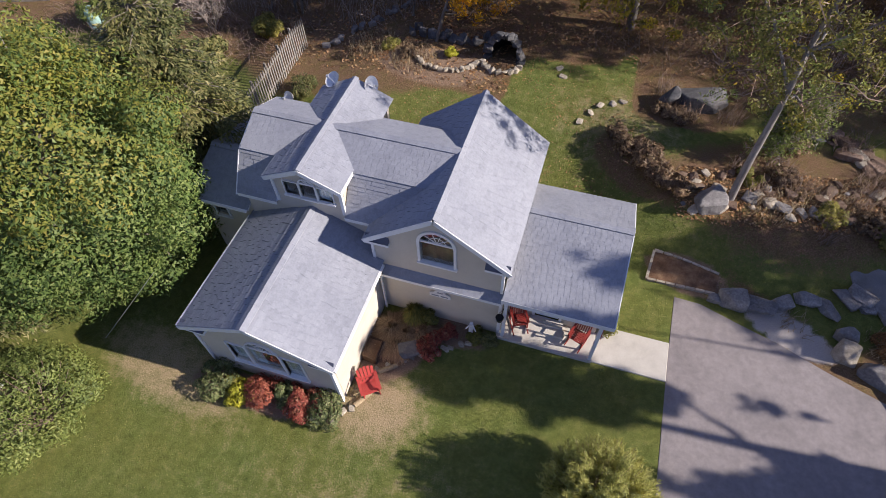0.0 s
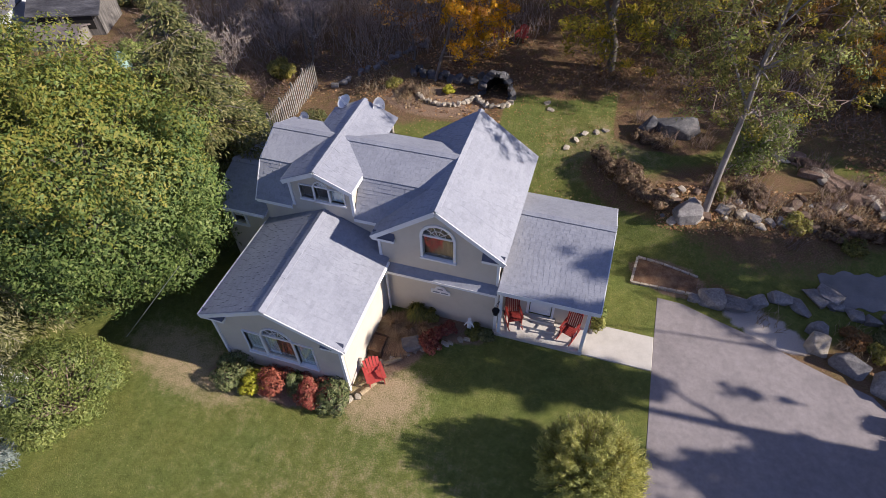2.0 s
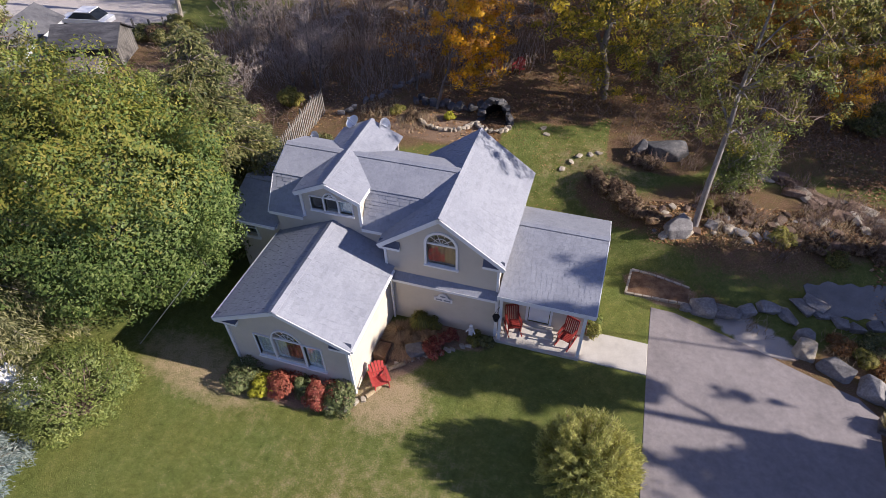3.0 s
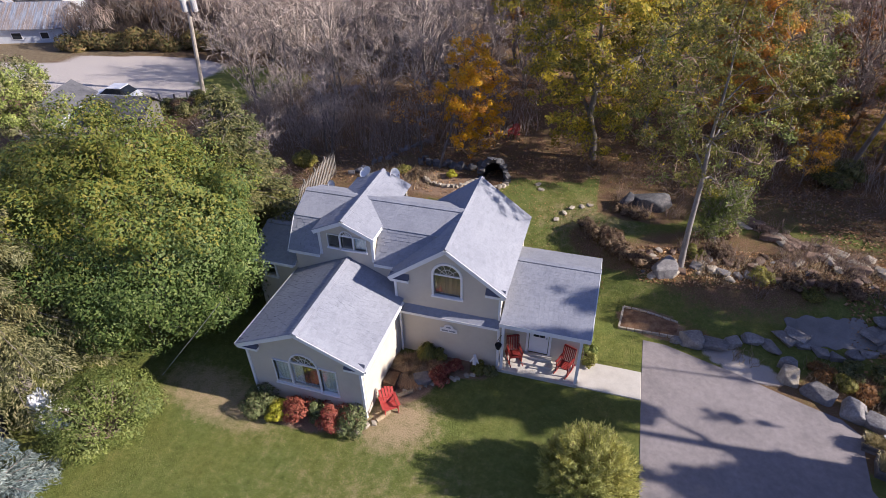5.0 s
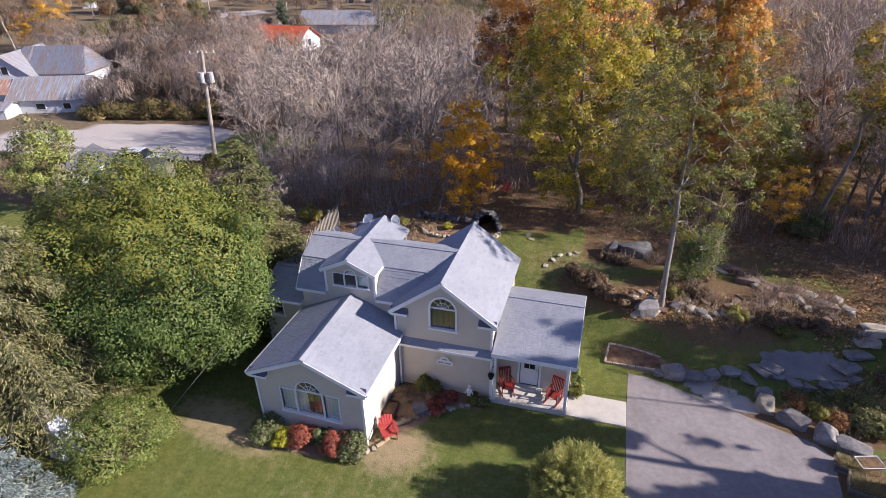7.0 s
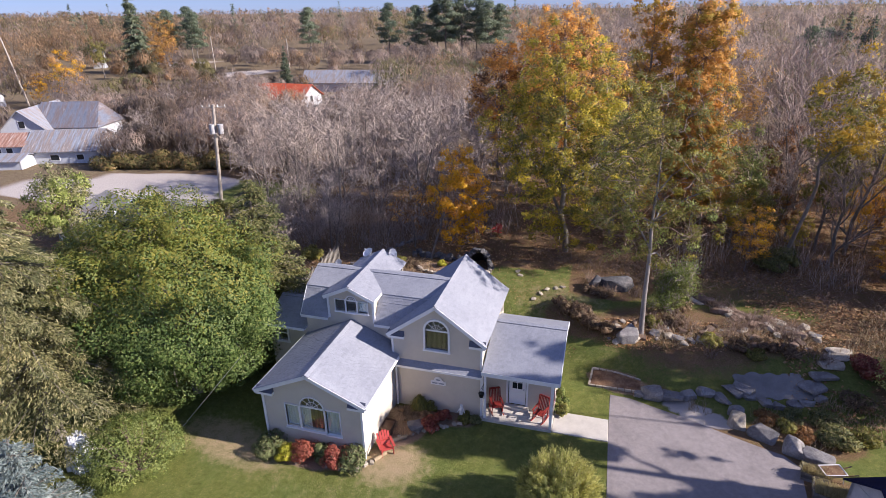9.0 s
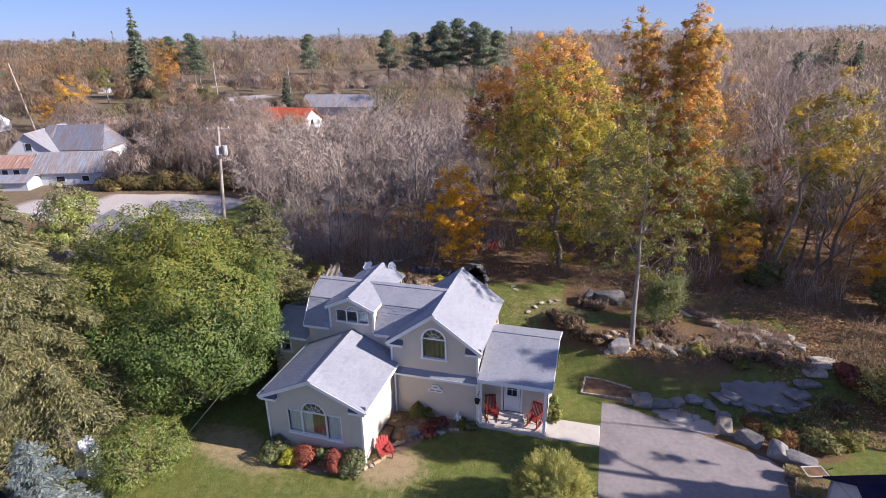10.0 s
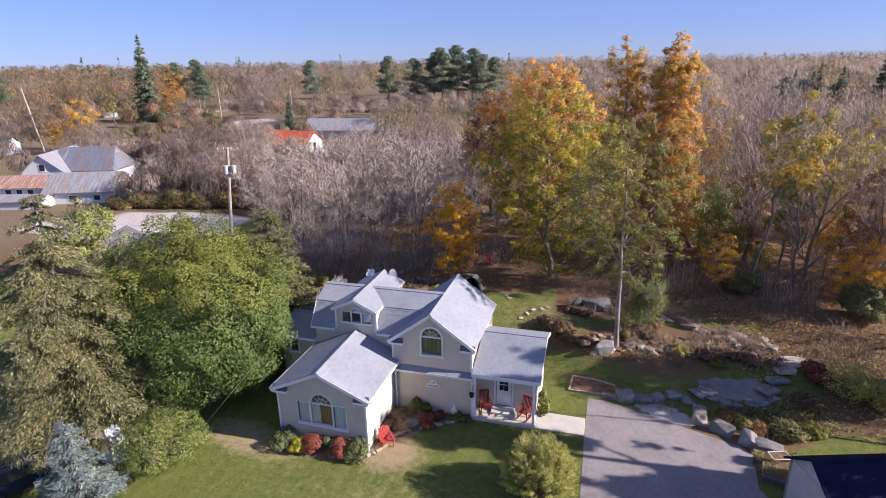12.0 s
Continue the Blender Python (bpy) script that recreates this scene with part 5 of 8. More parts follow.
def clump_tree(name, label, category, loc, seed, crown, n, clump, per, leaf, tones, trunk=0.15, first=0.3, group="", bark=None, twig=None, low=-1.0, top=None, flat=0.7, limbs=9, bend=0.012):
    """A tree whose leaves hang in separate clumps about its limbs. crown: centre and radii; tones: (material, share, label); first: where the limbs begin."""
    r = np.random.default_rng(seed)
    t = thing(name, loc, label, category, group)
    c, R = np.array(crown[:3], float), np.array(crown[3:], float)
    spots, tries = [], 0
    while len(spots) < n and tries < n * 60:
        tries += 1
        d = unit(r.normal(size=3))
        if d[2] < low:
            continue
        an = math.atan2(d[1], d[0])
        bulge = 0.66 + 0.5 * float(value_noise(an * 1.1 + seed, d[2] * 1.7, 0.6, seed))
        p = c + d * R * (0.25 + 0.75 * r.random() ** 0.5) * bulge
        if any(((p - q) ** 2).sum() < (0.75 * clump) ** 2 for q in spots):
            continue
        spots.append(p)
    spots = np.array(spots)
    head = np.array(top if top else (c[0], c[1], c[2] + 0.55 * R[2]), float)
    stem = [np.array([0.0, 0.0, -0.2])]
    k = 8
    for i in range(1, k + 1):
        stem.append(np.array([0.0, 0.0, -0.2]) * (1 - i / k) + head * i / k + r.normal(size=3) * bend * head[2] * (i < k))
    rad = [trunk * (1 - 0.82 * i / k) for i in range(k + 1)]
    segs = [(*stem[i], *stem[i + 1], rad[i], rad[i + 1]) for i in range(k)]
    nodes = [(stem[i], rad[i]) for i in range(k + 1) if i / k >= first]
    # main limbs to points far from one another, then branches to every clump
    chosen = [int(np.argmax(spots[:, 2]))]
    gap = ((spots - spots[chosen[0]]) ** 2).sum(1)
    while len(chosen) < min(limbs, len(spots)):
        j = int(np.argmax(gap))
        chosen.append(j)
        gap = np.minimum(gap, ((spots - spots[j]) ** 2).sum(1))
    for j in chosen:
        p = spots[j]
        fit = [abs((p[2] - q[2]) - 0.8 * math.hypot(p[0] - q[0], p[1] - q[1])) for q, _ in nodes]
        q, w = nodes[int(np.argmin(fit))]
        a, last = np.array(q), np.array(q)
        w = max(0.03, w * 0.6)
        for i in range(1, 6):
            f = i / 5
            b = a + (p - a) * f + np.array([0, 0, 0.10]) * np.linalg.norm(p - a) * math.sin(math.pi * f) + r.normal(size=3) * 0.12 * (i < 5)
            segs.append((*last, *b, w * (1 - 0.7 * (i - 1) / 5), w * (1 - 0.7 * f)))
            if i > 1:
                nodes.append((b, w * (1 - 0.7 * f)))
            last = b
    at = np.array([q for q, _ in nodes])
    leaves, outs, which = [], [], []
    share = np.array([m[1] for m in tones], float)
    share = share / share.sum()
    for p in spots:
        j = int(np.argmin(((at - p) ** 2).sum(1) + 0.5 * np.maximum(0, at[:, 2] - p[2]) ** 2))
        segs += limb(r, at[j], p, min(0.05, max(0.018, nodes[j][1] * 0.6)), 0.012, 3, 0.07)
        m = int(clump * 6)
        e = p + unit(r.normal(size=(m, 3)) + np.array([0, 0, 0.3])) * clump * r.uniform(0.5, 1.1, (m, 1))
        segs += [(*p, *x, 0.014, 0.01) for x in e]
        s = clump * r.uniform(0.7, 1.25)
        cnt = int(per * r.uniform(0.5, 1.4))
        d = unit(r.normal(size=(cnt, 3)))
        leaves.append(p + d * np.array([s, s, s * flat]) * (r.random((cnt, 1)) ** 0.45) + r.normal(size=(cnt, 3)) * 0.12 * s)
        outs.append(unit(0.75 * d + 0.7 * unit((p - c) / R) + np.array([0, 0, 0.35])))
        which.append(np.full(cnt, int(r.choice(len(tones), p=share))))
    wood_parts(t, segs, bark or BARK, 0.035, twig or TWIG_WARM)
    P, O, W = np.concatenate(leaves), np.concatenate(outs), np.concatenate(which)
    q = leaf_quads(P, r.uniform(*leaf, len(P)), r, 1.35, O, 0.5)
    for i, (m, _, what) in enumerate(tones):
        if (W == i).any():
            add_child("crown", crown_mesh("crown", q[W == i], O[W == i], m), t, what)
    return t


# near trees
round_tree("maple_tree", "large round maple with green leaves turning yellow at the top", "tree", (-15.5, 8.2, 0.0), (-1.15, 0.3, 5.45), (6.65, 5.2, 5.75), 260, (0.5, 1.25), 150000, (0.07, 0.125),
           [(L_MAPLE, 1.0, 0.0, "green maple leaves"), (L_MAPLE_TOP, 0.72, 0.46, "yellowing maple leaves at the top"), (L_MAPLE_RUST, 0.24, 0.62, "orange-brown maple leaves")], 11, 0.32)
conifer("cedar_tree", "olive-green bushy cedar behind the maple", "tree", (-14.3, 13.7, 0.0), 10.4, 3.7, L_CEDAR, 21, 32, 12, 70000, (0.06, 0.13), 0.05, 0.04, 0.35, 0.55, long=1.6)
conifer("cedar_tree", "tall drooping cedar with olive-brown sprays", "tree", (-19.8, 3.3, 0.0), 13.7, 5.8, L_CEDAR_BROWN, 22, 26, 9, 105000, (0.05, 0.095), 0.4, 0.18, 0.42, 0.72, long=2.2)
conifer("blue_spruce", "young silvery blue spruce beside the lawn", "tree", (-15.4, -1.2, 0.0), 4.9, 2.0, L_BLUE, 23, 15, 8, 20000, (0.035, 0.075), 0.02, 0.03, 0.38, 0.8, long=2.4)
clump_tree("broadleaf_tree", "pale grey-green bushy tree behind the cedar", "tree", (-39.4, 22.6, 0.0), 12, (0, 0, 4.1, 3.0, 3.0, 3.9), 90, 0.75, 120, (0.1, 0.19), [(L_GREEN, 0.6, "green leaves"), (L_CEDAR_BROWN, 0.4, "grey-green leaves")], 0.2, 0.1)
shrub("lilac_bush", "broad green bush at the lawn's edge", (-14.3, 2.3, 0.0), 1.9, 2.5, L_GREEN, 31, 18000, (0.045, 0.09), 50)
willow = thing("willow_shrub", (4.1, 5.0, 0.0), "pale yellow-green feathery willow shrub on the lawn", "shrub")
wr = np.random.default_rng(32)
wn_ = 420
wa, wb = wr.uniform(0, 2 * math.pi, wn_), np.sqrt(wr.random(wn_))
tip = np.stack([np.cos(wa) * wb * 1.85, np.sin(wa) * wb * 1.85, 2.9 * np.sqrt(1 - 0.8 * wb ** 2) * wr.uniform(0.72, 1.14, wn_)], 1)
foot = tip * np.array([0.12, 0.12, 0.0])
knee = foot * 0.4 + tip * np.array([0.55, 0.55, 0.6])
add_child("branchwork", tubes_mesh("branchwork", np.concatenate([np.concatenate([foot, knee, np.full((wn_, 1), 0.014), np.full((wn_, 1), 0.01)], 1), np.concatenate([knee, tip, np.full((wn_, 1), 0.01), np.full((wn_, 1), 0.004)], 1)]), TWIG_WARM, 3), willow)["kind"] = "stuff"
pick = wr.integers(0, wn_, 34000)
f = wr.random((34000, 1)) ** 0.7
lp = knee[pick] * (1 - f) + tip[pick] * f + wr.normal(size=(34000, 3)) * 0.05
lp[:, 2] = np.maximum(lp[:, 2], 0.05)
add_child("foliage", tris_mesh("foliage", leaf_quads(lp, wr.uniform(0.022, 0.042, 34000), wr, 4.5, None, 1.0, unit(tip[pick] - knee[pick])), L_WILLOW), willow)
leafed("feathery_shrub", "loose feathery grey-green shrub behind the slender tree", "shrub", (9.3, 21.4, gz(9.3, 21.4)), 45, 3.7, L_GREEN, 9000, (0.05, 0.11), 6, (6, 5, 4, 3), 0.04, 0.15, lean=0.4, spread=0.16)
clump_tree("young_ash_tree", "tall slender tree with sparse olive leaves among rocks", "tree", (7.6, 18.2, 1.0), 41, (-0.3, 0.2, 9.9, 4.1, 3.2, 5.8), 420, 0.36, 62, (0.05, 0.1), [(L_OLIVE, 0.82, "sparse olive leaves"), (L_YELLOW, 0.05, "yellowing leaves"), (L_GREEN, 0.13, "grey-green leaves")], 0.17, 0.5, bark=BARK_PALE, twig=TWIG_WARM, top=(-0.3, 0.0, 11.6), limbs=18, bend=0.004)
clump_tree("yellow_maple_tree", "small maple with glowing golden leaves behind the house", "tree", (-7.6, 25.6, gz(-7.6, 25.6)), 42, (1.95, 1.8, 4.5, 2.5, 2.3, 4.2), 210, 0.36, 56, (0.08, 0.15), [(L_GOLD, 0.85, "golden leaves"), (L_ORANGE, 0.15, "orange leaves")], 0.11, 0.25, top=(1.4, 1.4, 6.4))
clump_tree("thinning_maple_tree", "thin maple with sparse russet leaves beside the golden one", "tree", (-9.6, 27.6, gz(-9.6, 27.6)), 46, (0.0, 0.0, 3.6, 2.3, 2.0, 2.4), 46, 0.45, 22, (0.08, 0.15), [(L_RUST, 0.6, "russet leaves"), (L_ORANGE, 0.4, "orange leaves")], 0.08, 0.2, twig=TWIG)
clump_tree("poplar_tree", "broad yellow-green tree at the edge of the woods", "tree", (2.25, 29.6, gz(2.25, 29.6)), 43, (-0.9, 0.2, 8.7, 6.1, 5.2, 8.0), 520, 0.58, 70, (0.1, 0.18), [(L_YELLOW, 0.6, "yellow-green leaves"), (L_YELLOW_BRIGHT, 0.14, "bright yellow leaves"), (L_OLIVE, 0.26, "olive leaves")], 0.26, 0.25, limbs=14)
clump_tree("poplar_tree", "yellow-olive tree beside a broader one at the wood's edge", "tree", (5.6, 34.5, 1.0), 44, (0.3, 0.0, 7.6, 3.6, 3.4, 6.6), 220, 0.52, 54, (0.1, 0.18), [(L_OLIVE, 0.55, "olive leaves"), (L_YELLOW, 0.45, "yellow-green leaves")], 0.2, 0.25)
clump_tree("leaning_tree", "tall leaning tree with a thin yellow-olive crown", "tree", (17.2, 29.4, gz(17.2, 29.4)), 47, (1.9, -0.6, 11.0, 3.3, 2.8, 3.8), 85, 0.55, 60, (0.1, 0.2), [(L_OLIVE, 0.5, "olive leaves"), (L_GOLD_DULL, 0.5, "dull golden leaves")], 0.17, 0.5, top=(1.9, -0.6, 12.4), twig=TWIG)
clump_tree("orange_tree", "tall narrow tree with orange-gold leaves and a bare tip", "tree", (10.4, 40.0, gz(10.4, 40)), 48, (1.1, -0.6, 10.6, 3.3, 3.2, 9.6), 460, 0.52, 64, (0.12, 0.22), [(L_ORANGE, 0.8, "orange leaves"), (L_GOLD_DULL, 0.2, "dull golden leaves")], 0.22, 0.15, top=(0.2, 0.0, 17.5))
clump_tree("orange_tree", "tall narrow orange tree beside a twin in the woods", "tree", (7.4, 40.6, gz(7.4, 40.6)), 49, (0.0, 0.0, 13.0, 2.2, 2.0, 7.2), 170, 0.45, 48, (0.11, 0.21), [(L_ORANGE, 0.7, "orange leaves"), (L_GOLD_DULL, 0.3, "dull golden leaves")], 0.2, 0.15, top=(0.0, 0.0, 17.0))
clump_tree("orange_tree", "broad round orange maple deep in the woods", "tree", (-1.0, 51.0, gz(-1.0, 51)), 50, (0.0, 0.0, 11.2, 7.2, 6.0, 8.4), 420, 0.7, 60, (0.14, 0.26), [(L_ORANGE, 0.85, "orange leaves"), (L_RUST, 0.15, "russet leaves")], 0.3, 0.2, limbs=14)
clump_tree("orange_tree", "lower orange maple beside a broader one", "tree", (-7.4, 53.0, gz(-7.4, 53)), 58, (0.0, 0.0, 9.2, 5.0, 4.4, 6.0), 105, 0.95, 95, (0.14, 0.28), [(L_RUST, 0.45, "russet leaves"), (L_ORANGE, 0.55, "orange leaves")], 0.22, 0.2)
clump_tree("orange_tree", "lower orange tree before a taller one in the woods", "tree", (12.2, 37.2, gz(12.2, 37.2)), 57, (0.0, 0.0, 5.6, 2.7, 2.4, 4.9), 190, 0.48, 56, (0.11, 0.2), [(L_ORANGE, 0.7, "orange leaves"), (L_GOLD_DULL, 0.3, "dull golden leaves")], 0.14, 0.15)
clump_tree("green_tree", "small tree still grey-green among orange ones", "tree", (15.8, 35.4, gz(15.8, 35.4)), 59, (0.0, 0.0, 5.2, 2.0, 2.0, 3.2), 34, 0.7, 85, (0.1, 0.19), [(L_GREEN, 0.8, "grey-green leaves"), (L_OLIVE, 0.2, "olive leaves")], 0.12, 0.2)
clump_tree("yellow_sapling", "slim sapling with yellow leaves before bare trees", "tree", (-7.7, 45.6, gz(-7.7, 45.6)), 60, (0.0, 0.0, 6.2, 1.0, 1.0, 2.6), 16, 0.5, 80, (0.1, 0.2), [(L_YELLOW, 1.0, "yellow leaves")], 0.07, 0.3)


def white_pine():
    """A pine with flat plumes of needles about a bare lower trunk."""
    r = np.random.default_rng(73)
    t = thing("pine_tree", (0, 0, 0), "tall green pine with flat plumes over the woods", "tree", "pines")
    segs = limb(r, (0, 0, -0.3), (0, 0, 20.0), 0.3, 0.05, 6, 0.006)
    out = []
    for i in range(34):
        f = 0.32 + 0.68 * (i + r.random()) / 34
        an, reach = r.uniform(0, 6.28), (5.6 * (1 - f) ** 0.5 + 0.3) * r.uniform(0.3, 1.0)
        c = np.array([math.cos(an) * reach, math.sin(an) * reach, 20.0 * f + 0.3])
        segs += limb(r, (0, 0, 20.0 * f - 0.4), c, 0.07, 0.02, 3, 0.03)
        d = unit(r.normal(size=(170, 3)) + np.array([0, 0, 0.4]))
        out.append(leaf_quads(c + d * np.array([1.9, 1.9, 0.75]) * r.uniform(0.6, 1.05, (170, 1)), r.uniform(0.2, 0.45, 170), r, 1.8, d, 0.5))
    wood_parts(t, segs, BARK, 0.06)
    add_child("crown", tris_mesh("crown", np.concatenate(out), L_PINE), t)
    return t


# kinds of tree for the woods
bare_kinds = []
for k, (seed, h, stems, kids, rad) in enumerate(((51, 9.0, 3, (7, 5, 5, 4), 0.09), (52, 8.0, 4, (6, 5, 4, 4), 0.08), (53, 10.0, 2, (8, 6, 5, 4), 0.11), (54, 16.0, 1, (11, 6, 5, 4), 0.17), (55, 17.5, 1, (12, 6, 5, 4), 0.19), (56, 6.0, 4, (6, 5, 4, 3), 0.06))):
    bare_kinds.append(leafed("bare_tree", "leafless grey tree with fine twigs in the woods", "tree", (0, 0, 0), seed, h, L_RUST, 0, (0.1, 0.2), stems, kids, rad, 0.22 if k > 2 else 0.14, group="bare trees of the woods", lean=0.12 if stems < 2 else 0.35, twig=TWIG_MID if k in (3, 4) else TWIG))
leafy_kinds = []
for seed, h, tones, what, n, wide in ((61, 15.0, ((L_ORANGE, 0.8, "orange leaves"), (L_RUST, 0.2, "russet leaves")), "orange", 75, 0.3), (62, 20.0, ((L_ORANGE, 1.0, "orange leaves"),), "orange", 80, 0.22), (63, 13.0, ((L_YELLOW, 0.7, "yellow leaves"), (L_GOLD_DULL, 0.3, "dull golden leaves")), "yellow", 60, 0.27),
                                      (64, 12.0, ((L_OLIVE, 1.0, "olive leaves"),), "olive", 55, 0.28), (65, 11.0, ((L_RUST, 1.0, "rust-brown leaves"),), "rust-brown", 50, 0.28), (66, 15.0, ((L_GOLD, 0.6, "golden leaves"), (L_ORANGE, 0.4, "orange leaves")), "golden", 70, 0.3)):
    leafy_kinds.append(clump_tree("autumn_tree", "woodland tree with thinning %s autumn leaves" % what, "tree", (0, 0, 0), seed, (0, 0, h * 0.6, h * wide, h * wide, h * 0.42), n, 0.06 * h, 62, (0.13, 0.27), tones, 0.16, 0.25, "autumn trees of the woods"))
pine = white_pine()
spruce = conifer("spruce_tree", "tall dark pointed spruce", "tree", (0, 0, 0), 24.0, 5.0, L_PINE, 72, 34, 9, 9000, (0.25, 0.6), 0.22, 0.05, 0.35, 0.85, "spruces", 2.0)
used = set()


def plant(kind, x, y, scale=1.0, turn=0.0, tall_by=1.0):
    """Sets the first one of a kind itself, then copies."""
    m = Matrix.Translation((x, y, gz(x, y))) @ Euler((0, 0, turn)).to_matrix().to_4x4() @ Matrix.Diagonal((scale, scale, scale * tall_by, 1))
    if kind.name not in used:
        used.add(kind.name)
        kind.matrix_basis = m
        return kind
    kind_scale = kind.scale.copy()
    kind.scale = (1, 1, 1)
    ob = copy_thing(kind, m)
    kind.scale = kind_scale
    return ob


rt = random.Random(5)
# chosen trees
for kind, x, y, s, tb in ((leafy_kinds[0], 8.0, 47.0, 0.9, 1.0), (leafy_kinds[1], 15.5, 46.0, 0.75, 1.0), (leafy_kinds[0], 4.5, 62.0, 1.1, 1.0), (leafy_kinds[0], 12.6, 36.0, 0.45, 1.0), (leafy_kinds[0], 9.4, 35.0, 0.4, 0.9),
                          (leafy_kinds[3], 20.6, 33.5, 0.7, 1.3), (leafy_kinds[2], 27.0, 40.0, 0.85, 1.1), (leafy_kinds[3], 16.5, 33.0, 0.45, 1.0),
                          (leafy_kinds[4], 24.5, 30.5, 0.6, 1.1), (leafy_kinds[4], 19.0, 40.0, 0.8, 1.0),
                          (leafy_kinds[5], -108.0, 86.0, 0.85, 0.95), (leafy_kinds[5], -115.0, 84.0, 0.55, 0.9),
                          (leafy_kinds[0], -165.0, 182.0, 1.3, 1.0), (leafy_kinds[0], -138.0, 150.0, 1.0, 0.9), (leafy_kinds[3], -150.0, 136.0, 1.0, 1.1), (leafy_kinds[4], 27.0, 35.0, 0.9, 1.0), (leafy_kinds[5], 28.5, 31.0, 0.5, 1.0), (leafy_kinds[5], 24.0, 27.5, 0.34, 1.0), (leafy_kinds[5], 26.4, 29.0, 0.4, 1.0),
                          (bare_kinds[4], 20.0, 48.5, 1.08, 1.0), (bare_kinds[3], 22.4, 33.0, 0.95, 1.1), (bare_kinds[4], 23.6, 29.4, 0.8, 1.1)):
    plant(kind, x, y, s, rt.uniform(0, 6.28), tb)
for x, y, s in ((-150.0, 152.0, 1.2), (-73.0, 116.0, 0.46), (43.0, 128.0, 0.6), (45.5, 131.0, 0.66), (48.5, 129.0, 0.64), (51.0, 133.0, 0.7), (54.5, 130.0, 0.68), (66.0, 140.0, 0.8), (71.0, 138.0, 0.82), (76.0, 143.0, 0.84)):
    plant(spruce, x, y, s, rt.uniform(0, 6.28))
for x, y, s in ((-66.0, 196.0, 0.95), (-60.0, 203.0, 1.05), (-55.0, 197.0, 1.12), (-50.0, 201.0, 1.16), (-45.0, 204.0, 1.1), (-40.0, 199.0, 1.0), (-36.0, 203.0, 0.95), (-80.0, 205.0, 1.0), (-114.0, 205.0, 0.95), (-166.0, 186.0, 0.95), (-159.0, 190.0, 1.0), (-152.0, 184.0, 0.9), (43.5, 130.0, 0.68), (47.5, 134.0, 0.66), (-205.0, 140.0, 1.1), (71.0, 122.0, 0.8), (56.0, 136.0, 0.65)):
    plant(pine, x, y, s, rt.uniform(0, 6.28))


def scatter(kinds, count, box, gap, keep, lo=0.75, hi=1.2):
    """Plants trees at random in a box of the plan, no two closer than gap."""
    spots = []
    tries = 0
    while len(spots) < count and tries < count * 40:
        tries += 1
        x, y = rt.uniform(box[0], box[1]), rt.uniform(box[2], box[3])
        if not keep(x, y) or any((x - a) ** 2 + (y - b) ** 2 < gap * gap for a, b in spots):
            continue
        spots.append((x, y))
        plant(rt.choice(kinds), x, y, rt.uniform(lo, hi), rt.uniform(0, 6.28), rt.uniform(0.9, 1.1))


def bare_left(x, y):
    return x > -0.751 * (y + 16) + 9.5 and y > 31 + 0.25 * max(0, x + 16) and not (x < -31 and y < 50 + (x + 31) * -0.12) and not (x > -6 and y < 38)


scatter(bare_kinds[:3] + [bare_kinds[5]], 36, (-36, -4, 29, 66), 3.0, bare_left, 0.85, 1.2)
scatter(bare_kinds[:3], 20, (-70, -8, 58, 105), 5.0, lambda x, y: (y > 70 or x > -0.751 * (y + 16) + 9.5) and not (x < -58 and y < 66) and not (-0.66 < (x - 6) / (y + 16) < -0.41), 0.8, 1.15)
scatter(bare_kinds[3:5], 20, (4, 48, 36, 90), 4.2, lambda x, y: True, 0.8, 1.1)
scatter(bare_kinds[2:5], 7, (16, 44, 26, 40), 3.4, lambda x, y: x + 0.6 * y > 36, 0.55, 0.9)
scatter([leafy_kinds[4], leafy_kinds[2], leafy_kinds[3], bare_kinds[3]], 6, (24, 46, 26, 60), 4.0, lambda x, y: True, 0.7, 1.0)
scatter([leafy_kinds[4], leafy_kinds[5], leafy_kinds[2], leafy_kinds[4]], 22, (12, 34, 27, 44), 2.6, lambda x, y: x + 0.5 * y > 28, 0.26, 0.5)
plant(bare_kinds[2], -16.6, 27.0, 0.72, 1.0)
for x, y, s in ((-20.5, 24.0, 0.7), (-18.5, 27.0, 0.75), (-17.5, 30.0, 0.85), (-23.5, 30.0, 0.8)):
    plant(bare_kinds[5], x, y, s, rt.uniform(0, 6.28))
for i, (x, y, rad, h, m, what) in enumerate(((-18.6, 18.4, 1.0, 1.3, L_OLIVE, "olive"), (-21.5, 20.0, 1.2, 1.5, L_CEDAR, "dark green"), (-24.5, 22.5, 1.3, 1.4, L_OLIVE, "olive"), (-19.5, 21.8, 0.9, 1.1, L_CEDAR, "dark green"), (-27.5, 23.5, 1.3, 1.6, L_GREEN, "green"), (-17.2, 24.8, 0.9, 1.0, L_OLIVE, "olive"))):
    shrub("wild_shrub", "loose %s shrub in the rough ground behind the fence" % what, (x, y, gz(x, y)), rad, h, m, 700 + i, 2600, (0.07, 0.14), 16, "wild shrubs behind the fence")
for x, y, s in ((-62.5, 49.5, 0.6), (-61.5, 53.0, 0.75), (-63.0, 57.0, 0.8), (-59.5, 50.5, 0.6), (-66.0, 61.5, 0.8)):
    plant(bare_kinds[1], x, y, s, rt.uniform(0, 6.28))
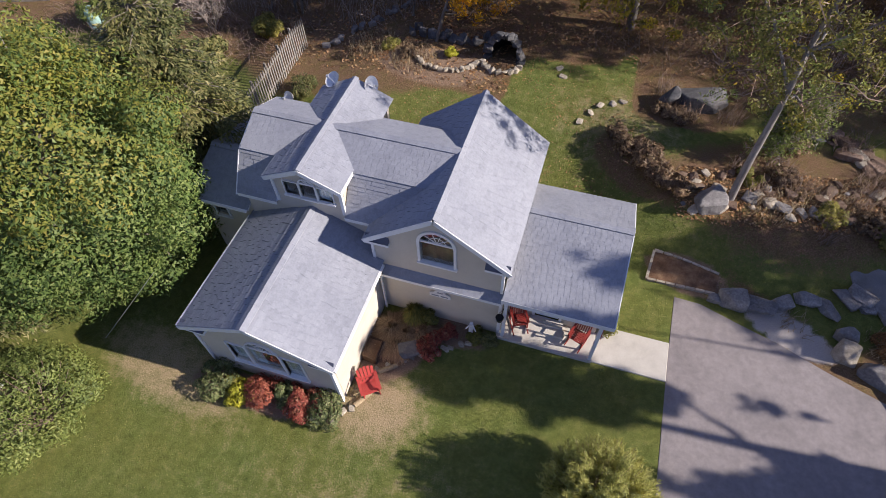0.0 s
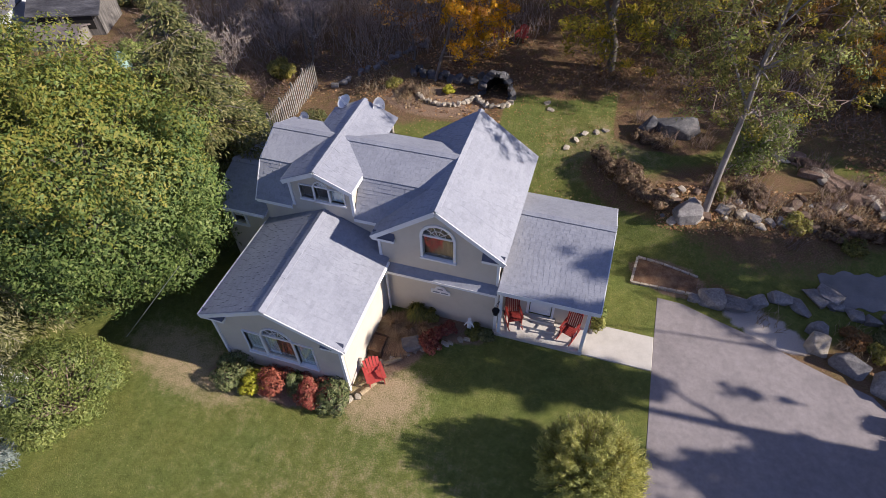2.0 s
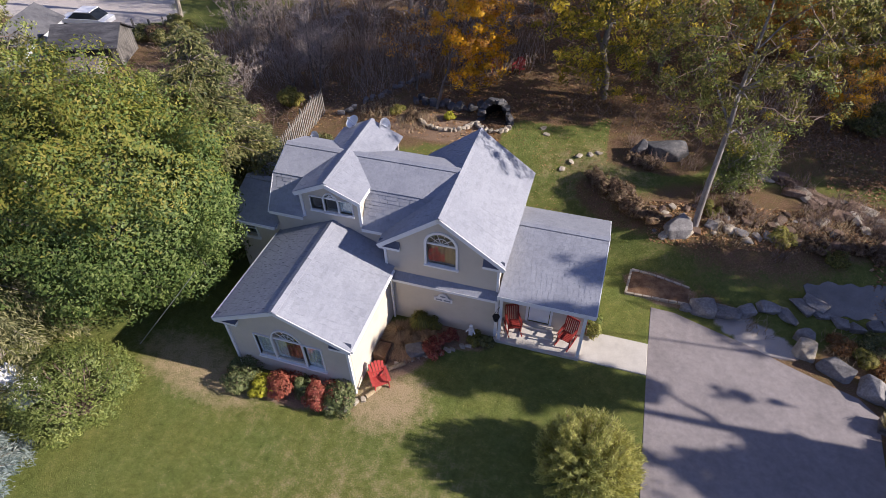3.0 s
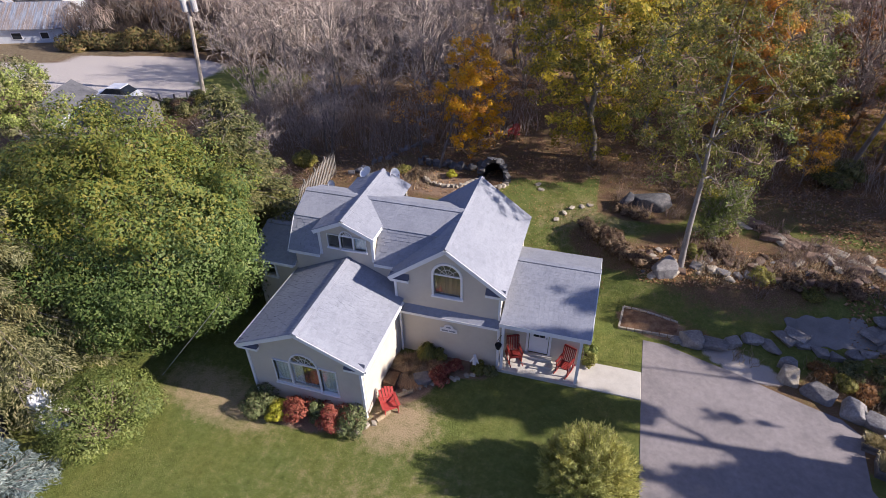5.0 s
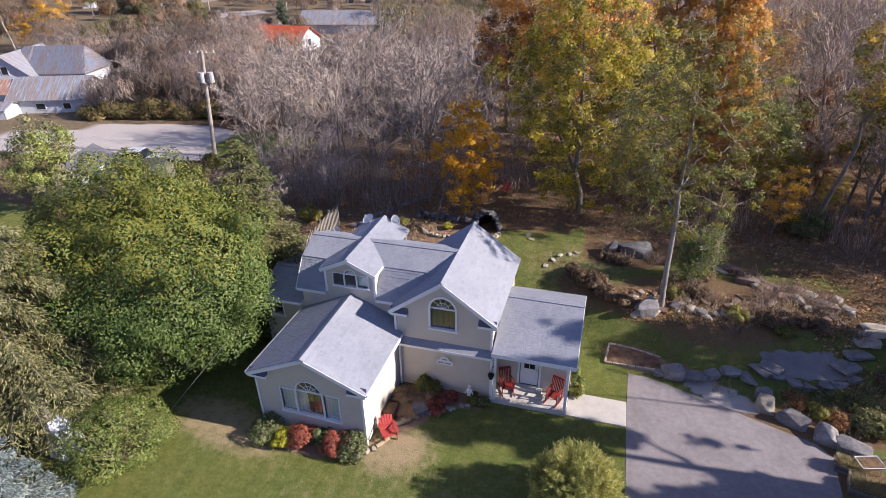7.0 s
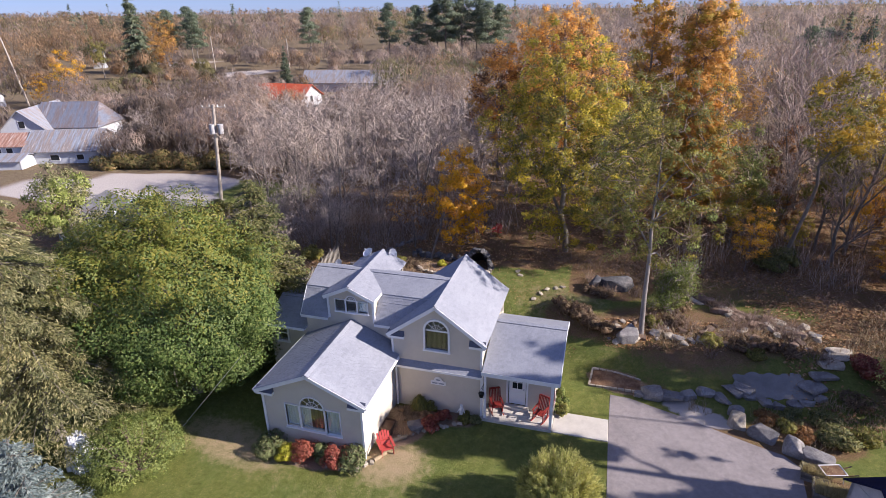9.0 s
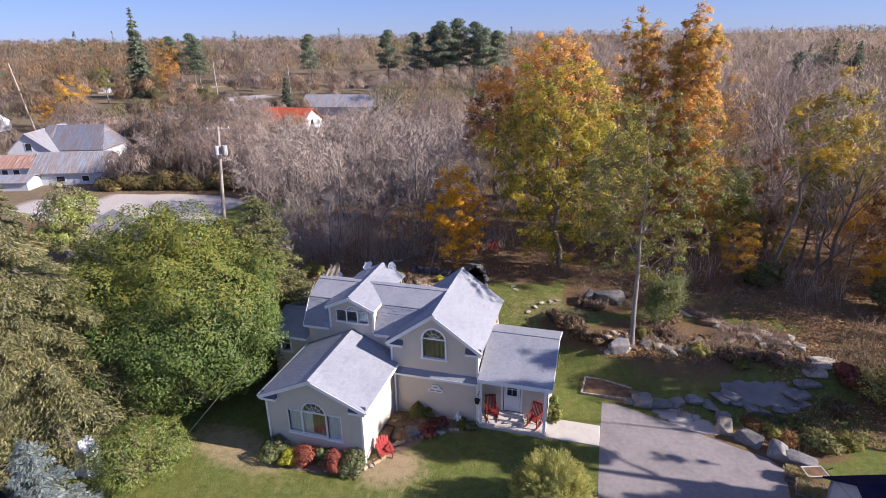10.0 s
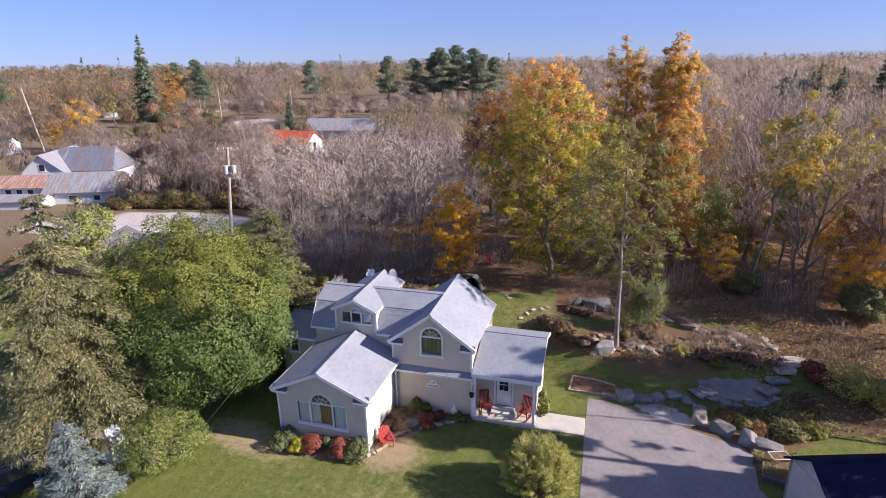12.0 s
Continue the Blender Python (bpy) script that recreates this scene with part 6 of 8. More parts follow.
# wood east of the drive, which shades drive, lawn and bank
clump_tree("tall_poplar", "tall poplar with a high leafy crown east of the drive", "tree", (25.0, 9.5, 0.0), 77, (0.0, 0.9, 13.4, 2.3, 1.6, 3.7), 150, 0.4, 105, (0.12, 0.24), [(L_YELLOW, 1.0, "yellow-green leaves")], 0.34, 0.55, top=(0.1, 0.3, 14.2), bend=0.003)
for i, (x, y, z, rx, ry, rz, n) in enumerate(((24.2, 13.2, 14.2, 1.7, 0.75, 1.2, 46), (24.2, 9.0, 6.4, 1.6, 0.75, 2.4, 60), (27.0, 8.9, 7.8, 1.6, 0.8, 2.4, 56), (24.6, 7.8, 7.0, 1.9, 1.3, 3.0, 120), (27.6, 7.9, 8.6, 1.8, 1.6, 2.6, 105), (26.0, 5.8, 8.2, 1.8, 1.8, 3.4, 80), (25.4, 2.6, 7.0, 2.0, 2.0, 3.4, 80), (27.5, -1.0, 8.5, 2.4, 2.2, 3.8, 80), (31.0, -5.8, 8.5, 2.4, 2.4, 3.8, 80))):
    clump_tree("drive_tree", "half-bare tree with clumped olive leaves east of the drive", "tree", (x, y, 0.0), 720 + i, (0, 0, z, rx, ry, rz), n, 0.3, 30, (0.12, 0.24), [(L_OLIVE, 1.0, "olive leaves")], 0.08, 0.3, "trees east of the drive")
# Sapling out of view, added only to drop a branch-like shadow on the drive.
clump_tree("drive_sapling", "unseen thin sapling added to cast a small shadow on the drive", "tree", (25.6, 11.3, 0.0), 729, (0, 0, 8.4, 0.8, 0.3, 0.6), 6, 0.22, 20, (0.12, 0.22), [(L_OLIVE, 1.0, "olive leaves")], 0.04, 0.5)
for x, y, s, k in ((36.0, 18.0, 0.85, bare_kinds[4]), (36.0, 23.5, 0.9, bare_kinds[3])):
    plant(k, x, y, s, rt.uniform(0, 6.28))


for x, y, z, rx, ry, rz, seed, n_leaf in ((29.5, 16.9, 8.2, 3.4, 2.9, 4.8, 78, 6500), (33.0, 26.8, 10.0, 2.8, 2.8, 4.6, 79, 2600)):
    round_tree("shade_tree", "dense olive tree east of the garden path", "tree", (x, y, gz(x, y)), (0, 0, z), (rx, ry, rz), 40, (0.6, 1.1), n_leaf, (0.2, 0.38), [(L_OLIVE, 1.0, 0.0, "olive leaves")], seed, 0.25, "shade trees east of the garden")


# far woods to the horizon, grey, russet and orange tones paled for haze
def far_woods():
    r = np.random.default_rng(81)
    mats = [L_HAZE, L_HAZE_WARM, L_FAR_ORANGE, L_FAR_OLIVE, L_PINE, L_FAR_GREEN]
    quads, outs, slot = [], [], []

    def open_ground(x, y):
        b = (x - 6) / (y + 16)
        lot = ((x + 50) / 17) ** 2 + ((y - 41) / 6.5) ** 2 < 1
        white = -92 < x < -60 and 38 < y < 63
        red = 84 < y < 104 and -0.66 < b < -0.5
        long = 82 < y < 130 and -0.56 < b < -0.41
        road = -172 < x < -80 and abs((y - 150.5) + (x + 112) * 0.52) < 8
        return lot or white or red or long or road
    n = 0
    while n < 4800:
        near = n < 430
        d = r.uniform(58, 125) if near else 92 * (1500 / 92) ** (r.random() ** 0.85)
        an = radians(r.uniform(-58, -16) if near else r.uniform(-82, 52))
        x, y = 6 + math.sin(an) * d, -16 + math.cos(an) * d
        if open_ground(x, y) or (near and (y < 46 or (x > -34 and y < 66))) or (not near and (y < 66 and x > -100)):
            continue
        if d < 200 and value_noise(x, y, 16.0, 31) < 0.3:
            n += 1
            continue
        n += 1
        h = r.uniform(4, 7.5) if near else (r.uniform(6, 10) if x < -4 and d < 260 else min(30.0, r.uniform(9, 14) + 0.012 * d))
        if y < 100 and -0.66 < (x - 6) / (y + 16) < -0.5:
            h *= 0.6
        if -175 < x < -60 and 95 < y < 140:
            h *= 0.55
        h *= (0.9 + 0.3 * value_noise(x, y, 60.0, 9)) * r.uniform(0.75, 1.25)
        h = min(h, 20.5 + 0.0055 * d)
        w = h * r.uniform(0.36, 0.55)
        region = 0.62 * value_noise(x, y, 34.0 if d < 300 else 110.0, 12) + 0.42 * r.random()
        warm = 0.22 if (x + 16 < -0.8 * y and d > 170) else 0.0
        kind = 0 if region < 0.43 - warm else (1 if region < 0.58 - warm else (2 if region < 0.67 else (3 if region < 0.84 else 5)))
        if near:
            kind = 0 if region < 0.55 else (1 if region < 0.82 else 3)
        if 260 < d < 520 and r.random() < 0.03:
            kind = 4
        k = 300 if near else 300 if d < 130 else (270 if d < 220 else (200 if d < 360 else (90 if d < 600 else 26)))
        sz = 0.17 + d * (0.0016 if d < 400 else 0.0019)
        lobes = r.integers(4, 7) if d < 220 else (3 if d < 400 else 2)
        off = unit(r.normal(size=(lobes, 3)) + np.array([0, 0, 0.2])) * np.array([w, w, h * 0.3]) * 0.5
        which = r.integers(0, lobes, k)
        dirs = unit(r.normal(size=(k, 3)) + np.array([0, 0, 0.35]))
        mid = np.array([x, y, gz(x, y) + h * 0.52])
        p = mid + off[which] + dirs * np.array([w, w, h * 0.4]) * 0.55 * r.uniform(0.72, 1.05, (k, 1))
        p[:, 2] = np.maximum(p[:, 2], 0.1)
        if kind == 4:
            f = r.random(k)
            p[:, :2] = np.array([x, y]) + (p[:, :2] - np.array([x, y])) * (1 - f[:, None]) * 0.8
            p[:, 2] = h * (0.15 + f)
        out = unit(dirs * 0.6 + unit(p - mid) + np.array([0, 0, 0.25]))
        if kind != 4:
            # upright sprays of twigs and leaves
            up = out * 0.6 + np.array([0, 0, 1.1])
            fine = 0.5 if kind < 2 else 0.68
            quads.append(leaf_quads(p, r.uniform(0.7, 1.3, k) * sz * fine, r, (4.6 if kind < 2 else 3.0) if d < 420 else 2.6, out, 0.22, up))
        else:
            quads.append(leaf_quads(p, r.uniform(0.7, 1.35, k) * sz, r, 1.4, out, 0.3))
        outs.append(out)
        slot.append(np.full(k, kind))
    q, s = np.concatenate(quads), np.concatenate(slot).astype(np.int32)
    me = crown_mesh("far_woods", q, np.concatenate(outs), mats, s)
    tagged(new("far_woods", me), "distant autumn woods of grey, russet and dark green crowns, paled for haze", "woods", kind="stuff")


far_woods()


# ground clutter of the woods and lawn
def strewn(name, label, n, boxes, size, mat, seed, keep=None, upright=False, lift=0.02, long=1.3, kind="stuff", category="leaf litter"):
    r = np.random.default_rng(seed)
    out = []
    for (x0, x1, y0, y1), share in boxes:
        k = int(n * share)
        p = np.stack([r.uniform(x0, x1, k), r.uniform(y0, y1, k), np.zeros(k)], 1)
        if keep is not None:
            p = p[keep(p[:, 0], p[:, 1], r.random(k))]
        p[:, 2] = ground_z(p[:, 0], p[:, 1]) + lift
        s = r.uniform(*size, len(p))
        if upright:
            along = np.array([[0, 0, 1.0]]) * np.ones((len(p), 1)) + 0.2 * r.normal(size=(len(p), 3))
            q = leaf_quads(p + np.array([0, 0, 1.0]) * (s * long * 0.4)[:, None], s, r, long, None, 1.0, along * 1.5)
        else:
            q = leaf_quads(p, s, r, long, np.array([[0, 0, 1.0]]), 0.35)
        out.append(q)
    tagged(new(name, quads_mesh(name, np.concatenate(out), mat)), label, category, kind=kind)


strewn("leaf_litter", "brown fallen leaves over the woodland floor", 42000, [((-17, 26, 22.5, 46), 0.8), ((15, 26, 13, 24), 0.2)], (0.07, 0.17), LITTER, 91,
       lambda x, y, u: (u < value_noise(x, y, 2.0, 4) * 1.3) & ((y > 26) | (x < -3) | (x > 14)))
strewn("bank_litter", "russet and tan leaves caught among the bank's stones", 9000, [((5.5, 18.5, 17.0, 22.5), 1.0)], (0.06, 0.13), LITTER, 94, lambda x, y, u: u < value_noise(x, y, 1.2, 14) * 1.5 * (np.abs(y - 18.2 - 0.16 * (x - 5.6)) < 1.5))
strewn("fallen_leaves", "yellow and brown leaves on the back lawn", 5200, [((-9, 4, 16, 26), 1.0)], (0.035, 0.075), LITTER, 92, lambda x, y, u: u < value_noise(x, y, 1.5, 8))


def grass_ok(x, y, u):
    house_in = ((x > -10.1) & (x < 0) & (y > 10) & (y < 15.5)) | ((x > -9.8) & (x < -4.5) & (y > 5.6) & (y < 11)) | ((x > -0.3) & (x < 6) & (y > 9.8) & (y < 11.5))
    drive = (x > 5.95) & (y < 13.6)
    bare = ((x + 3.9) ** 2 / 2.2 + (y - 8.6) ** 2 / 4 < 1) | ((x + 3.6) ** 2 + (y - 6.0) ** 2 < 1.0) | ((x + 11.2) ** 2 / 7 + (y - 5.4) ** 2 / 1.6 < 1)
    return ~(house_in | drive | bare) & (u < 0.35 + value_noise(x, y, 1.1, 2) - 0.5 * ((x > 4.5) & (y > 17.5)))


L_GRASS = leaf_material("grass_blades", [(0.045, 0.078, 0.012), (0.08, 0.122, 0.022), (0.13, 0.16, 0.038), (0.2, 0.2, 0.08)], 0.25)
strewn("grass", "short green lawn grass with dry blades", 60000, [((-16, 6, -6, 10), 0.62), ((-2, 9, 11.5, 21), 0.24), ((-6, 16, 15, 24), 0.14)], (0.012, 0.026), L_GRASS, 93, grass_ok, True, 0.0, 2.6, category="grass")


# ---- rocks, beds, paths ----
def rock_mesh(seed, sx, sy, sz, flat=0.0, n=17):
    """An angular stone: the hull of scattered points, its edges worn off."""
    r = np.random.default_rng(seed)
    p = unit(r.normal(size=(n, 3))) * r.uniform(0.72, 1.05, (n, 1))
    p = np.sign(p) * np.abs(p) ** 0.5
    p[:, 2] = np.clip(p[:, 2], -0.7, 0.72 + 0.25 * (1 - flat))
    bm = bmesh.new()
    for q in p:
        bm.verts.new((q[0] * sx / 2, q[1] * sy / 2, q[2] * sz / 2))
    res = bmesh.ops.convex_hull(bm, input=bm.verts)
    loose = [v for v in bm.verts if not v.link_faces]
    bmesh.ops.delete(bm, geom=loose, context="VERTS")
    bmesh.ops.bevel(bm, geom=bm.edges[:], offset=0.03 * min(sx, sy, sz), segments=1, affect="EDGES")
    me = bpy.data.meshes.new("stone")
    bm.to_mesh(me)
    bm.free()
    return me


def rock(name, label, x, y, size, mat, seed, turn=0.0, tilt=0.0, group="", sink=0.3, flat=0.0, z=None, category="rock", parent=None):
    me = rock_mesh(seed, *size, flat)
    me.materials.append(mat)
    ob = new(name, me)
    zz = (gz(x, y) if z is None else z) + size[2] * (0.5 - sink)
    ob.matrix_basis = pose(x, y, zz, tilt, tilt * 0.6, turn)
    if parent:
        ob.matrix_basis = Matrix.Translation(-origin_of(parent)) @ ob.matrix_basis
        ob.parent = parent
        return ob
    return tagged(ob, label, category, group)


for i, (x, y, a, b, c, turn, mat) in enumerate(((8.15, 13.95, 1.05, 0.9, 0.75, 10, ROCK), (9.1, 13.95, 1.1, 0.8, 0.6, -15, ROCK), (9.95, 14.35, 0.9, 0.6, 0.5, 30, ROCK), (10.75, 14.75, 1.0, 0.55, 0.45, 5, ROCK),
                                                (12.1, 13.55, 0.65, 0.75, 0.6, 70, ROCK), (12.05, 12.7, 1.0, 0.85, 0.8, -30, ROCK_WARM), (13.0, 12.15, 1.2, 0.8, 0.75, -32, ROCK), (14.05, 11.5, 1.25, 0.85, 0.8, -28, ROCK), (15.0, 10.95, 1.3, 0.8, 0.7, -25, ROCK), (7.45, 13.85, 0.5, 0.4, 0.35, 0, ROCK))):
    rock("boulder", "large grey boulder lining the driveway's edge" if mat is ROCK else "pale sunlit boulder at the corner of the driveway", x, y, (a * 1.14, b * 1.14, c * 1.1), mat, 100 + i, turn, 4, "boulders along the driveway", 0.22)
for i, (x, y, a, b, c, turn, tilt) in enumerate(((11.55, 14.6, 1.3, 0.6, 0.4, -40, 8), (12.15, 15.15, 1.2, 0.6, 0.45, -38, 10), (12.75, 15.35, 1.2, 0.9, 0.5, -20, 6), (12.95, 14.95, 0.7, 0.5, 0.35, 15, 0), (15.65, 15.15, 0.8, 0.5, 0.35, 20, 0), (16.3, 15.5, 0.7, 0.5, 0.35, 30, 0), (13.5, 14.75, 1.1, 0.6, 0.4, -8, 0), (14.3, 14.65, 0.9, 0.55, 0.4, 10, 0), (15.0, 14.9, 0.9, 0.6, 0.4, 25, 0))):
    rock("path_stone", "flat grey stone edging the shaded garden path", x, y, (a, b, c), ROCK, 130 + i, turn, tilt, "stones of the garden path", 0.3, 0.8)
for i, (x, y, a, b, c, turn) in enumerate(((16.1, 16.1, 1.5, 1.1, 0.3, 35), (16.7, 16.9, 1.6, 0.9, 0.3, 20), (17.3, 17.7, 1.5, 0.8, 0.3, 12), (17.7, 18.4, 1.5, 0.7, 0.3, 8), (18.0, 19.0, 1.5, 0.7, 0.3, 5))):
    rock("stone_step", "broad pale stone step climbing from the path", x, y, (a, b, c), ROCK_WARM if i > 1 else ROCK, 140 + i, turn, 0, "stone steps", 0.2, 1.0)
rock("boulder", "big rounded boulder at the foot of the slender tree", 6.75, 17.95, (1.5, 1.3, 1.05), ROCK, 157, 20, 4, "", 0.34)
rl = random.Random(29)
for i in range(52):
    f = rl.random()
    x, y, k = 11.2 + 6.0 * f + rl.uniform(-0.4, 0.4), 23.4 - 3.6 * f + rl.uniform(-0.7, 0.7), rl.uniform(0.3, 1.05)
    rock("ledge_stone", "weathered brown stone of the bank's rough ledge", x, y, (k * 1.4, k * 0.75, k * 0.5), rl.choice((ROCK_RUST, ROCK_RUST, ROCK_WARM)), 160 + i, -32 + rl.uniform(-35, 35), rl.uniform(-14, 14), "ledge of the bank", 0.36)
rock("boulder", "great dark grey boulder on the back lawn", 6.1, 24.1, (2.6, 1.8, 1.3), ROCK_DARK, 158, 20, 5, "pair of great boulders", 0.3)
rock("boulder", "dark upright boulder leaning by the great one", 4.7, 23.8, (1.0, 1.2, 1.3), ROCK_DARK, 152, 10, 4, "pair of great boulders", 0.3)
rr = random.Random(9)
for i in range(72):
    f = rr.random()
    x = 5.6 + 11.5 * f + rr.uniform(-0.4, 0.4)
    y = 18.3 + 1.9 * f + rr.uniform(-1.1, 1.2)
    s = rr.uniform(0.14, 0.62)
    rock("bank_stone", "broken pale stone on the brushy bank", x, y, (s * rr.uniform(1.0, 1.7), s, s * 0.7), rr.choice((ROCK_WARM, ROCK_RUST, ROCK_RUST, ROCK)), 200 + i, rr.uniform(0, 180), rr.uniform(-10, 10), "stones of the bank", 0.38)
for i, (x, y) in enumerate(((0.85, 21.68), (1.23, 22.28), (1.61, 22.79), (2.17, 22.98), (2.64, 23.2), (-0.47, 24.41), (-0.73, 25.02))):
    rock("stepping_stone", "flat pale stepping stone set in the lawn", x, y, (0.46, 0.36, 0.14), ROCK_WARM, 300 + i, rr.uniform(0, 180), 0, "stepping stones", 0.3, 1.0)
# stone ring of the back bed, rock wall, grotto
for i in range(17):
    an = radians(195 + 150 * i / 16)
    rock("edging_stone", "warm stone edging the back flower bed", -6.6 + 1.75 * math.cos(an), 24.6 + 1.3 * math.sin(an), (0.36, 0.28, 0.3), ROCK_WARM, 320 + i, rr.uniform(0, 180), 0, "edging of the back bed", 0.25)
for i in range(16):
    rock("wall_stone", "dark stone of the low rock wall", -9.0 + 0.32 * i + rr.uniform(-0.2, 0.2), 26.0 + rr.uniform(-0.35, 0.5), (rr.uniform(0.4, 0.8), 0.5, rr.uniform(0.35, 0.75)), ROCK_DARK, 340 + i, rr.uniform(0, 180), 5, "rock wall behind the bed", 0.2)
for i in range(22):
    f = i / 21
    x, y = -13.6 + 4.2 * f + rr.uniform(-0.25, 0.25), 24.2 + 5.6 * f + rr.uniform(-0.3, 0.3)
    rock("border_stone", "grey stone of a border in the woods", x, y, (rr.uniform(0.3, 0.7), 0.4, 0.35), ROCK, 370 + i, rr.uniform(0, 180), 0, "stone border in the woods", 0.25)
grotto = thing("fire_grotto", (-3.7, 25.2, gz(-3.7, 25.2)), "dark stone fire grotto with a black mouth", "fireplace")
g = Geo()
zc = gz(-3.7, 25.2)
for i in range(10):
    for j in range(5):
        a0, a1 = math.pi * i / 10, math.pi * (i + 1) / 10
        y0, y1 = 24.85 + 0.3 * j, 24.85 + 0.3 * (j + 1)
        s0, s1 = 1 - 0.035 * j * j, 1 - 0.035 * (j + 1) ** 2
        q = lambda an, yy, s: (-3.7 + 0.72 * s * math.cos(an), yy, zc + 1.35 * s * math.sin(an))
        g.face(q(a0, y0, s0), q(a1, y0, s0), q(a1, y1, s1), q(a0, y1, s1))
g.face(*[(-3.7 + 0.72 * 0.3 * math.cos(math.pi * i / 10), 26.3, zc + 1.35 * 0.3 * math.sin(math.pi * i / 10)) for i in range(11)])
# Lining of the mouth in plain black.
part("hearth", g, BLACK, grotto, "black hearth lining")
for i in range(13):
    an = math.pi * i / 12
    rock("stone", "", -3.7 + 0.9 * math.cos(an), 24.95 + rr.uniform(-0.1, 0.15), (rr.uniform(0.35, 0.6), 0.55, rr.uniform(0.3, 0.5)), ROCK_DARK, 400 + i, rr.uniform(0, 180), 5, sink=0.5, z=zc + 1.42 * math.sin(an), parent=grotto)
for i in range(9):
    an = radians(200 + 140 * i / 8)
    rock("stone", "", -3.7 + 1.05 * math.cos(an), 24.7 + 0.9 * math.sin(an), (0.4, 0.35, 0.35), ROCK_WARM, 420 + i, rr.uniform(0, 180), 0, z=zc, parent=grotto)


def draped(name, line, width, mat, label, category, lift=0.03, kind="structure"):
    """A path laid over the land along a line of the plan."""
    g = Geo()
    pts = []
    for (x0, y0), (x1, y1) in zip(line, line[1:]):
        for k in range(6):
            pts.append((x0 + (x1 - x0) * k / 6, y0 + (y1 - y0) * k / 6))
    pts.append(line[-1])
    rows = []
    for i, (x, y) in enumerate(pts):
        a, b = pts[max(0, i - 1)], pts[min(len(pts) - 1, i + 1)]
        d = Vector((b[0] - a[0], b[1] - a[1], 0)).normalized()
        s = Vector((-d.y, d.x, 0))
        w = width * (0.5 + 0.05 * math.sin(i * 1.3))
        row = []
        for f in (-1, -0.5, 0, 0.5, 1):
            q = Vector((x, y, 0)) + s * w * f
            row.append((q.x, q.y, gz(q.x, q.y) + lift))
        rows.append(row)
    n = len(rows)
    for r in rows:
        g.v.extend(r)
    for i in range(n - 1):
        for j in range(4):
            g.f.append((i * 5 + j + 1, i * 5 + j, (i + 1) * 5 + j, (i + 1) * 5 + j + 1))
    rim = [i * 5 for i in range(n)] + [i * 5 + 4 for i in range(n - 1, -1, -1)]
    m0 = len(g.v)
    g.v.extend((g.v[i][0], g.v[i][1], g.v[i][2] - 0.15) for i in rim)
    for k in range(len(rim)):
        k2 = (k + 1) % len(rim)
        g.f.append((rim[k], rim[k2], m0 + k2, m0 + k))
    return solo(name, g, mat, label, category, kind=kind)


PATH_GREY = surface("stone_dust_path", [(0.15, 0.145, 0.14), (0.2, 0.19, 0.185), (0.25, 0.24, 0.23)], 1.0, 60.0, 0.9, 0.006, 0.5, coords="Position")
draped("garden_path", [(12.5, 15.5), (13.4, 15.8), (14.4, 15.9), (15.3, 16.0), (15.9, 16.3)], 1.5, PATH_GREY, "grey stone-dust path winding behind the boulders", "path")

# raised bed beside the drive
bed = thing("raised_bed", (6.3, 14.75, 0.0), "mulched flower bed with a pale stone curb", "flower bed")
MULCH = surface("brown_mulch", [(0.10, 0.055, 0.03), (0.19, 0.11, 0.065), (0.29, 0.19, 0.11)], 3.0, 26.0, 0.95, 0.04, 0.9, coords="Position")
corners = [(4.9, 14.1), (7.5, 14.12), (7.6, 15.0), (5.05, 15.5)]
g = Geo()
n = 12
for i in range(n + 1):
    for j in range(n + 1):
        u, v = i / n, j / n
        a = [corners[0][k] * (1 - u) + corners[1][k] * u for k in (0, 1)]
        b = [corners[3][k] * (1 - u) + corners[2][k] * u for k in (0, 1)]
        x, y = a[0] * (1 - v) + b[0] * v, a[1] * (1 - v) + b[1] * v
        h = 0.16 * math.sin(math.pi * u) ** 0.5 * math.sin(math.pi * v) ** 0.5 + 0.06 * random.Random(i * 37 + j).random()
        g.v.append((x, y, gz(x, y) + 0.02 + h))
for i in range(n):
    for j in range(n):
        k = i * (n + 1) + j
        g.f.append((k, k + n + 1, k + n + 2, k + 1))
part("soil", g, MULCH, bed, "loose brown mulch", True)
for (x0, y0), (x1, y1) in ((corners[0], corners[1]), (corners[0], corners[3]), (corners[3], corners[2])):
    k = 7
    for i in range(k):
        p, q = (x0 + (x1 - x0) * (i + 0.04) / k, y0 + (y1 - y0) * (i + 0.04) / k), (x0 + (x1 - x0) * (i + 0.94) / k, y0 + (y1 - y0) * (i + 0.94) / k)
        g = Geo()
        g.beam((*p, gz(*p) + 0.05), (*q, gz(*q) + 0.05), 0.1, 0.14)
        part("curb_stone", g, ROCK_WARM, bed)

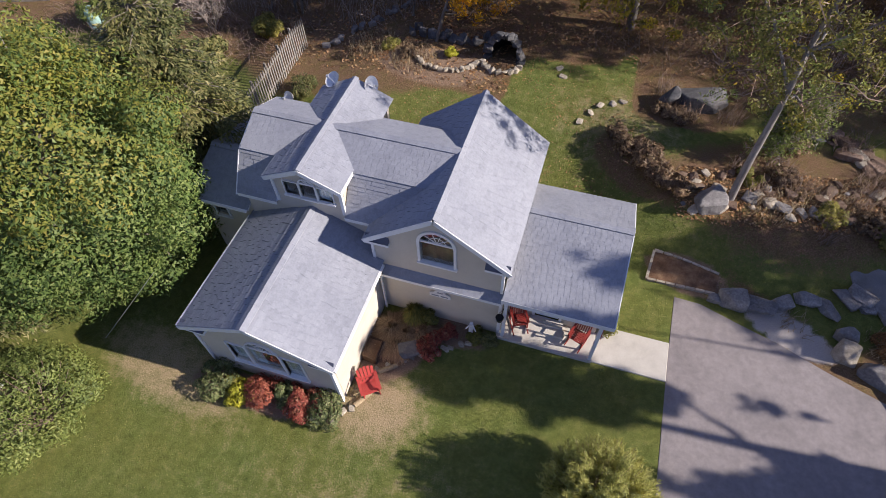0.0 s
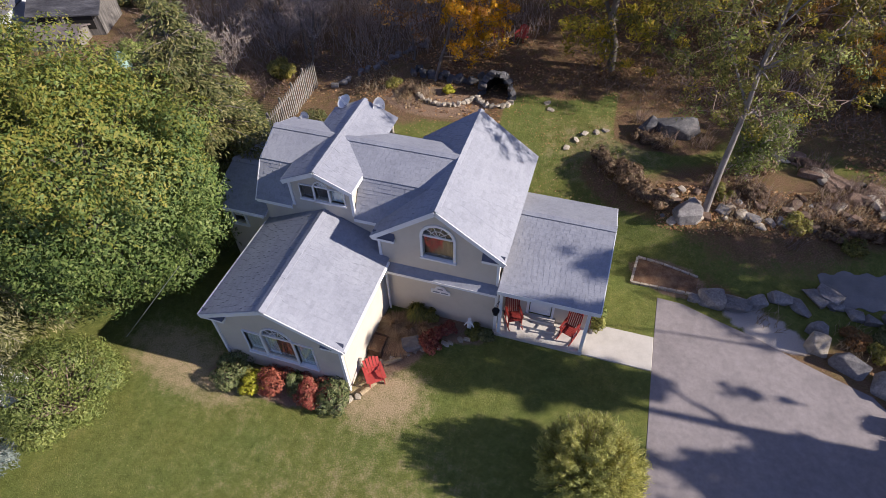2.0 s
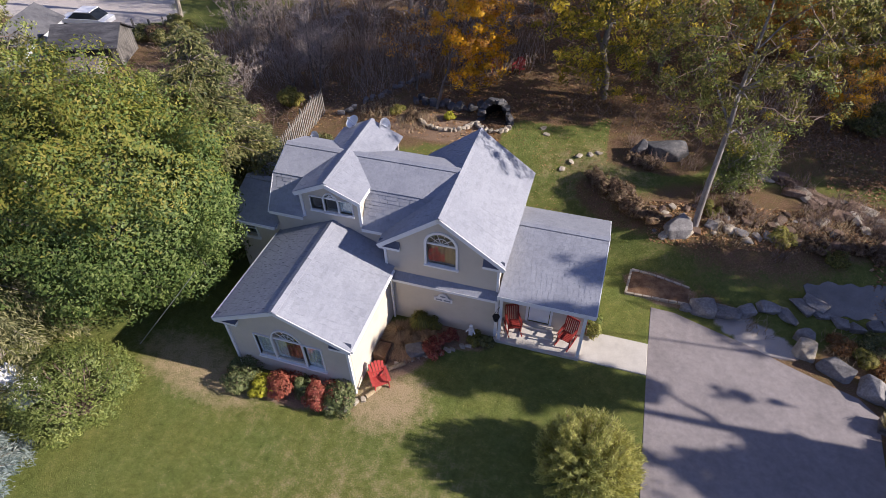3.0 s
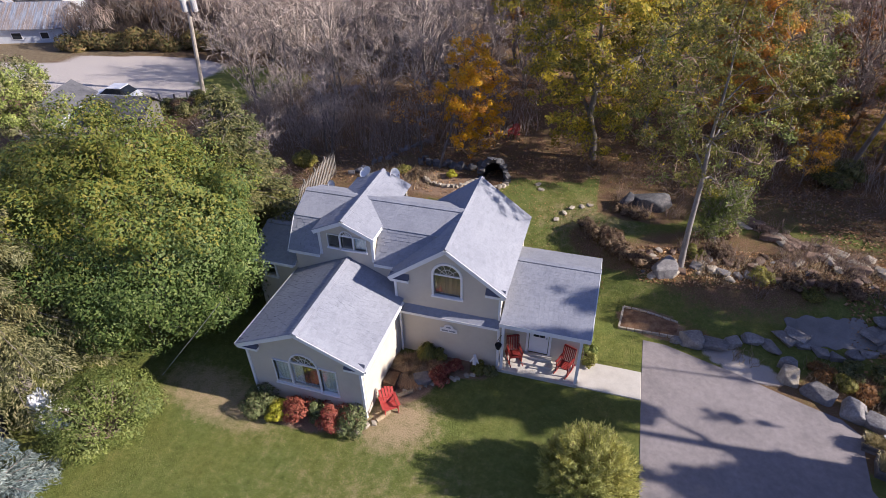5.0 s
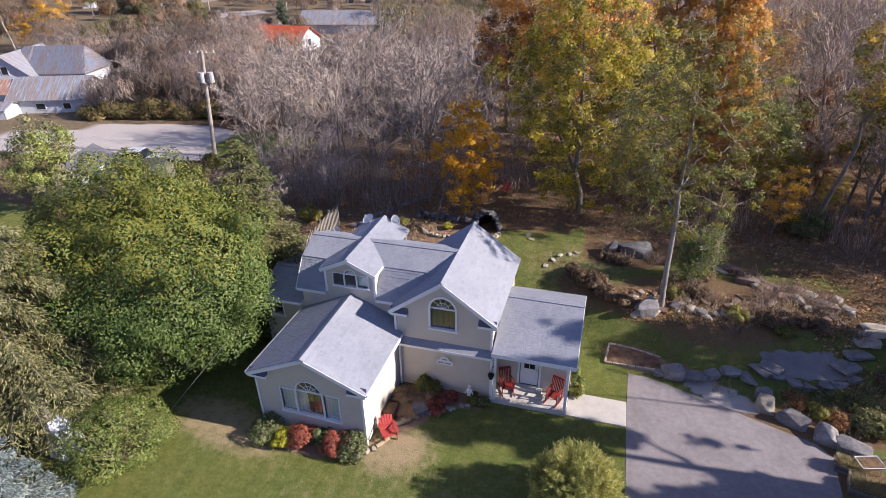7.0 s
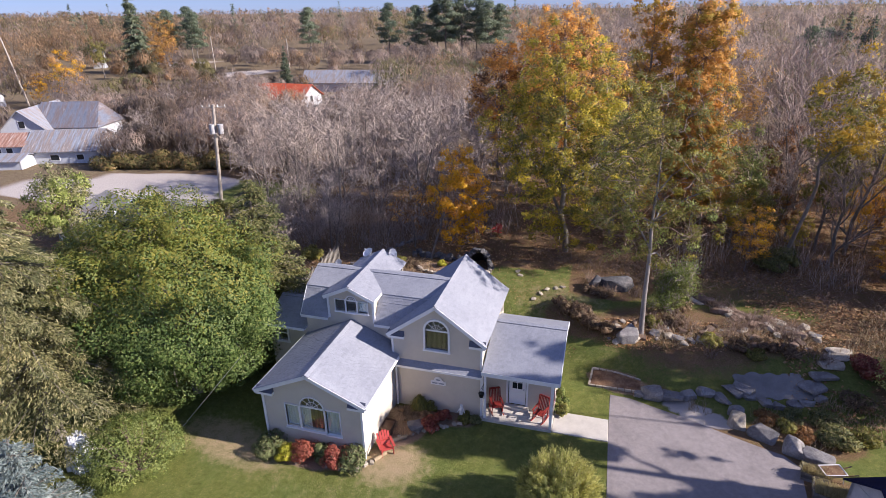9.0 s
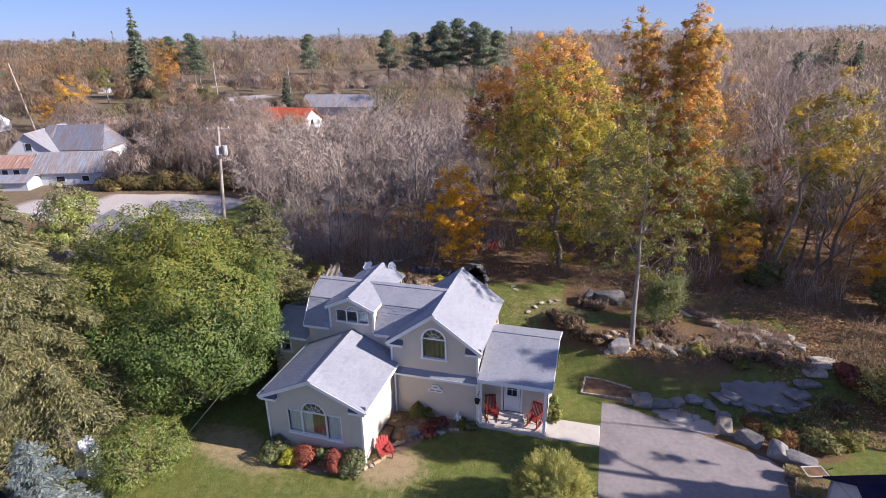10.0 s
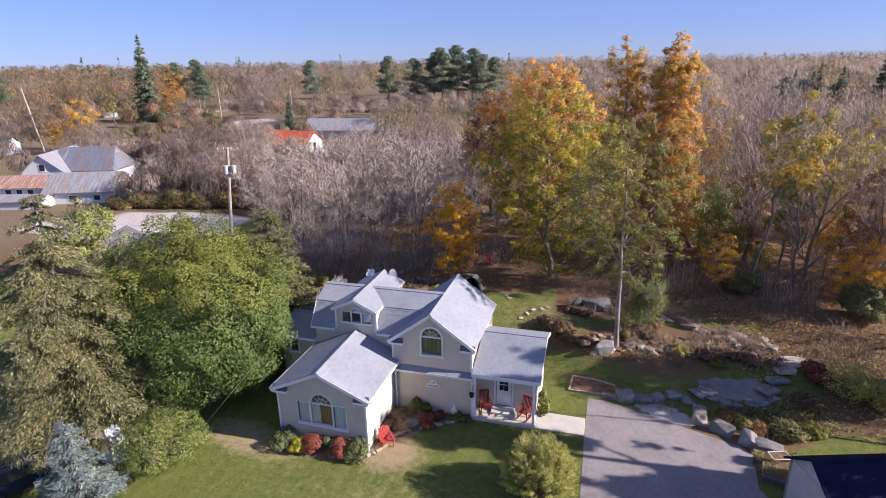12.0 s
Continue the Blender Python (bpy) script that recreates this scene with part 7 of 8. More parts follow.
# ---- bed along the house ----
for i, (x, y, rad, h, mat, what, lab) in enumerate(((-9.15, 5.3, 0.75, 0.78, L_SHRUB, "rhododendron", "dark green rounded shrub under the wing window"), (-8.2, 5.1, 0.55, 0.66, L_LIME, "lime_shrub", "small lime-yellow shrub under the wing window"),
                                                    (-7.35, 5.25, 0.66, 0.72, L_RED_ORANGE, "red_shrub", "red-leaved shrub under the wing window"), (-6.65, 5.42, 0.45, 0.7, L_SHRUB, "boxwood", "small green shrub between red ones"),
                                                    (-6.0, 5.35, 0.66, 0.78, L_RED, "red_shrub", "red-leaved shrub under the wing window"), (-5.1, 5.4, 0.7, 0.8, L_SHRUB, "rhododendron", "green shrub at the corner of the wing"),
                                                    (-8.65, 5.2, 0.4, 0.5, L_OLIVE, "low_shrub", "low olive shrub in the foundation bed"), (-2.45, 8.7, 0.52, 0.6, L_RED, "red_shrub", "spreading red shrub in the entry bed"),
                                                    (-2.8, 9.75, 0.4, 0.6, L_OLIVE, "low_shrub", "low green shrub against the house wall"),
                                                    (-0.9, 9.65, 0.35, 0.4, L_OLIVE, "low_shrub", "low dark shrub near the porch"), (-0.4, 9.6, 0.3, 0.35, L_CEDAR, "low_shrub", "low dark shrub near the porch"), (-1.9, 9.4, 0.35, 0.5, L_RED, "red_shrub", "straggling red shrub in the entry bed"), (3.62, 11.9, 0.4, 1.25, L_GREEN, "flowering_shrub", "tall leafy plant beside the porch"), (3.75, 11.3, 0.3, 0.8, L_WILLOW, "flowering_shrub", "pale leafy plant beside the porch"),
                                                    (-6.4, 24.5, 0.35, 0.45, L_LIME, "hosta", "yellowing hosta in the back bed"), (-8.6, 24.0, 0.5, 0.4, L_BROWN, "low_shrub", "low plants in the back bed"), (-9.8, 24.6, 0.5, 0.4, L_OLIVE, "low_shrub", "green plants in the back bed"),
                                                    (-13.2, 20.6, 0.7, 0.9, L_CEDAR, "shrub", "dark green shrub beside the fence"), 
                                                    (13.4, 13.5, 0.5, 0.35, L_RUST, "low_shrub", "rust-brown perennials behind the boulders"), (14.2, 13.0, 0.5, 0.4, L_OLIVE, "low_shrub", "faded perennials behind the boulders"), (14.9, 12.6, 0.5, 0.4, L_RUST, "low_shrub", "rust-brown perennials behind the boulders"),
                                                    (16.3, 12.6, 0.8, 0.6, L_CEDAR, "low_shrub", "dark green ground cover near the shed"), (20.3, 16.6, 1.5, 1.7, L_WILLOW, "shrub", "pale olive bush beyond the stone steps"), (21.9, 15.9, 1.2, 1.5, L_WILLOW, "shrub", "pale bush beyond the stone steps"),
                                                    (18.6, 17.2, 0.8, 1.1, L_RED, "red_shrub", "dull red bush beside the stone steps"), (17.0, 29.0, 1.3, 1.5, L_CEDAR, "juniper", "dark green juniper in the woods"), (24.0, 26.0, 1.6, 2.2, L_CEDAR, "juniper", "dark green juniper in the woods"))):
    n = int(800 + (3200 if mat is not L_WILLOW else 900) * rad * h)
    shrub(what, lab, (x, y, gz(x, y)), rad, h, mat, 500 + i, n, (0.04, 0.085) if rad < 0.8 else (0.06, 0.12), 16 if rad < 0.7 else 24)
rock("boulder", "grey boulder in the entry bed", -3.1, 8.3, (0.95, 0.75, 0.75), ROCK_MID, 440, 30, 0, "", 0.3)
for i in range(15):
    f = i / 14
    rock("edging_stone", "pale stone edging the entry bed", -3.95 + 3.6 * f + rr.uniform(-0.06, 0.06), 7.35 + 2.35 * f ** 0.8 + rr.uniform(-0.06, 0.06), (rr.uniform(0.24, 0.42), 0.2, 0.18), ROCK_WARM, 450 + i, rr.uniform(0, 180), 0, "edging of the entry bed", 0.25)
for i, (x, y) in enumerate(((-4.55, 5.55), (-4.3, 5.75), (-4.75, 5.2), (-6.3, 5.0), (-7.6, 4.95), (-5.5, 5.05), (-8.3, 4.95))):
    rock("edging_stone", "pale stone edging the foundation bed", x, y, (0.32, 0.26, 0.22), ROCK_WARM, 470 + i, rr.uniform(0, 180), 0, "edging of the foundation bed", 0.25)
for i, (x, y, z1, turn) in enumerate(((-4.05, 6.15, 0.1, 60), (-3.6, 7.5, 0.1, 38))):
    g = Geo()
    c, s = math.cos(radians(turn)) * 0.35, math.sin(radians(turn)) * 0.35
    g.tube((x - c, y - s, 0.09), (x + c, y + s, 0.09), 0.09, 0.085, 9)
    solo("log", g, STRAW, "short cut log lying on bare soil", "log", "logs")

for i, (x, y, rad, h) in enumerate(((2.7, 21.0, 0.55, 0.5), (3.1, 20.5, 0.7, 0.6), (3.6, 20.0, 0.7, 0.65), (4.1, 19.5, 0.75, 0.65), (4.6, 19.0, 0.7, 0.65), (5.1, 18.5, 0.65, 0.6), (5.6, 18.2, 0.5, 0.5), (5.3, 22.7, 0.6, 0.4), (4.4, 23.0, 0.5, 0.35))):
    shrub("brown_shrub", "low dry brown shrub on the lawn's bank", (x, y, gz(x, y)), rad, h, L_BROWN, 640 + i, 1500, (0.05, 0.1), 14, "brown shrubs of the bank")
for i, (x, y, rad, h, m) in enumerate(((8.3, 19.6, 0.5, 0.4, L_OLIVE), (9.6, 20.0, 0.6, 0.45, L_BROWN), (11.4, 18.3, 0.6, 0.4, L_OLIVE), (12.8, 18.2, 0.6, 0.5, L_BROWN), (14.2, 18.6, 0.6, 0.4, L_BROWN), (13.4, 17.6, 0.6, 0.4, L_OLIVE), (15.2, 18.2, 0.6, 0.5, L_BROWN), (10.0, 22.0, 0.7, 0.5, L_BROWN), (16.0, 13.9, 0.7, 0.5, L_CEDAR), (14.6, 13.9, 0.6, 0.4, L_CEDAR), (17.4, 12.9, 0.7, 0.5, L_OLIVE), (17.9, 15.4, 0.8, 0.6, L_BROWN))):
    shrub("bank_shrub", "low straggling shrub among the bank's stones", (x, y, gz(x, y)), rad, h, m, 660 + i, 1200, (0.05, 0.1), 12, "low shrubs of the bank")

def fountain_grass(name, label, x, y, rad, h, n, mat, seed):
    """Arching blades out of one tuft."""
    r = np.random.default_rng(seed)
    an, q = r.uniform(0, 6.28, n), np.sqrt(r.random(n))
    out = np.stack([np.cos(an), np.sin(an), np.zeros(n)], 1)
    side = np.stack([-np.sin(an), np.cos(an), np.zeros(n)], 1) * 0.011
    foot = np.array([x, y, gz(x, y)]) + out * (0.16 * q[:, None])
    up = np.array([[0, 0, 1.0]]) * h * r.uniform(0.7, 1.0, (n, 1)) * (1.05 - 0.45 * q[:, None])
    mid = foot + out * (0.45 * rad * q[:, None]) + up
    tip = foot + out * (rad * q[:, None]) + up * r.uniform(0.35, 0.9, (n, 1)) + r.normal(size=(n, 3)) * 0.03
    quads = np.concatenate([np.stack([foot - side, foot + side, mid + side, mid - side], 1), np.stack([mid - side, mid + side, tip + side * 0.4, tip - side * 0.4], 1)])
    o = np.array([x, y, gz(x, y)])
    t = thing(name, o, label, "grass")
    add_child("blades", quads_mesh("blades", quads - o, mat), t)


for i, (x, y, rad, h, n) in enumerate(((-4.0, 9.0, 0.7, 0.5, 1500), (-3.6, 8.45, 0.65, 0.42, 1300), (-3.35, 8.95, 0.6, 0.5, 1300), (-4.1, 8.3, 0.5, 0.35, 800))):
    fountain_grass("fountain_grass", "dry brown tuft of ornamental grass in the entry bed", x, y, rad, h, n, L_DRY, 34 + i)
fountain_grass("fountain_grass", "upright yellow-green ornamental grass against the house wall", -3.3, 9.72, 0.4, 1.15, 700, L_OLIVE, 32)
fountain_grass("fountain_grass", "low dry grass tuft beside the boulder", -2.9, 9.2, 0.5, 0.5, 800, L_DRY, 33)

# brush: dry stalks along the bank and beds
def brush(name, label, spots, n, h, mat, seed, lean=0.35):
    r = np.random.default_rng(seed)
    segs = []
    for x, y, rad in spots:
        k = int(n * rad * rad)
        an, q = r.uniform(0, 6.28, k), rad * np.sqrt(r.random(k))
        px, py = x + q * np.cos(an), y + q * np.sin(an)
        pz = ground_z(px, py)
        hh = r.uniform(0.4, 1.0, k) * h
        ex, ey = px + r.normal(size=k) * lean * hh, py + r.normal(size=k) * lean * hh
        a = np.stack([px, py, pz - 0.03, (px + ex) / 2 + r.normal(size=k) * 0.04, (py + ey) / 2, pz + hh * 0.6, np.full(k, 0.012), np.full(k, 0.009)], 1)
        b = np.stack([a[:, 3], a[:, 4], a[:, 5], ex, ey, pz + hh, np.full(k, 0.009), np.full(k, 0.004)], 1)
        segs += [a, b]
    tagged(new(name, tubes_mesh(name, np.concatenate(segs), mat, 3)), label, "brush", kind="stuff")


brush("brush", "brown leafless brush along the bank", [(3.1, 20.4, 0.5), (3.9, 19.6, 0.5), (4.6, 18.9, 0.5), (8.8, 18.9, 0.5), (10.2, 19.6, 0.7), (12.6, 19.2, 0.5), (13.4, 20.6, 0.8), (15.8, 20.2, 0.7), (5.4, 23.3, 0.9), (7.4, 23.4, 0.6), (4.6, 24.6, 0.6), (9.5, 20.6, 0.6), (16.8, 18.0, 0.6), (11.2, 17.4, 0.4), (12.6, 22.6, 0.8), (14.6, 21.4, 0.8), (16.2, 20.8, 0.6), (8.0, 20.2, 0.5)], 240, 0.75, TWIG_WARM, 601)
brush("dry_stalks", "pale dry stalks among the stones", [(9.2, 18.4, 1.0), (11.0, 19.0, 1.2), (13.0, 19.6, 1.2), (15.0, 20.2, 1.3), (16.6, 19.8, 1.0), (13.6, 13.4, 0.9), (15.2, 12.6, 0.9), (10.4, 13.6, 0.6), (17.5, 14.5, 1.4), (19.5, 19.0, 1.6), (-8.2, 23.8, 1.2), (-11.0, 24.6, 1.4), (21.5, 21.0, 2.0), (-3.0, 8.9, 0.7)], 130, 0.5, STRAW, 602)
brush("thicket", "grey leafless thicket of thin stems behind the house", [(-16, 30, 3.0), (-12, 29, 3.0), (-8, 31, 3.0), (-4.5, 33.5, 2.5), (-13, 34, 3.5), (-18, 34, 3.5), (-9, 36, 3.5), (-22, 32, 3.5), (-26, 29, 3.0), (-20, 28, 2.5), (12, 30, 2.0), (17, 31, 2.5), (20, 28, 2.0)], 22, 2.8, TWIG, 604, 0.3)
brush("woodland_brush", "tangled undergrowth of the woods", [(-12, 28, 2.5), (-8, 29.5, 2.0), (-16, 27, 2.0), (-20, 27, 3.0), (-26, 26, 3.5), (-21, 21, 3.0), (-25, 21, 3.0), (-29, 24, 3.0), (-18, 24, 2.5), (-23, 29.5, 3.0), (-19, 32, 3.0), (-12, 33, 2.5), (-5, 35, 2.0), (4.5, 27.5, 2.0), (8.5, 26.5, 2.0), (12, 26.8, 2.2), (15.5, 25.5, 2.0), (1.5, 28, 1.6), (18.5, 24.0, 1.8), (2, 29, 1.2), (6, 28, 2.0), (10, 28, 2.0), (14, 29, 2.5), (19, 27, 2.5), (23, 24, 2.0), (8, 33, 2.5), (15, 34, 3.0), (22, 31, 3.0), (-30, 31, 3.0)], 26, 0.9, TWIG_WARM, 603, 0.9)


# ---- fence ----
fence = thing("fence", (-15.05, 20.2, 0.2), "weathered grey picket fence behind the house", "fence")
fa, fb = Vector((-14.75, 16.0, 0)), Vector((-14.62, 24.0, 0))
picket = None
steps = 42
for i in range(steps):
    p = fa.lerp(fb, i / (steps - 1))
    if i % 7 == 0:
        g = Geo()
        g.box(p.x - 0.12, p.x - 0.02, p.y - 0.05, p.y + 0.05, gz(p.x, p.y) - 0.2, gz(p.x, p.y) + 1.95)
        part("post", g, WOOD_OLD, fence)
    if picket is None:
        g = Geo()
        g.box(0.0, 0.025, -0.042, 0.042, 0.08, 1.75)
        g.solid([(0.0, -0.042, 1.75), (0.025, -0.042, 1.75), (0.025, 0.042, 1.75), (0.0, 0.042, 1.75)], [(0.0, -0.006, 1.84), (0.025, -0.006, 1.84), (0.025, 0.006, 1.84), (0.0, 0.006, 1.84)])
        picket = mesh_of("picket", g.v, g.f, WOOD_OLD)
    ob = new("picket", picket)
    ob.parent = fence
    ob.location = Vector((p.x, p.y, gz(p.x, p.y) + 0.06 * rr.random())) - Vector(fence.location)
for z in (0.45, 1.5):
    for i in range(6):
        p, q = fa.lerp(fb, i / 6), fa.lerp(fb, (i + 1) / 6)
        g = Geo()
        g.beam((p.x - 0.03, p.y, gz(p.x, p.y) + z), (q.x - 0.03, q.y, gz(q.x, q.y) + z), 0.04, 0.09)
        part("rail", g, WOOD_OLD, fence)


# ---- seats ----
def local_part(name, g, mat, parent, label=""):
    ob = new(name, mesh_of(name, g.v, g.f, mat))
    ob.parent = parent
    return tagged(ob, label)


def adirondack(label, group=""):
    """A slatted garden chair, facing -y."""
    t = thing("adirondack_chair", (0, 0, 0), label, "chair", group)
    for i in range(5):
        x = -0.26 + 0.13 * i
        g = Geo()
        top = 0.98 - 0.05 * abs(i - 2) ** 1.5
        g.beam((x, 0.2, 0.28), (x * 1.12, 0.55, top), 0.115, 0.022, (0, -1, 0.5))
        local_part("back_slat", g, RED_PAINT, t)
    for i in range(6):
        y = -0.33 + 0.1 * i
        g = Geo()
        g.beam((-0.29, y, 0.37 - 0.017 * i), (0.29, y, 0.37 - 0.017 * i), 0.09, 0.022)
        local_part("seat_slat", g, RED_PAINT, t)
    for s in (-1, 1):
        g = Geo()
        g.beam((s * 0.36, -0.42, 0.55), (s * 0.36, 0.42, 0.55), 0.13, 0.025)
        local_part("arm", g, RED_PAINT, t)
        g = Geo()
        g.beam((s * 0.32, -0.35, 0.0), (s * 0.32, -0.35, 0.54), 0.03, 0.1, (0, 1, 0))
        local_part("leg", g, RED_PAINT, t)
        g = Geo()
        g.beam((s * 0.29, -0.38, 0.35), (s * 0.29, 0.62, 0.03), 0.03, 0.11)
        local_part("leg", g, RED_PAINT, t)
    g = Geo()
    g.beam((-0.36, 0.3, 0.5), (0.36, 0.3, 0.5), 0.05, 0.06)
    local_part("back_rail", g, RED_PAINT, t)
    return t


def rocker(label, group):
    """A tall porch rocking chair, facing -y."""
    t = thing("rocking_chair", (0, 0, 0), label, "chair", group)
    for i in range(6):
        x = -0.2 + 0.08 * i
        g = Geo()
        g.beam((x, 0.25, 0.45), (x, 0.42, 1.12), 0.045, 0.018, (0, -1, 0.2))
        local_part("back_slat", g, RED_SHADED, t)
    g = Geo()
    g.beam((-0.27, 0.43, 1.13), (0.27, 0.43, 1.13), 0.03, 0.09)
    local_part("top_rail", g, RED_SHADED, t)
    for i in range(6):
        g = Geo()
        y = -0.22 + 0.085 * i
        g.beam((-0.26, y, 0.43), (0.26, y, 0.43), 0.07, 0.022)
        local_part("seat_slat", g, RED_SHADED, t)
    for s in (-1, 1):
        g = Geo()
        g.beam((s * 0.27, 0.24, 0.06), (s * 0.27, 0.43, 1.15), 0.04, 0.05, (0, 1, 0))
        local_part("back_post", g, RED_SHADED, t)
        g = Geo()
        g.beam((s * 0.27, -0.22, 0.06), (s * 0.27, -0.22, 0.66), 0.04, 0.05, (0, 1, 0))
        local_part("leg", g, RED_SHADED, t)
        g = Geo()
        g.beam((s * 0.27, -0.3, 0.67), (s * 0.27, 0.33, 0.67), 0.08, 0.025)
        local_part("arm", g, RED_SHADED, t)
        g = Geo()
        for i in range(8):
            y0, y1 = -0.45 + 0.125 * i, -0.45 + 0.125 * (i + 1)
            g.beam((s * 0.27, y0, 0.03 + 0.28 * (y0 - 0.02) ** 2), (s * 0.27, y1, 0.03 + 0.28 * (y1 - 0.02) ** 2), 0.035, 0.045)
        local_part("runner", g, RED_SHADED, t)
    return t


ch = adirondack("red painted garden chair on bare ground beside the wing", "red garden chairs")
ch.matrix_basis = pose(-3.95, 6.62, 0.02, 0, 0, 38) @ Matrix.Scale(0.88, 4)
copy_thing(ch, pose(-5.2, 31.6, gz(-5.2, 31.6), 0, 0, 20))["label"] = "red painted garden chair in the woods clearing"
copy_thing(ch, pose(-3.7, 31.9, gz(-3.7, 31.9), 0, 0, -15))["label"] = "red painted garden chair in the woods clearing"
rk = rocker("red porch rocking chair with a slatted back", "porch rocking chairs")
rk.matrix_basis = pose(0.5, 10.55, 0.15, 0, 0, 25)
copy_thing(rk, pose(2.7, 10.5, 0.15, 0, 0, -20))

# porch small things
pot = thing("hanging_planter", (-0.12, 9.82, 1.5), "black hanging flower pot on the porch post", "planter")
g = Geo()
g.tube((-0.12, 9.78, 1.5), (-0.12, 9.78, 1.72), 0.1, 0.15, 12)
part("pot", g, BLACK, pot)
g = Geo()
g.beam((-0.12, 9.78, 1.72), (-0.02, 9.9, 2.2), 0.012, 0.012)
g.beam((-0.25, 9.78, 1.72), (-0.02, 9.9, 2.2), 0.012, 0.012)
part("wire", g, BLACK, pot)
RED_CLOTH = surface("red_cloth", [(0.42, 0.03, 0.04), (0.5, 0.05, 0.06)], 4.0, 30.0, 0.9, 0.003, 0.2)
flag = thing("flag", (3.34, 10.3, 1.5), "small red and white striped flag on the porch post", "flag")
for i in range(5):
    g = Geo()
    g.beam((3.35, 10.05 + 0.06 * i, 2.25), (3.37 + 0.02 * (i % 2), 10.05 + 0.06 * i, 1.55), 0.008, 0.058, (0, 1, 0))
    part("stripe", g, RED_CLOTH if i % 2 == 0 else TRIM, flag)
sign = thing("house_sign", (-2.39, 10.03, 1.6), "white wall plaque with an arched top and grey bars", "sign")
g = Geo()
arch = [(-2.78, 1.6), (-2.0, 1.6), (-2.0, 1.82), (-2.14, 1.84)] + [(-2.39 + 0.22 * math.cos(math.pi * i / 8), 1.86 + 0.2 * math.sin(math.pi * i / 8)) for i in range(9)] + [(-2.64, 1.84), (-2.78, 1.82)]
g.solid([(x, 10.06, z) for x, z in reversed(arch)], [(x, 10.02, z) for x, z in reversed(arch)])
part("board", g, TRIM, sign)
for x0, x1, z in ((-2.7, -2.42, 1.7), (-2.36, -2.08, 1.7), (-2.5, -2.28, 1.9)):
    g = Geo()
    g.box(x0, x1, 10.012, 10.018, z - 0.035, z + 0.035)
    part("bar", g, SOFFIT, sign, "dark bar of lettering")
# garden figure: one plain mesh
g = Geo()
for a, b, r0, r1 in (((-1.2, 9.75, 0.0), (-1.17, 9.75, 0.32), 0.035, 0.045), ((-1.02, 9.72, 0.0), (-1.1, 9.75, 0.32), 0.035, 0.045), ((-1.13, 9.75, 0.3), (-1.12, 9.75, 0.62), 0.09, 0.1), ((-1.2, 9.75, 0.6), (-1.32, 9.7, 0.4), 0.03, 0.025), ((-1.04, 9.75, 0.6), (-0.93, 9.68, 0.42), 0.03, 0.025), ((-1.12, 9.75, 0.62), (-1.12, 9.75, 0.82), 0.06, 0.07)):
    g.tube(a, b, r0, r1, 10)
solo("garden_statue", g, TRIM, "small pale garden statue in the entry bed", "statue")
# Filled plank box standing in for a dark brown chair-like object.
box = thing("planter_box", (-4.35, 8.0, 0.0), "brown plank box standing in for a dark object at the wing wall", "planter")
for a, b, w, h in (((-4.62, 7.6, 0.2), (-4.1, 7.55, 0.2), 0.03, 0.4), ((-4.62, 8.4, 0.2), (-4.1, 8.35, 0.2), 0.03, 0.4), ((-4.1, 7.55, 0.2), (-4.1, 8.35, 0.2), 0.03, 0.4), ((-4.62, 7.6, 0.2), (-4.62, 8.4, 0.2), 0.03, 0.4)):
    g = Geo()
    g.beam(a, b, w, h)
    part("side_board", g, WOOD_BROWN, box)
g = Geo()
g.box(-4.6, -4.12, 7.6, 8.35, 0.0, 0.3)
part("soil", g, MULCH, box)


def dish(loc, face, label, rad=0.26):
    t = thing("satellite_dish", loc, label, "satellite dish", "satellite dishes")
    d = Vector(face).normalized()
    u = d.orthogonal().normalized()
    w = d.cross(u)
    c = Vector(loc) + Vector((0, 0, 0.35))
    g = Geo()
    rings = [[c + (u * math.cos(2 * math.pi * i / 16) + w * math.sin(2 * math.pi * i / 16)) * rad * f + d * (0.16 * f * f) for i in range(16)] for f in (0.08, 0.5, 0.8, 1.0)]
    g.face(*rings[0])
    for a, b in zip(rings, rings[1:]):
        for i in range(16):
            j = (i + 1) % 16
            g.face(a[i], a[j], b[j], b[i])
            g.face(*[p - d * 0.015 for p in (b[i], b[j], a[j], a[i])])
    part("reflector", g, TRIM, t)
    g = Geo()
    g.tube(Vector(loc) - Vector((0, 0, 0.15)), c - d * 0.02, 0.025, 0.025, 8)
    part("mast", g, STEEL, t)
    g = Geo()
    g.tube(c - w * rad * 0.9, c + d * 0.42, 0.012, 0.012, 6)
    g.box(c.x + d.x * 0.42 - 0.04, c.x + d.x * 0.42 + 0.04, c.y + d.y * 0.42 - 0.04, c.y + d.y * 0.42 + 0.04, c.z + d.z * 0.42 - 0.04, c.z + d.z * 0.42 + 0.04)
    part("feed_arm", g, STEEL, t)


dish((-6.75, 15.45, 5.62), (0.92, -0.3, 0.35), "white satellite dish on the rear gable roof", 0.34)
dish((-8.1, 15.4, 5.55), (-0.35, -0.45, 0.8), "white satellite dish tilted skyward beside the rear gable", 0.32)
dish((-9.6, 14.6, 5.15), (-0.2, -0.9, 0.4), "white satellite dish on the rear roof slope", 0.22)


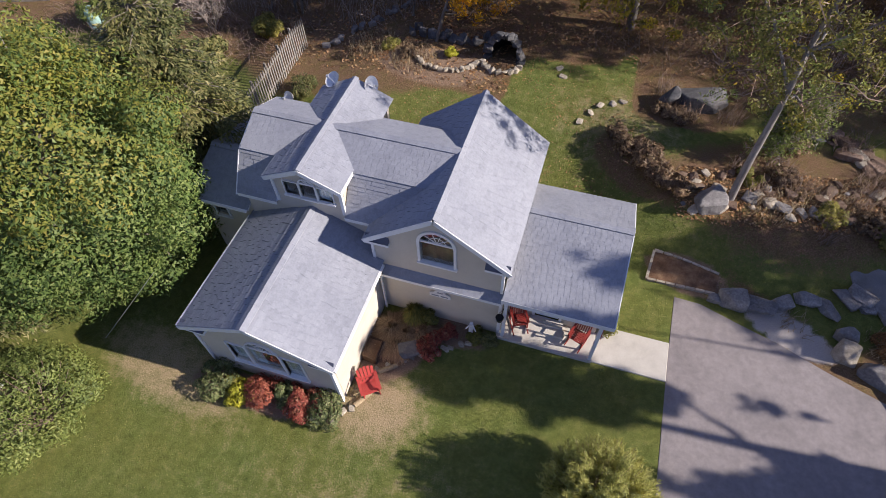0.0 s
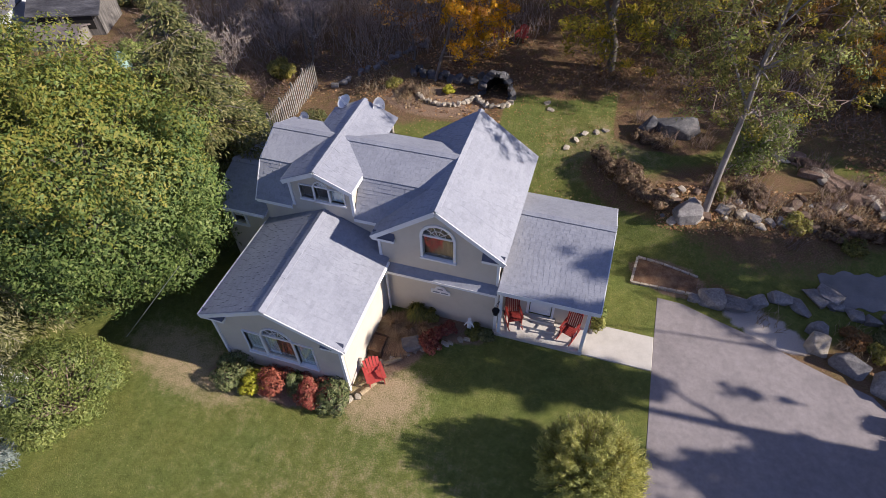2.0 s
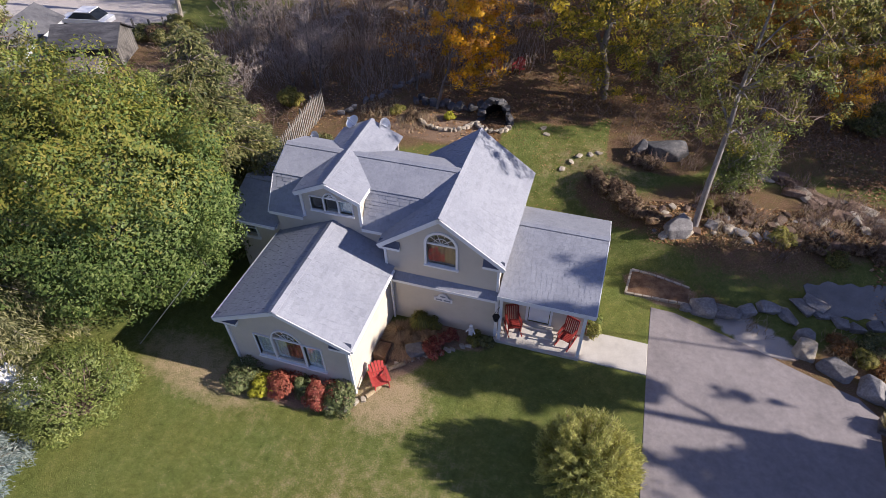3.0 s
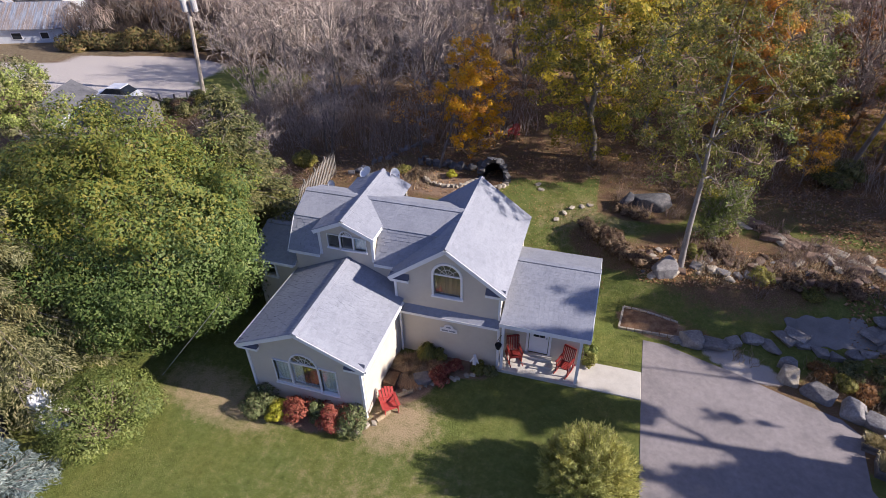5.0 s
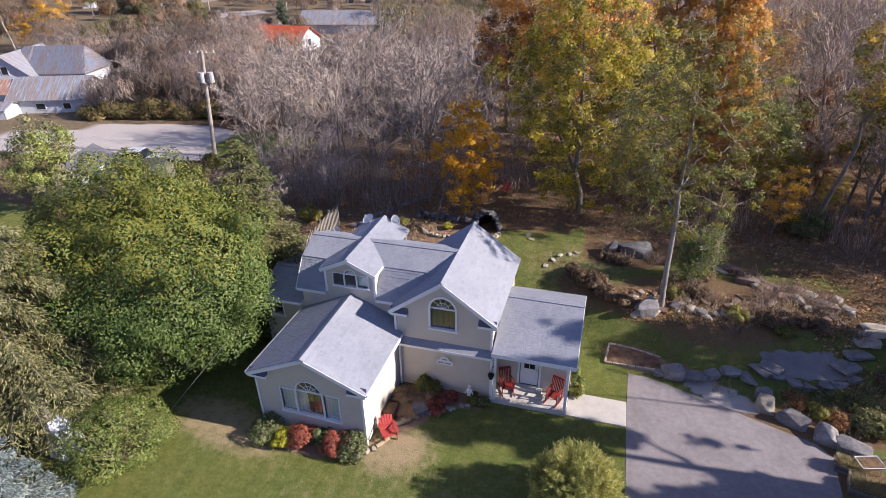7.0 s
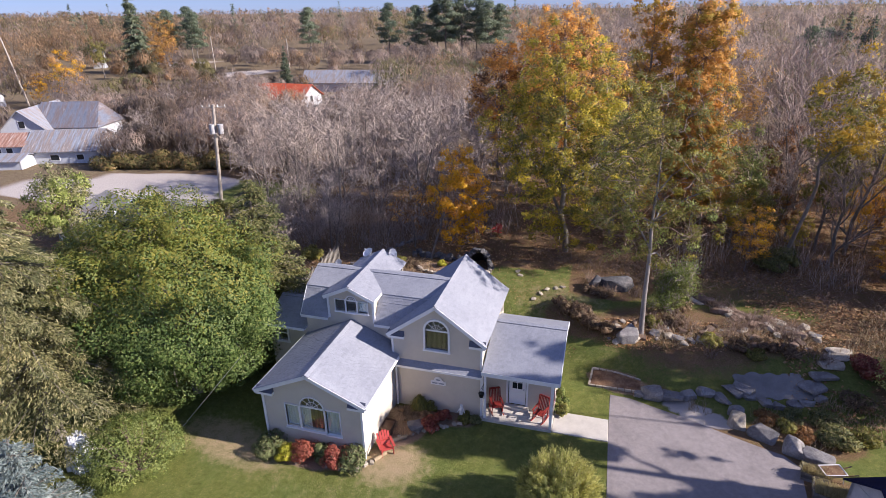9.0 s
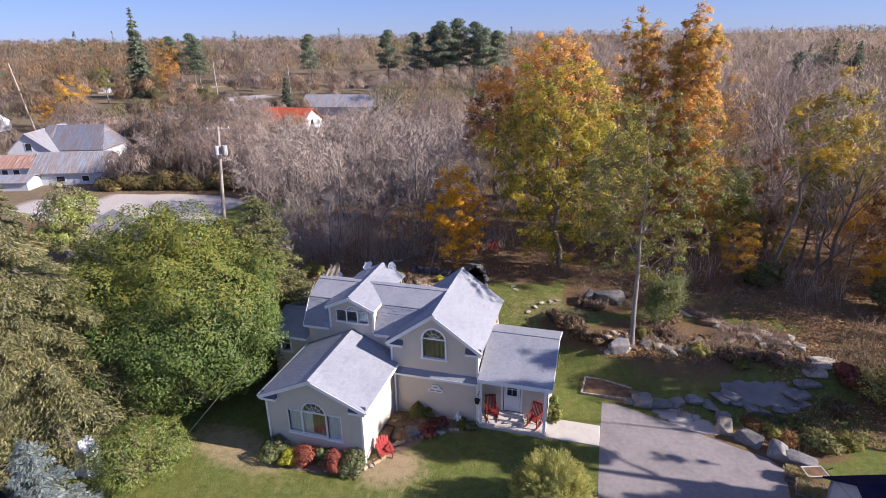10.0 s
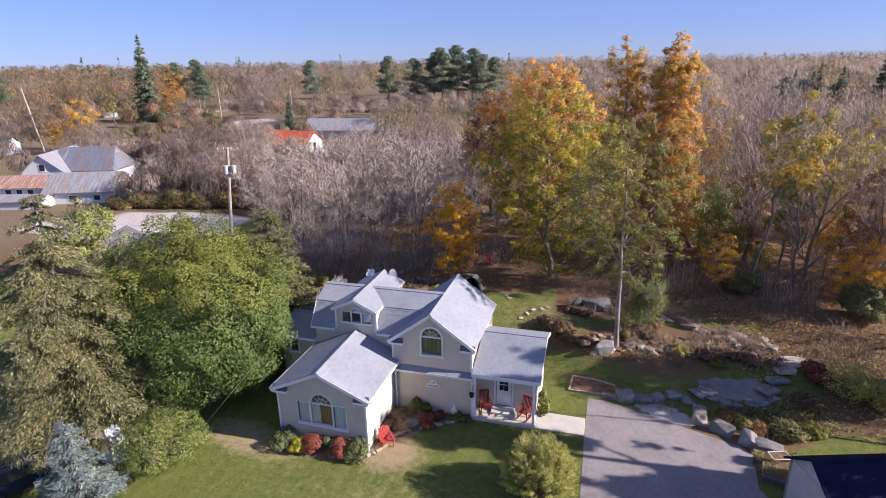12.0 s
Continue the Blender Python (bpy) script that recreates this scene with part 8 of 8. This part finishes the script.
# ---- shed at the drive, firewood ----
def gable_house(name, label, category, x, y, turn, lx, ly, eave, ridge, wall_mat, roof_mat, over=0.35, along="x", z=0.0, windows=(), doors=(), ribs=0.0, hip=0.0):
    """A small plain building at x, y: walls, two roof slopes, windows as (side, s, z0, w, h)."""
    t = thing(name, (0, 0, 0), label, category)
    hx, hy = lx / 2, ly / 2
    g = Geo()
    for a, b in (((-hx, -hy), (hx, -hy)), ((hx, -hy), (hx, hy)), ((hx, hy), (-hx, hy)), ((-hx, hy), (-hx, -hy))):
        d = Vector((b[0] - a[0], b[1] - a[1], 0)).normalized()
        n = Vector((d.y, -d.x, 0)) * -0.15
        pts = [(a[0], a[1]), (b[0], b[1]), (b[0] + n.x, b[1] + n.y), (a[0] + n.x, a[1] + n.y)]
        g.solid([(*p, -0.3) for p in pts], [(*p, eave) for p in pts])
    local_part("wall", g, wall_mat, t)
    if not hip:
        for s in (-1, 1):
            g = Geo()
            tri = [(s * (hx - 0.02), -hy, eave), (s * (hx - 0.02), hy, eave), (s * (hx - 0.02), 0, ridge - 0.06)]
            g.solid(tri if s > 0 else tri[::-1], [(p[0] - s * 0.1, p[1], p[2]) for p in (tri if s > 0 else tri[::-1])])
            local_part("gable", g, wall_mat, t)
    drop = (ridge - eave) / hy * over
    for s in (-1, 1):
        g = Geo()
        e, r0 = s * (hy + over), hx + over
        pts = [(-r0, e, eave - drop), (r0, e, eave - drop), (r0 - hip, 0, ridge), (-r0 + hip, 0, ridge)]
        if s > 0:
            pts = [pts[1], pts[0], pts[3], pts[2]]
        g.solid([(p[0], p[1], p[2] - 0.1) for p in pts], pts)
        deck = local_part("roof", g, roof_mat, t)
        if ribs:
            k = int(2 * r0 / ribs)
            for i in range(k + 1):
                xx = -r0 + 2 * r0 * i / k
                g = Geo()
                g.beam((xx, e, eave - drop + 0.02), (xx, 0, ridge + 0.02), 0.05, 0.04)
                local_part("rib", g, roof_mat, deck)
    if hip:
        for s in (-1, 1):
            g = Geo()
            r0 = hx + over
            pts = [(s * r0, s * -(hy + over), eave - drop), (s * r0, s * (hy + over), eave - drop), (s * (r0 - hip), 0, ridge)]
            g.solid([(p[0], p[1], p[2] - 0.1) for p in pts], pts)
            local_part("roof", g, roof_mat, t)
    for side, s, z0, w, h in windows:
        g, f = Geo(), Geo()
        if side in "ns":
            yy = -hy if side == "s" else hy
            o = -0.04 if side == "s" else 0.04
            f.box(s - w / 2 - 0.1, s + w / 2 + 0.1, min(yy, yy + o), max(yy, yy + o), z0 - 0.1, z0 + h + 0.1)
            g.box(s - w / 2, s + w / 2, min(yy + o, yy + 1.5 * o), max(yy + o, yy + 1.5 * o), z0, z0 + h)
        else:
            xx = hx if side == "e" else -hx
            o = 0.04 if side == "e" else -0.04
            f.box(min(xx, xx + o), max(xx, xx + o), s - w / 2 - 0.1, s + w / 2 + 0.1, z0 - 0.1, z0 + h + 0.1)
            g.box(min(xx + o, xx + 1.5 * o), max(xx + o, xx + 1.5 * o), s - w / 2, s + w / 2, z0, z0 + h)
        fr = local_part("window", f, TRIM, t)
        local_part("pane", g, CAR_GLASS, fr)
    t.matrix_basis = pose(x, y, z, 0, 0, turn)
    return t


gable_house("shed", "grey-walled shed with a plain dark navy roof beside the driveway", "shed", 18.6, 7.4, 17, 7.0, 2.8, 2.23, 3.2, GREY_PAINT, ROOF_NAVY, 0.2, z=0.0)
barrow = thing("wheelbarrow", (15.3, 10.05, 0.0), "pale grey wheelbarrow with dark handles parked beside the shed", "wheelbarrow")
g = Geo()
g.solid([(-0.36, -0.2, 0.32), (0.28, -0.22, 0.36), (0.28, 0.22, 0.36), (-0.36, 0.2, 0.32)], [(-0.6, -0.34, 0.62), (0.42, -0.36, 0.66), (0.42, 0.36, 0.66), (-0.6, 0.34, 0.62)])
local_part("tray", g, GREY_PAINT, barrow, "pale grey steel tray")
# Dark face laid over the tray to imitate its shaded hollow.
g = Geo()
g.solid([(-0.55, -0.3, 0.625), (0.38, -0.32, 0.662), (0.38, 0.32, 0.662), (-0.55, 0.3, 0.625)], [(-0.53, -0.28, 0.632), (0.36, -0.3, 0.668), (0.36, 0.3, 0.668), (-0.53, 0.28, 0.632)])
local_part("load", g, MULCH, barrow, "dark face painted as the tray's shaded hollow")
g = Geo()
rim = [(-0.61, -0.35, 0.63), (0.43, -0.37, 0.67), (0.43, 0.37, 0.67), (-0.61, 0.35, 0.63)]
for i in range(4):
    g.tube(rim[i], rim[(i + 1) % 4], 0.02, 0.02, 6)
local_part("rim", g, TRIM, barrow, "white rolled rim")
for k in (-1, 1):
    g = Geo()
    g.beam((-0.62, 0.08 * k, 0.2), (1.0, 0.3 * k, 0.6), 0.05, 0.05)
    hd = local_part("handle", g, WOOD_BROWN, barrow, "dark wooden handle")
    g = Geo()
    g.tube((0.85, 0.28 * k, 0.563), (1.02, 0.303 * k, 0.605), 0.035, 0.035, 8)
    local_part("grip", g, BLACK, hd, "black grip")
    g = Geo()
    g.beam((0.36, 0.24 * k, 0.42), (0.42, 0.26 * k, 0.0), 0.04, 0.04, (1, 0, 0))
    local_part("leg", g, STEEL, barrow)
g = Geo()
for i in range(14):
    a0, a1 = 2 * math.pi * i / 14, 2 * math.pi * (i + 1) / 14
    g.tube((-0.6 + 0.16 * math.cos(a0), 0, 0.2 + 0.16 * math.sin(a0)), (-0.6 + 0.16 * math.cos(a1), 0, 0.2 + 0.16 * math.sin(a1)), 0.045, 0.045, 6)
wheel = local_part("wheel", g, RUBBER, barrow, "black rubber wheel")
g = Geo()
g.tube((-0.6, -0.03, 0.2), (-0.6, 0.03, 0.2), 0.11, 0.11, 12)
local_part("hub", g, STEEL, wheel)
barrow.rotation_euler = (0, 0, radians(14))
barrow.scale = (0.85, 0.85, 0.85)


def planter(x, y, turn, lx, ly, h, seed):
    """A plank box full of soil with dried grass on top."""
    t = thing("planter", (x, y, gz(x, y)), "wooden planter box with shade-darkened planks and dry straw-coloured grass", "planter", "planters beside the shed")
    for k in range(3):
        z0, z1 = h * k / 3 + 0.004, h * (k + 1) / 3 - 0.008
        for sx, sy, wx, wy in ((0, -1, lx / 2, 0.02), (0, 1, lx / 2, 0.02), (-1, 0, 0.02, ly / 2 - 0.024), (1, 0, 0.02, ly / 2 - 0.024)):
            g = Geo()
            cx, cy = sx * (lx / 2 - 0.02), sy * (ly / 2 - 0.02)
            g.box(cx - wx, cx + wx, cy - wy, cy + wy, z0, z1)
            # Plank colour is darkened all round for the box's shaded side.
            local_part("plank", g, WOOD_SHADED, t)
    g = Geo()
    g.box(-lx / 2 + 0.05, lx / 2 - 0.05, -ly / 2 + 0.05, ly / 2 - 0.05, 0.02, h * 0.85)
    local_part("soil", g, MULCH, t, "dark soil")
    r = np.random.default_rng(seed)
    n = 1500
    foot = np.stack([r.uniform(-lx / 2 + 0.05, lx / 2 - 0.05, n), r.uniform(-ly / 2 + 0.05, ly / 2 - 0.05, n), np.full(n, h * 0.84)], 1)
    an = r.uniform(0, 6.28, n)
    out, side = np.stack([np.cos(an), np.sin(an), np.zeros(n)], 1), np.stack([-np.sin(an), np.cos(an), np.zeros(n)], 1) * 0.014
    tip = foot + out * r.uniform(0.03, 0.26, (n, 1)) + np.array([[0, 0, 1.0]]) * r.uniform(0.06, 0.24, (n, 1))
    add_child("grass", quads_mesh("grass", np.stack([foot - side, foot + side, tip + side * 0.4, tip - side * 0.4], 1), L_STRAW), t, "dry straw-coloured grass")
    t.rotation_euler = (0, 0, radians(turn))


L_STRAW = leaf_material("straw_grass", [(0.2, 0.17, 0.08), (0.3, 0.25, 0.13), (0.38, 0.33, 0.19)], 0.3)
planter(14.6, 9.9, -14, 1.05, 0.6, 0.42, 61)
planter(14.95, 8.85, -14, 1.4, 0.85, 0.42, 62)

# ---- cars ----
def car(label, paint, x, y, turn, group="parked cars"):
    t = thing("car", (0, 0, 0), label, "car", group)
    prof = [(-2.15, 0.35), (-2.2, 0.75), (-1.5, 0.92), (1.1, 0.95), (2.05, 0.82), (2.15, 0.4)]
    g = Geo()
    g.solid([(x0, -0.85, z) for x0, z in reversed(prof)], [(x0, 0.85, z) for x0, z in reversed(prof)])
    body = local_part("body", g, paint, t)
    cab = [(-1.75, 0.9), (-1.1, 1.42), (0.25, 1.45), (1.05, 0.93)]
    g = Geo()
    g.solid([(x0, -0.78 + 0.1 * (z > 1), z) for x0, z in reversed(cab)], [(x0, 0.78 - 0.1 * (z > 1), z) for x0, z in reversed(cab)])
    local_part("cabin", g, CAR_GLASS, body, "dark glazed cabin")
    g = Geo()
    g.box(-1.12, 0.28, -0.7, 0.7, 1.42, 1.49)
    local_part("roof_panel", g, paint, body)
    for sx in (-1.35, 1.35):
        for sy in (-0.86, 0.86):
            g = Geo()
            g.tube((sx, sy - 0.1, 0.32), (sx, sy + 0.1, 0.32), 0.32, 0.32, 16)
            w = local_part("wheel", g, RUBBER, t)
            g = Geo()
            g.tube((sx, sy - 0.105, 0.32), (sx, sy + 0.105, 0.32), 0.19, 0.19, 12)
            local_part("rim", g, STEEL, w)
    t.matrix_basis = pose(x, y, gz(x, y), 0, 0, turn)
    return t


car("white car parked on the gravel lot", CAR_WHITE, -41.3, 32.8, 190)
def tarpaulin(x, y, rx, ry, h):
    """A sheet thrown over a stack: folds that run down from a crumpled top."""
    r = np.random.default_rng(17)
    g = Geo()
    rings, n = 9, 30
    for k in range(rings):
        f = k / (rings - 1)
        for i in range(n):
            an = 2 * math.pi * i / n
            fold = 1 + f * (0.12 * math.sin(5 * an + 0.6) + 0.07 * math.sin(11 * an)) + 0.03 * r.normal()
            spread = 0.25 + 0.75 * f ** 0.6
            g.v.append((x + rx * spread * fold * math.cos(an), y + ry * spread * fold * math.sin(an), h * (1 - f ** 2.2) + 0.05 * r.normal() * (0 < k < rings - 1) + 0.01))
    g.f.append(tuple(range(n)))
    for k in range(rings - 1):
        for i in range(n):
            j = (i + 1) % n
            g.f.append((k * n + i, (k + 1) * n + i, (k + 1) * n + j, k * n + j))
    solo("tarpaulin", g, TRIM, "crumpled white tarpaulin over a stack beside the cedar", "tarpaulin")


tarpaulin(-17.0, 2.2, 0.65, 0.6, 1.7)
CAR_DARK = surface("dark_blue_car_paint", [(0.02, 0.025, 0.04), (0.03, 0.035, 0.05)], 2.0, 20.0, 0.25, 0.0, 0.0, fine_amount=0.02)
car("dark blue car parked beside the cedar", CAR_DARK, -19.6, -0.4, 60)

# ---- neighbours ----
gable_house("garage", "neighbour's low garage with a grey gable roof", "garage", -41.7, 27.0, -72, 6.0, 3.4, 1.9, 2.9, WHITEWALL, ROOF_DARK, 0.25)
old = gable_house("old_shed", "ruined weathered shed with a sagging dark roof and gaping front", "shed", -35.8, 27.9, 20, 4.7, 3.4, 1.75, 2.75, WOOD_GREY, ROOF_OLD, 0.22)
# Solid black panels on the wall imitate the dark inside of the shed.
for x0, x1 in ((-2.0, -0.7), (0.0, 1.9)):
    g = Geo()
    g.box(x0, x1, -1.73, -1.69, 0.5, 1.55)
    local_part("opening", g, BLACK, old, "black panel painted as the dark inside behind missing boards")
for x0 in (-0.55, -0.3, -2.2):
    g = Geo()
    g.beam((x0, -1.76, 0.2), (x0 + 0.18, -1.78, 1.6), 0.14, 0.03, (0, 1, 0))
    local_part("board", g, WOOD_OLD, old, "loose weathered board")
lean = gable_house("lean_to", "low lean-to with a patched brown roof before the ruined shed", "shed", -35.7, 25.0, 18, 4.5, 2.0, 0.95, 1.3, WOOD_OLD, ROOF_BROWN, 0.2)
for i, (x, y, h) in enumerate(((-35.6, 32.0, 1.5), (-34.7, 32.7, 1.3), (-33.8, 33.2, 1.4))):
    g = Geo()
    g.beam((x, y, gz(x, y) - 0.2), (x + 0.1 * (i - 1), y + 0.12, gz(x, y) + h), 0.16, 0.1)
    solo("fence_post", g, WOOD_GREY, "leaning weathered post of a broken fence in brush", "post", "posts of the broken fence")
for i, (x, y, rad, h, m) in enumerate(((-34.9, 32.0, 0.9, 1.0, L_CEDAR), (-33.6, 32.4, 1.0, 1.2, L_BROWN), (-32.6, 31.6, 1.0, 1.0, L_CEDAR), (-31.6, 33.2, 1.1, 1.3, L_OLIVE), (-33.6, 34.6, 0.9, 1.0, L_CEDAR))):
    shrub("brush_shrub", "dark tangled shrub beside the broken fence", (x, y, gz(x, y)), rad, h, m, 760 + i, 1500, (0.07, 0.15), 16, "shrubs beside the broken fence")
gable_house("white_house", "white neighbouring house with a grey tin gable roof", "house", -81.5, 56.5, -68, 11.0, 6.6, 3.2, 6.0, WHITEWALL, TIN_BLUE, 0.4, windows=(("e", -1.4, 1.0, 0.8, 1.3), ("e", 1.2, 1.0, 0.8, 1.3), ("e", 0.0, 3.4, 0.8, 1.0)))
gable_house("house_annex", "white rear wing with a dark streaked tin roof", "house", -76.6, 58.0, 16, 10.6, 7.0, 3.4, 6.4, WHITEWALL, TIN_DARK, 0.4, hip=1.2)
gable_house("house_annex", "low white annex with a streaked tin roof", "house", -68.2, 49.4, 19, 9.5, 6.4, 2.0, 4.1, WHITEWALL, TIN_BLUE, 0.4, windows=(("s", -1.0, 0.5, 1.1, 0.7), ("s", 2.4, 0.5, 0.9, 0.7)), ribs=0.6)
gable_house("house_annex", "white porch annex with a rusty tin roof", "house", -77.2, 46.4, 17, 8.2, 4.6, 2.6, 3.8, WHITEWALL, TIN_RUST, 0.4, windows=(("s", -2.6, 1.4, 0.8, 0.7), ("s", -1.0, 1.4, 0.8, 0.7), ("s", 0.6, 1.4, 0.8, 0.7), ("s", 2.2, 1.4, 0.8, 0.7)), ribs=0.5)
gable_house("house_annex", "long low lean-to with a pale tin roof", "house", -75.6, 42.4, 17, 11.0, 3.6, 1.3, 1.9, WHITEWALL, TIN_BLUE, 0.3)
gable_house("red_roof_house", "small white house with an orange-red roof among bare trees", "house", -63.2, 98.0, -4, 13.5, 8.0, 2.2, 4.6, WHITEWALL, ROOF_RED, 0.5, windows=(("e", 0.0, 1.0, 1.0, 1.2), ("s", 4.0, 1.0, 1.2, 1.1)))
gable_house("long_house", "long low building with a pale grey roof in the distance", "house", -61.0, 124.0, 8, 20.0, 9.0, 2.4, 4.8, WHITEWALL, TIN_BLUE, 0.5)
gable_house("white_cottage", "small white cottage far off among trees", "house", -181.0, 165.0, 30, 4.0, 3.6, 4.6, 6.6, WHITEWALL, ROOF_DARK, 0.4)
gable_house("far_house", "pale house far off among trees", "house", -129.0, 82.0, 15, 6.0, 5.0, 2.4, 4.0, WHITEWALL, ROOF_DARK, 0.4)
hedge_r = np.random.default_rng(66)
hl = np.array([(-60.0 + 0.95 * i, 45.2 + 0.24 * i + 0.3 * hedge_r.normal(), 0.9 + 0.25 * hedge_r.normal(), 1.15) for i in range(20)])
hq, hedge_out = lobe_leaves(hedge_r, hl, 9000, (0.16, 0.32))
hq[:, :, 2] = np.maximum(hq[:, :, 2], 0.0)
tagged(new("hedge", crown_mesh("hedge", hq, hedge_out, L_HEDGE)), "clipped brown-green hedge along the gravel lot", "hedge")

def utility_pole(x, y, h, label, lean_x=0.0, gear=True, turn=20):
    t = thing("utility_pole", (x, y, gz(x, y)), label, "utility pole", "utility poles")
    g = Geo()
    g.tube((0, 0, -0.3), (lean_x, 0, h), 0.21, 0.15, 10)
    local_part("pole", g, WOOD_PALE, t)
    c, s = math.cos(radians(turn)), math.sin(radians(turn))
    if gear:
        g = Geo()
        g.beam((lean_x - 1.2 * c, -1.2 * s, h - 0.25), (lean_x + 1.2 * c, 1.2 * s, h - 0.25), 0.1, 0.12)
        arm = local_part("crossarm", g, WOOD_PALE, t)
        for k in (-1.1, -0.4, 0.4, 1.1):
            g = Geo()
            g.tube((lean_x + k * c, k * s, h - 0.2), (lean_x + k * c, k * s, h + 0.02), 0.05, 0.03, 8)
            local_part("insulator", g, TRIM, arm)
        for k in (-0.42, 0.42):
            g = Geo()
            g.tube((lean_x + k * c, k * s - 0.1, h - 2.9), (lean_x + k * c, k * s - 0.1, h - 1.95), 0.27, 0.27, 12)
            local_part("transformer", g, GREY_PAINT, t, "grey metal transformer can")
    return t


utility_pole(-34.9, 36.8, 10.4, "wooden utility pole with a crossarm and two transformers", 1.1)
utility_pole(-121.0, 86.0, 14.5, "leaning wooden utility pole beyond the white house", -2.6, False)
utility_pole(-129.0, 163.0, 11.0, "distant wooden utility pole by the road", 0.0, False)
utility_pole(-104.0, 170.0, 10.0, "distant wooden utility pole by the road", 0.0, False)

# tank in the rough ground before the ruined shed
tank = thing("storage_tank", (-27.6, 22.7, gz(-27.6, 22.7)), "pale turquoise rounded plastic tank in rough ground", "tank")
g = Geo()
rings = [(0.36, 0.0), (0.46, 0.12), (0.48, 0.6), (0.46, 0.95), (0.36, 1.2), (0.2, 1.34)]
for (r0, z0), (r1, z1) in zip(rings, rings[1:]):
    g.tube((0, 0, z0), (0, 0, z1), r0, r1, 20)
body = local_part("tank_body", g, TURQUOISE, tank)
g = Geo()
g.tube((0, 0, 1.34), (0, 0, 1.42), 0.17, 0.16, 16)
local_part("lid", g, TURQUOISE, body)

# guy wire that runs down beside the maple
wire = Geo()
wire.tube((-14.4, 5.55, 0.0), (-11.2, 6.9, 3.9), 0.012, 0.012, 6)
solo("guy_wire", wire, STEEL, "thin taut steel guy wire anchored in the lawn", "wire")
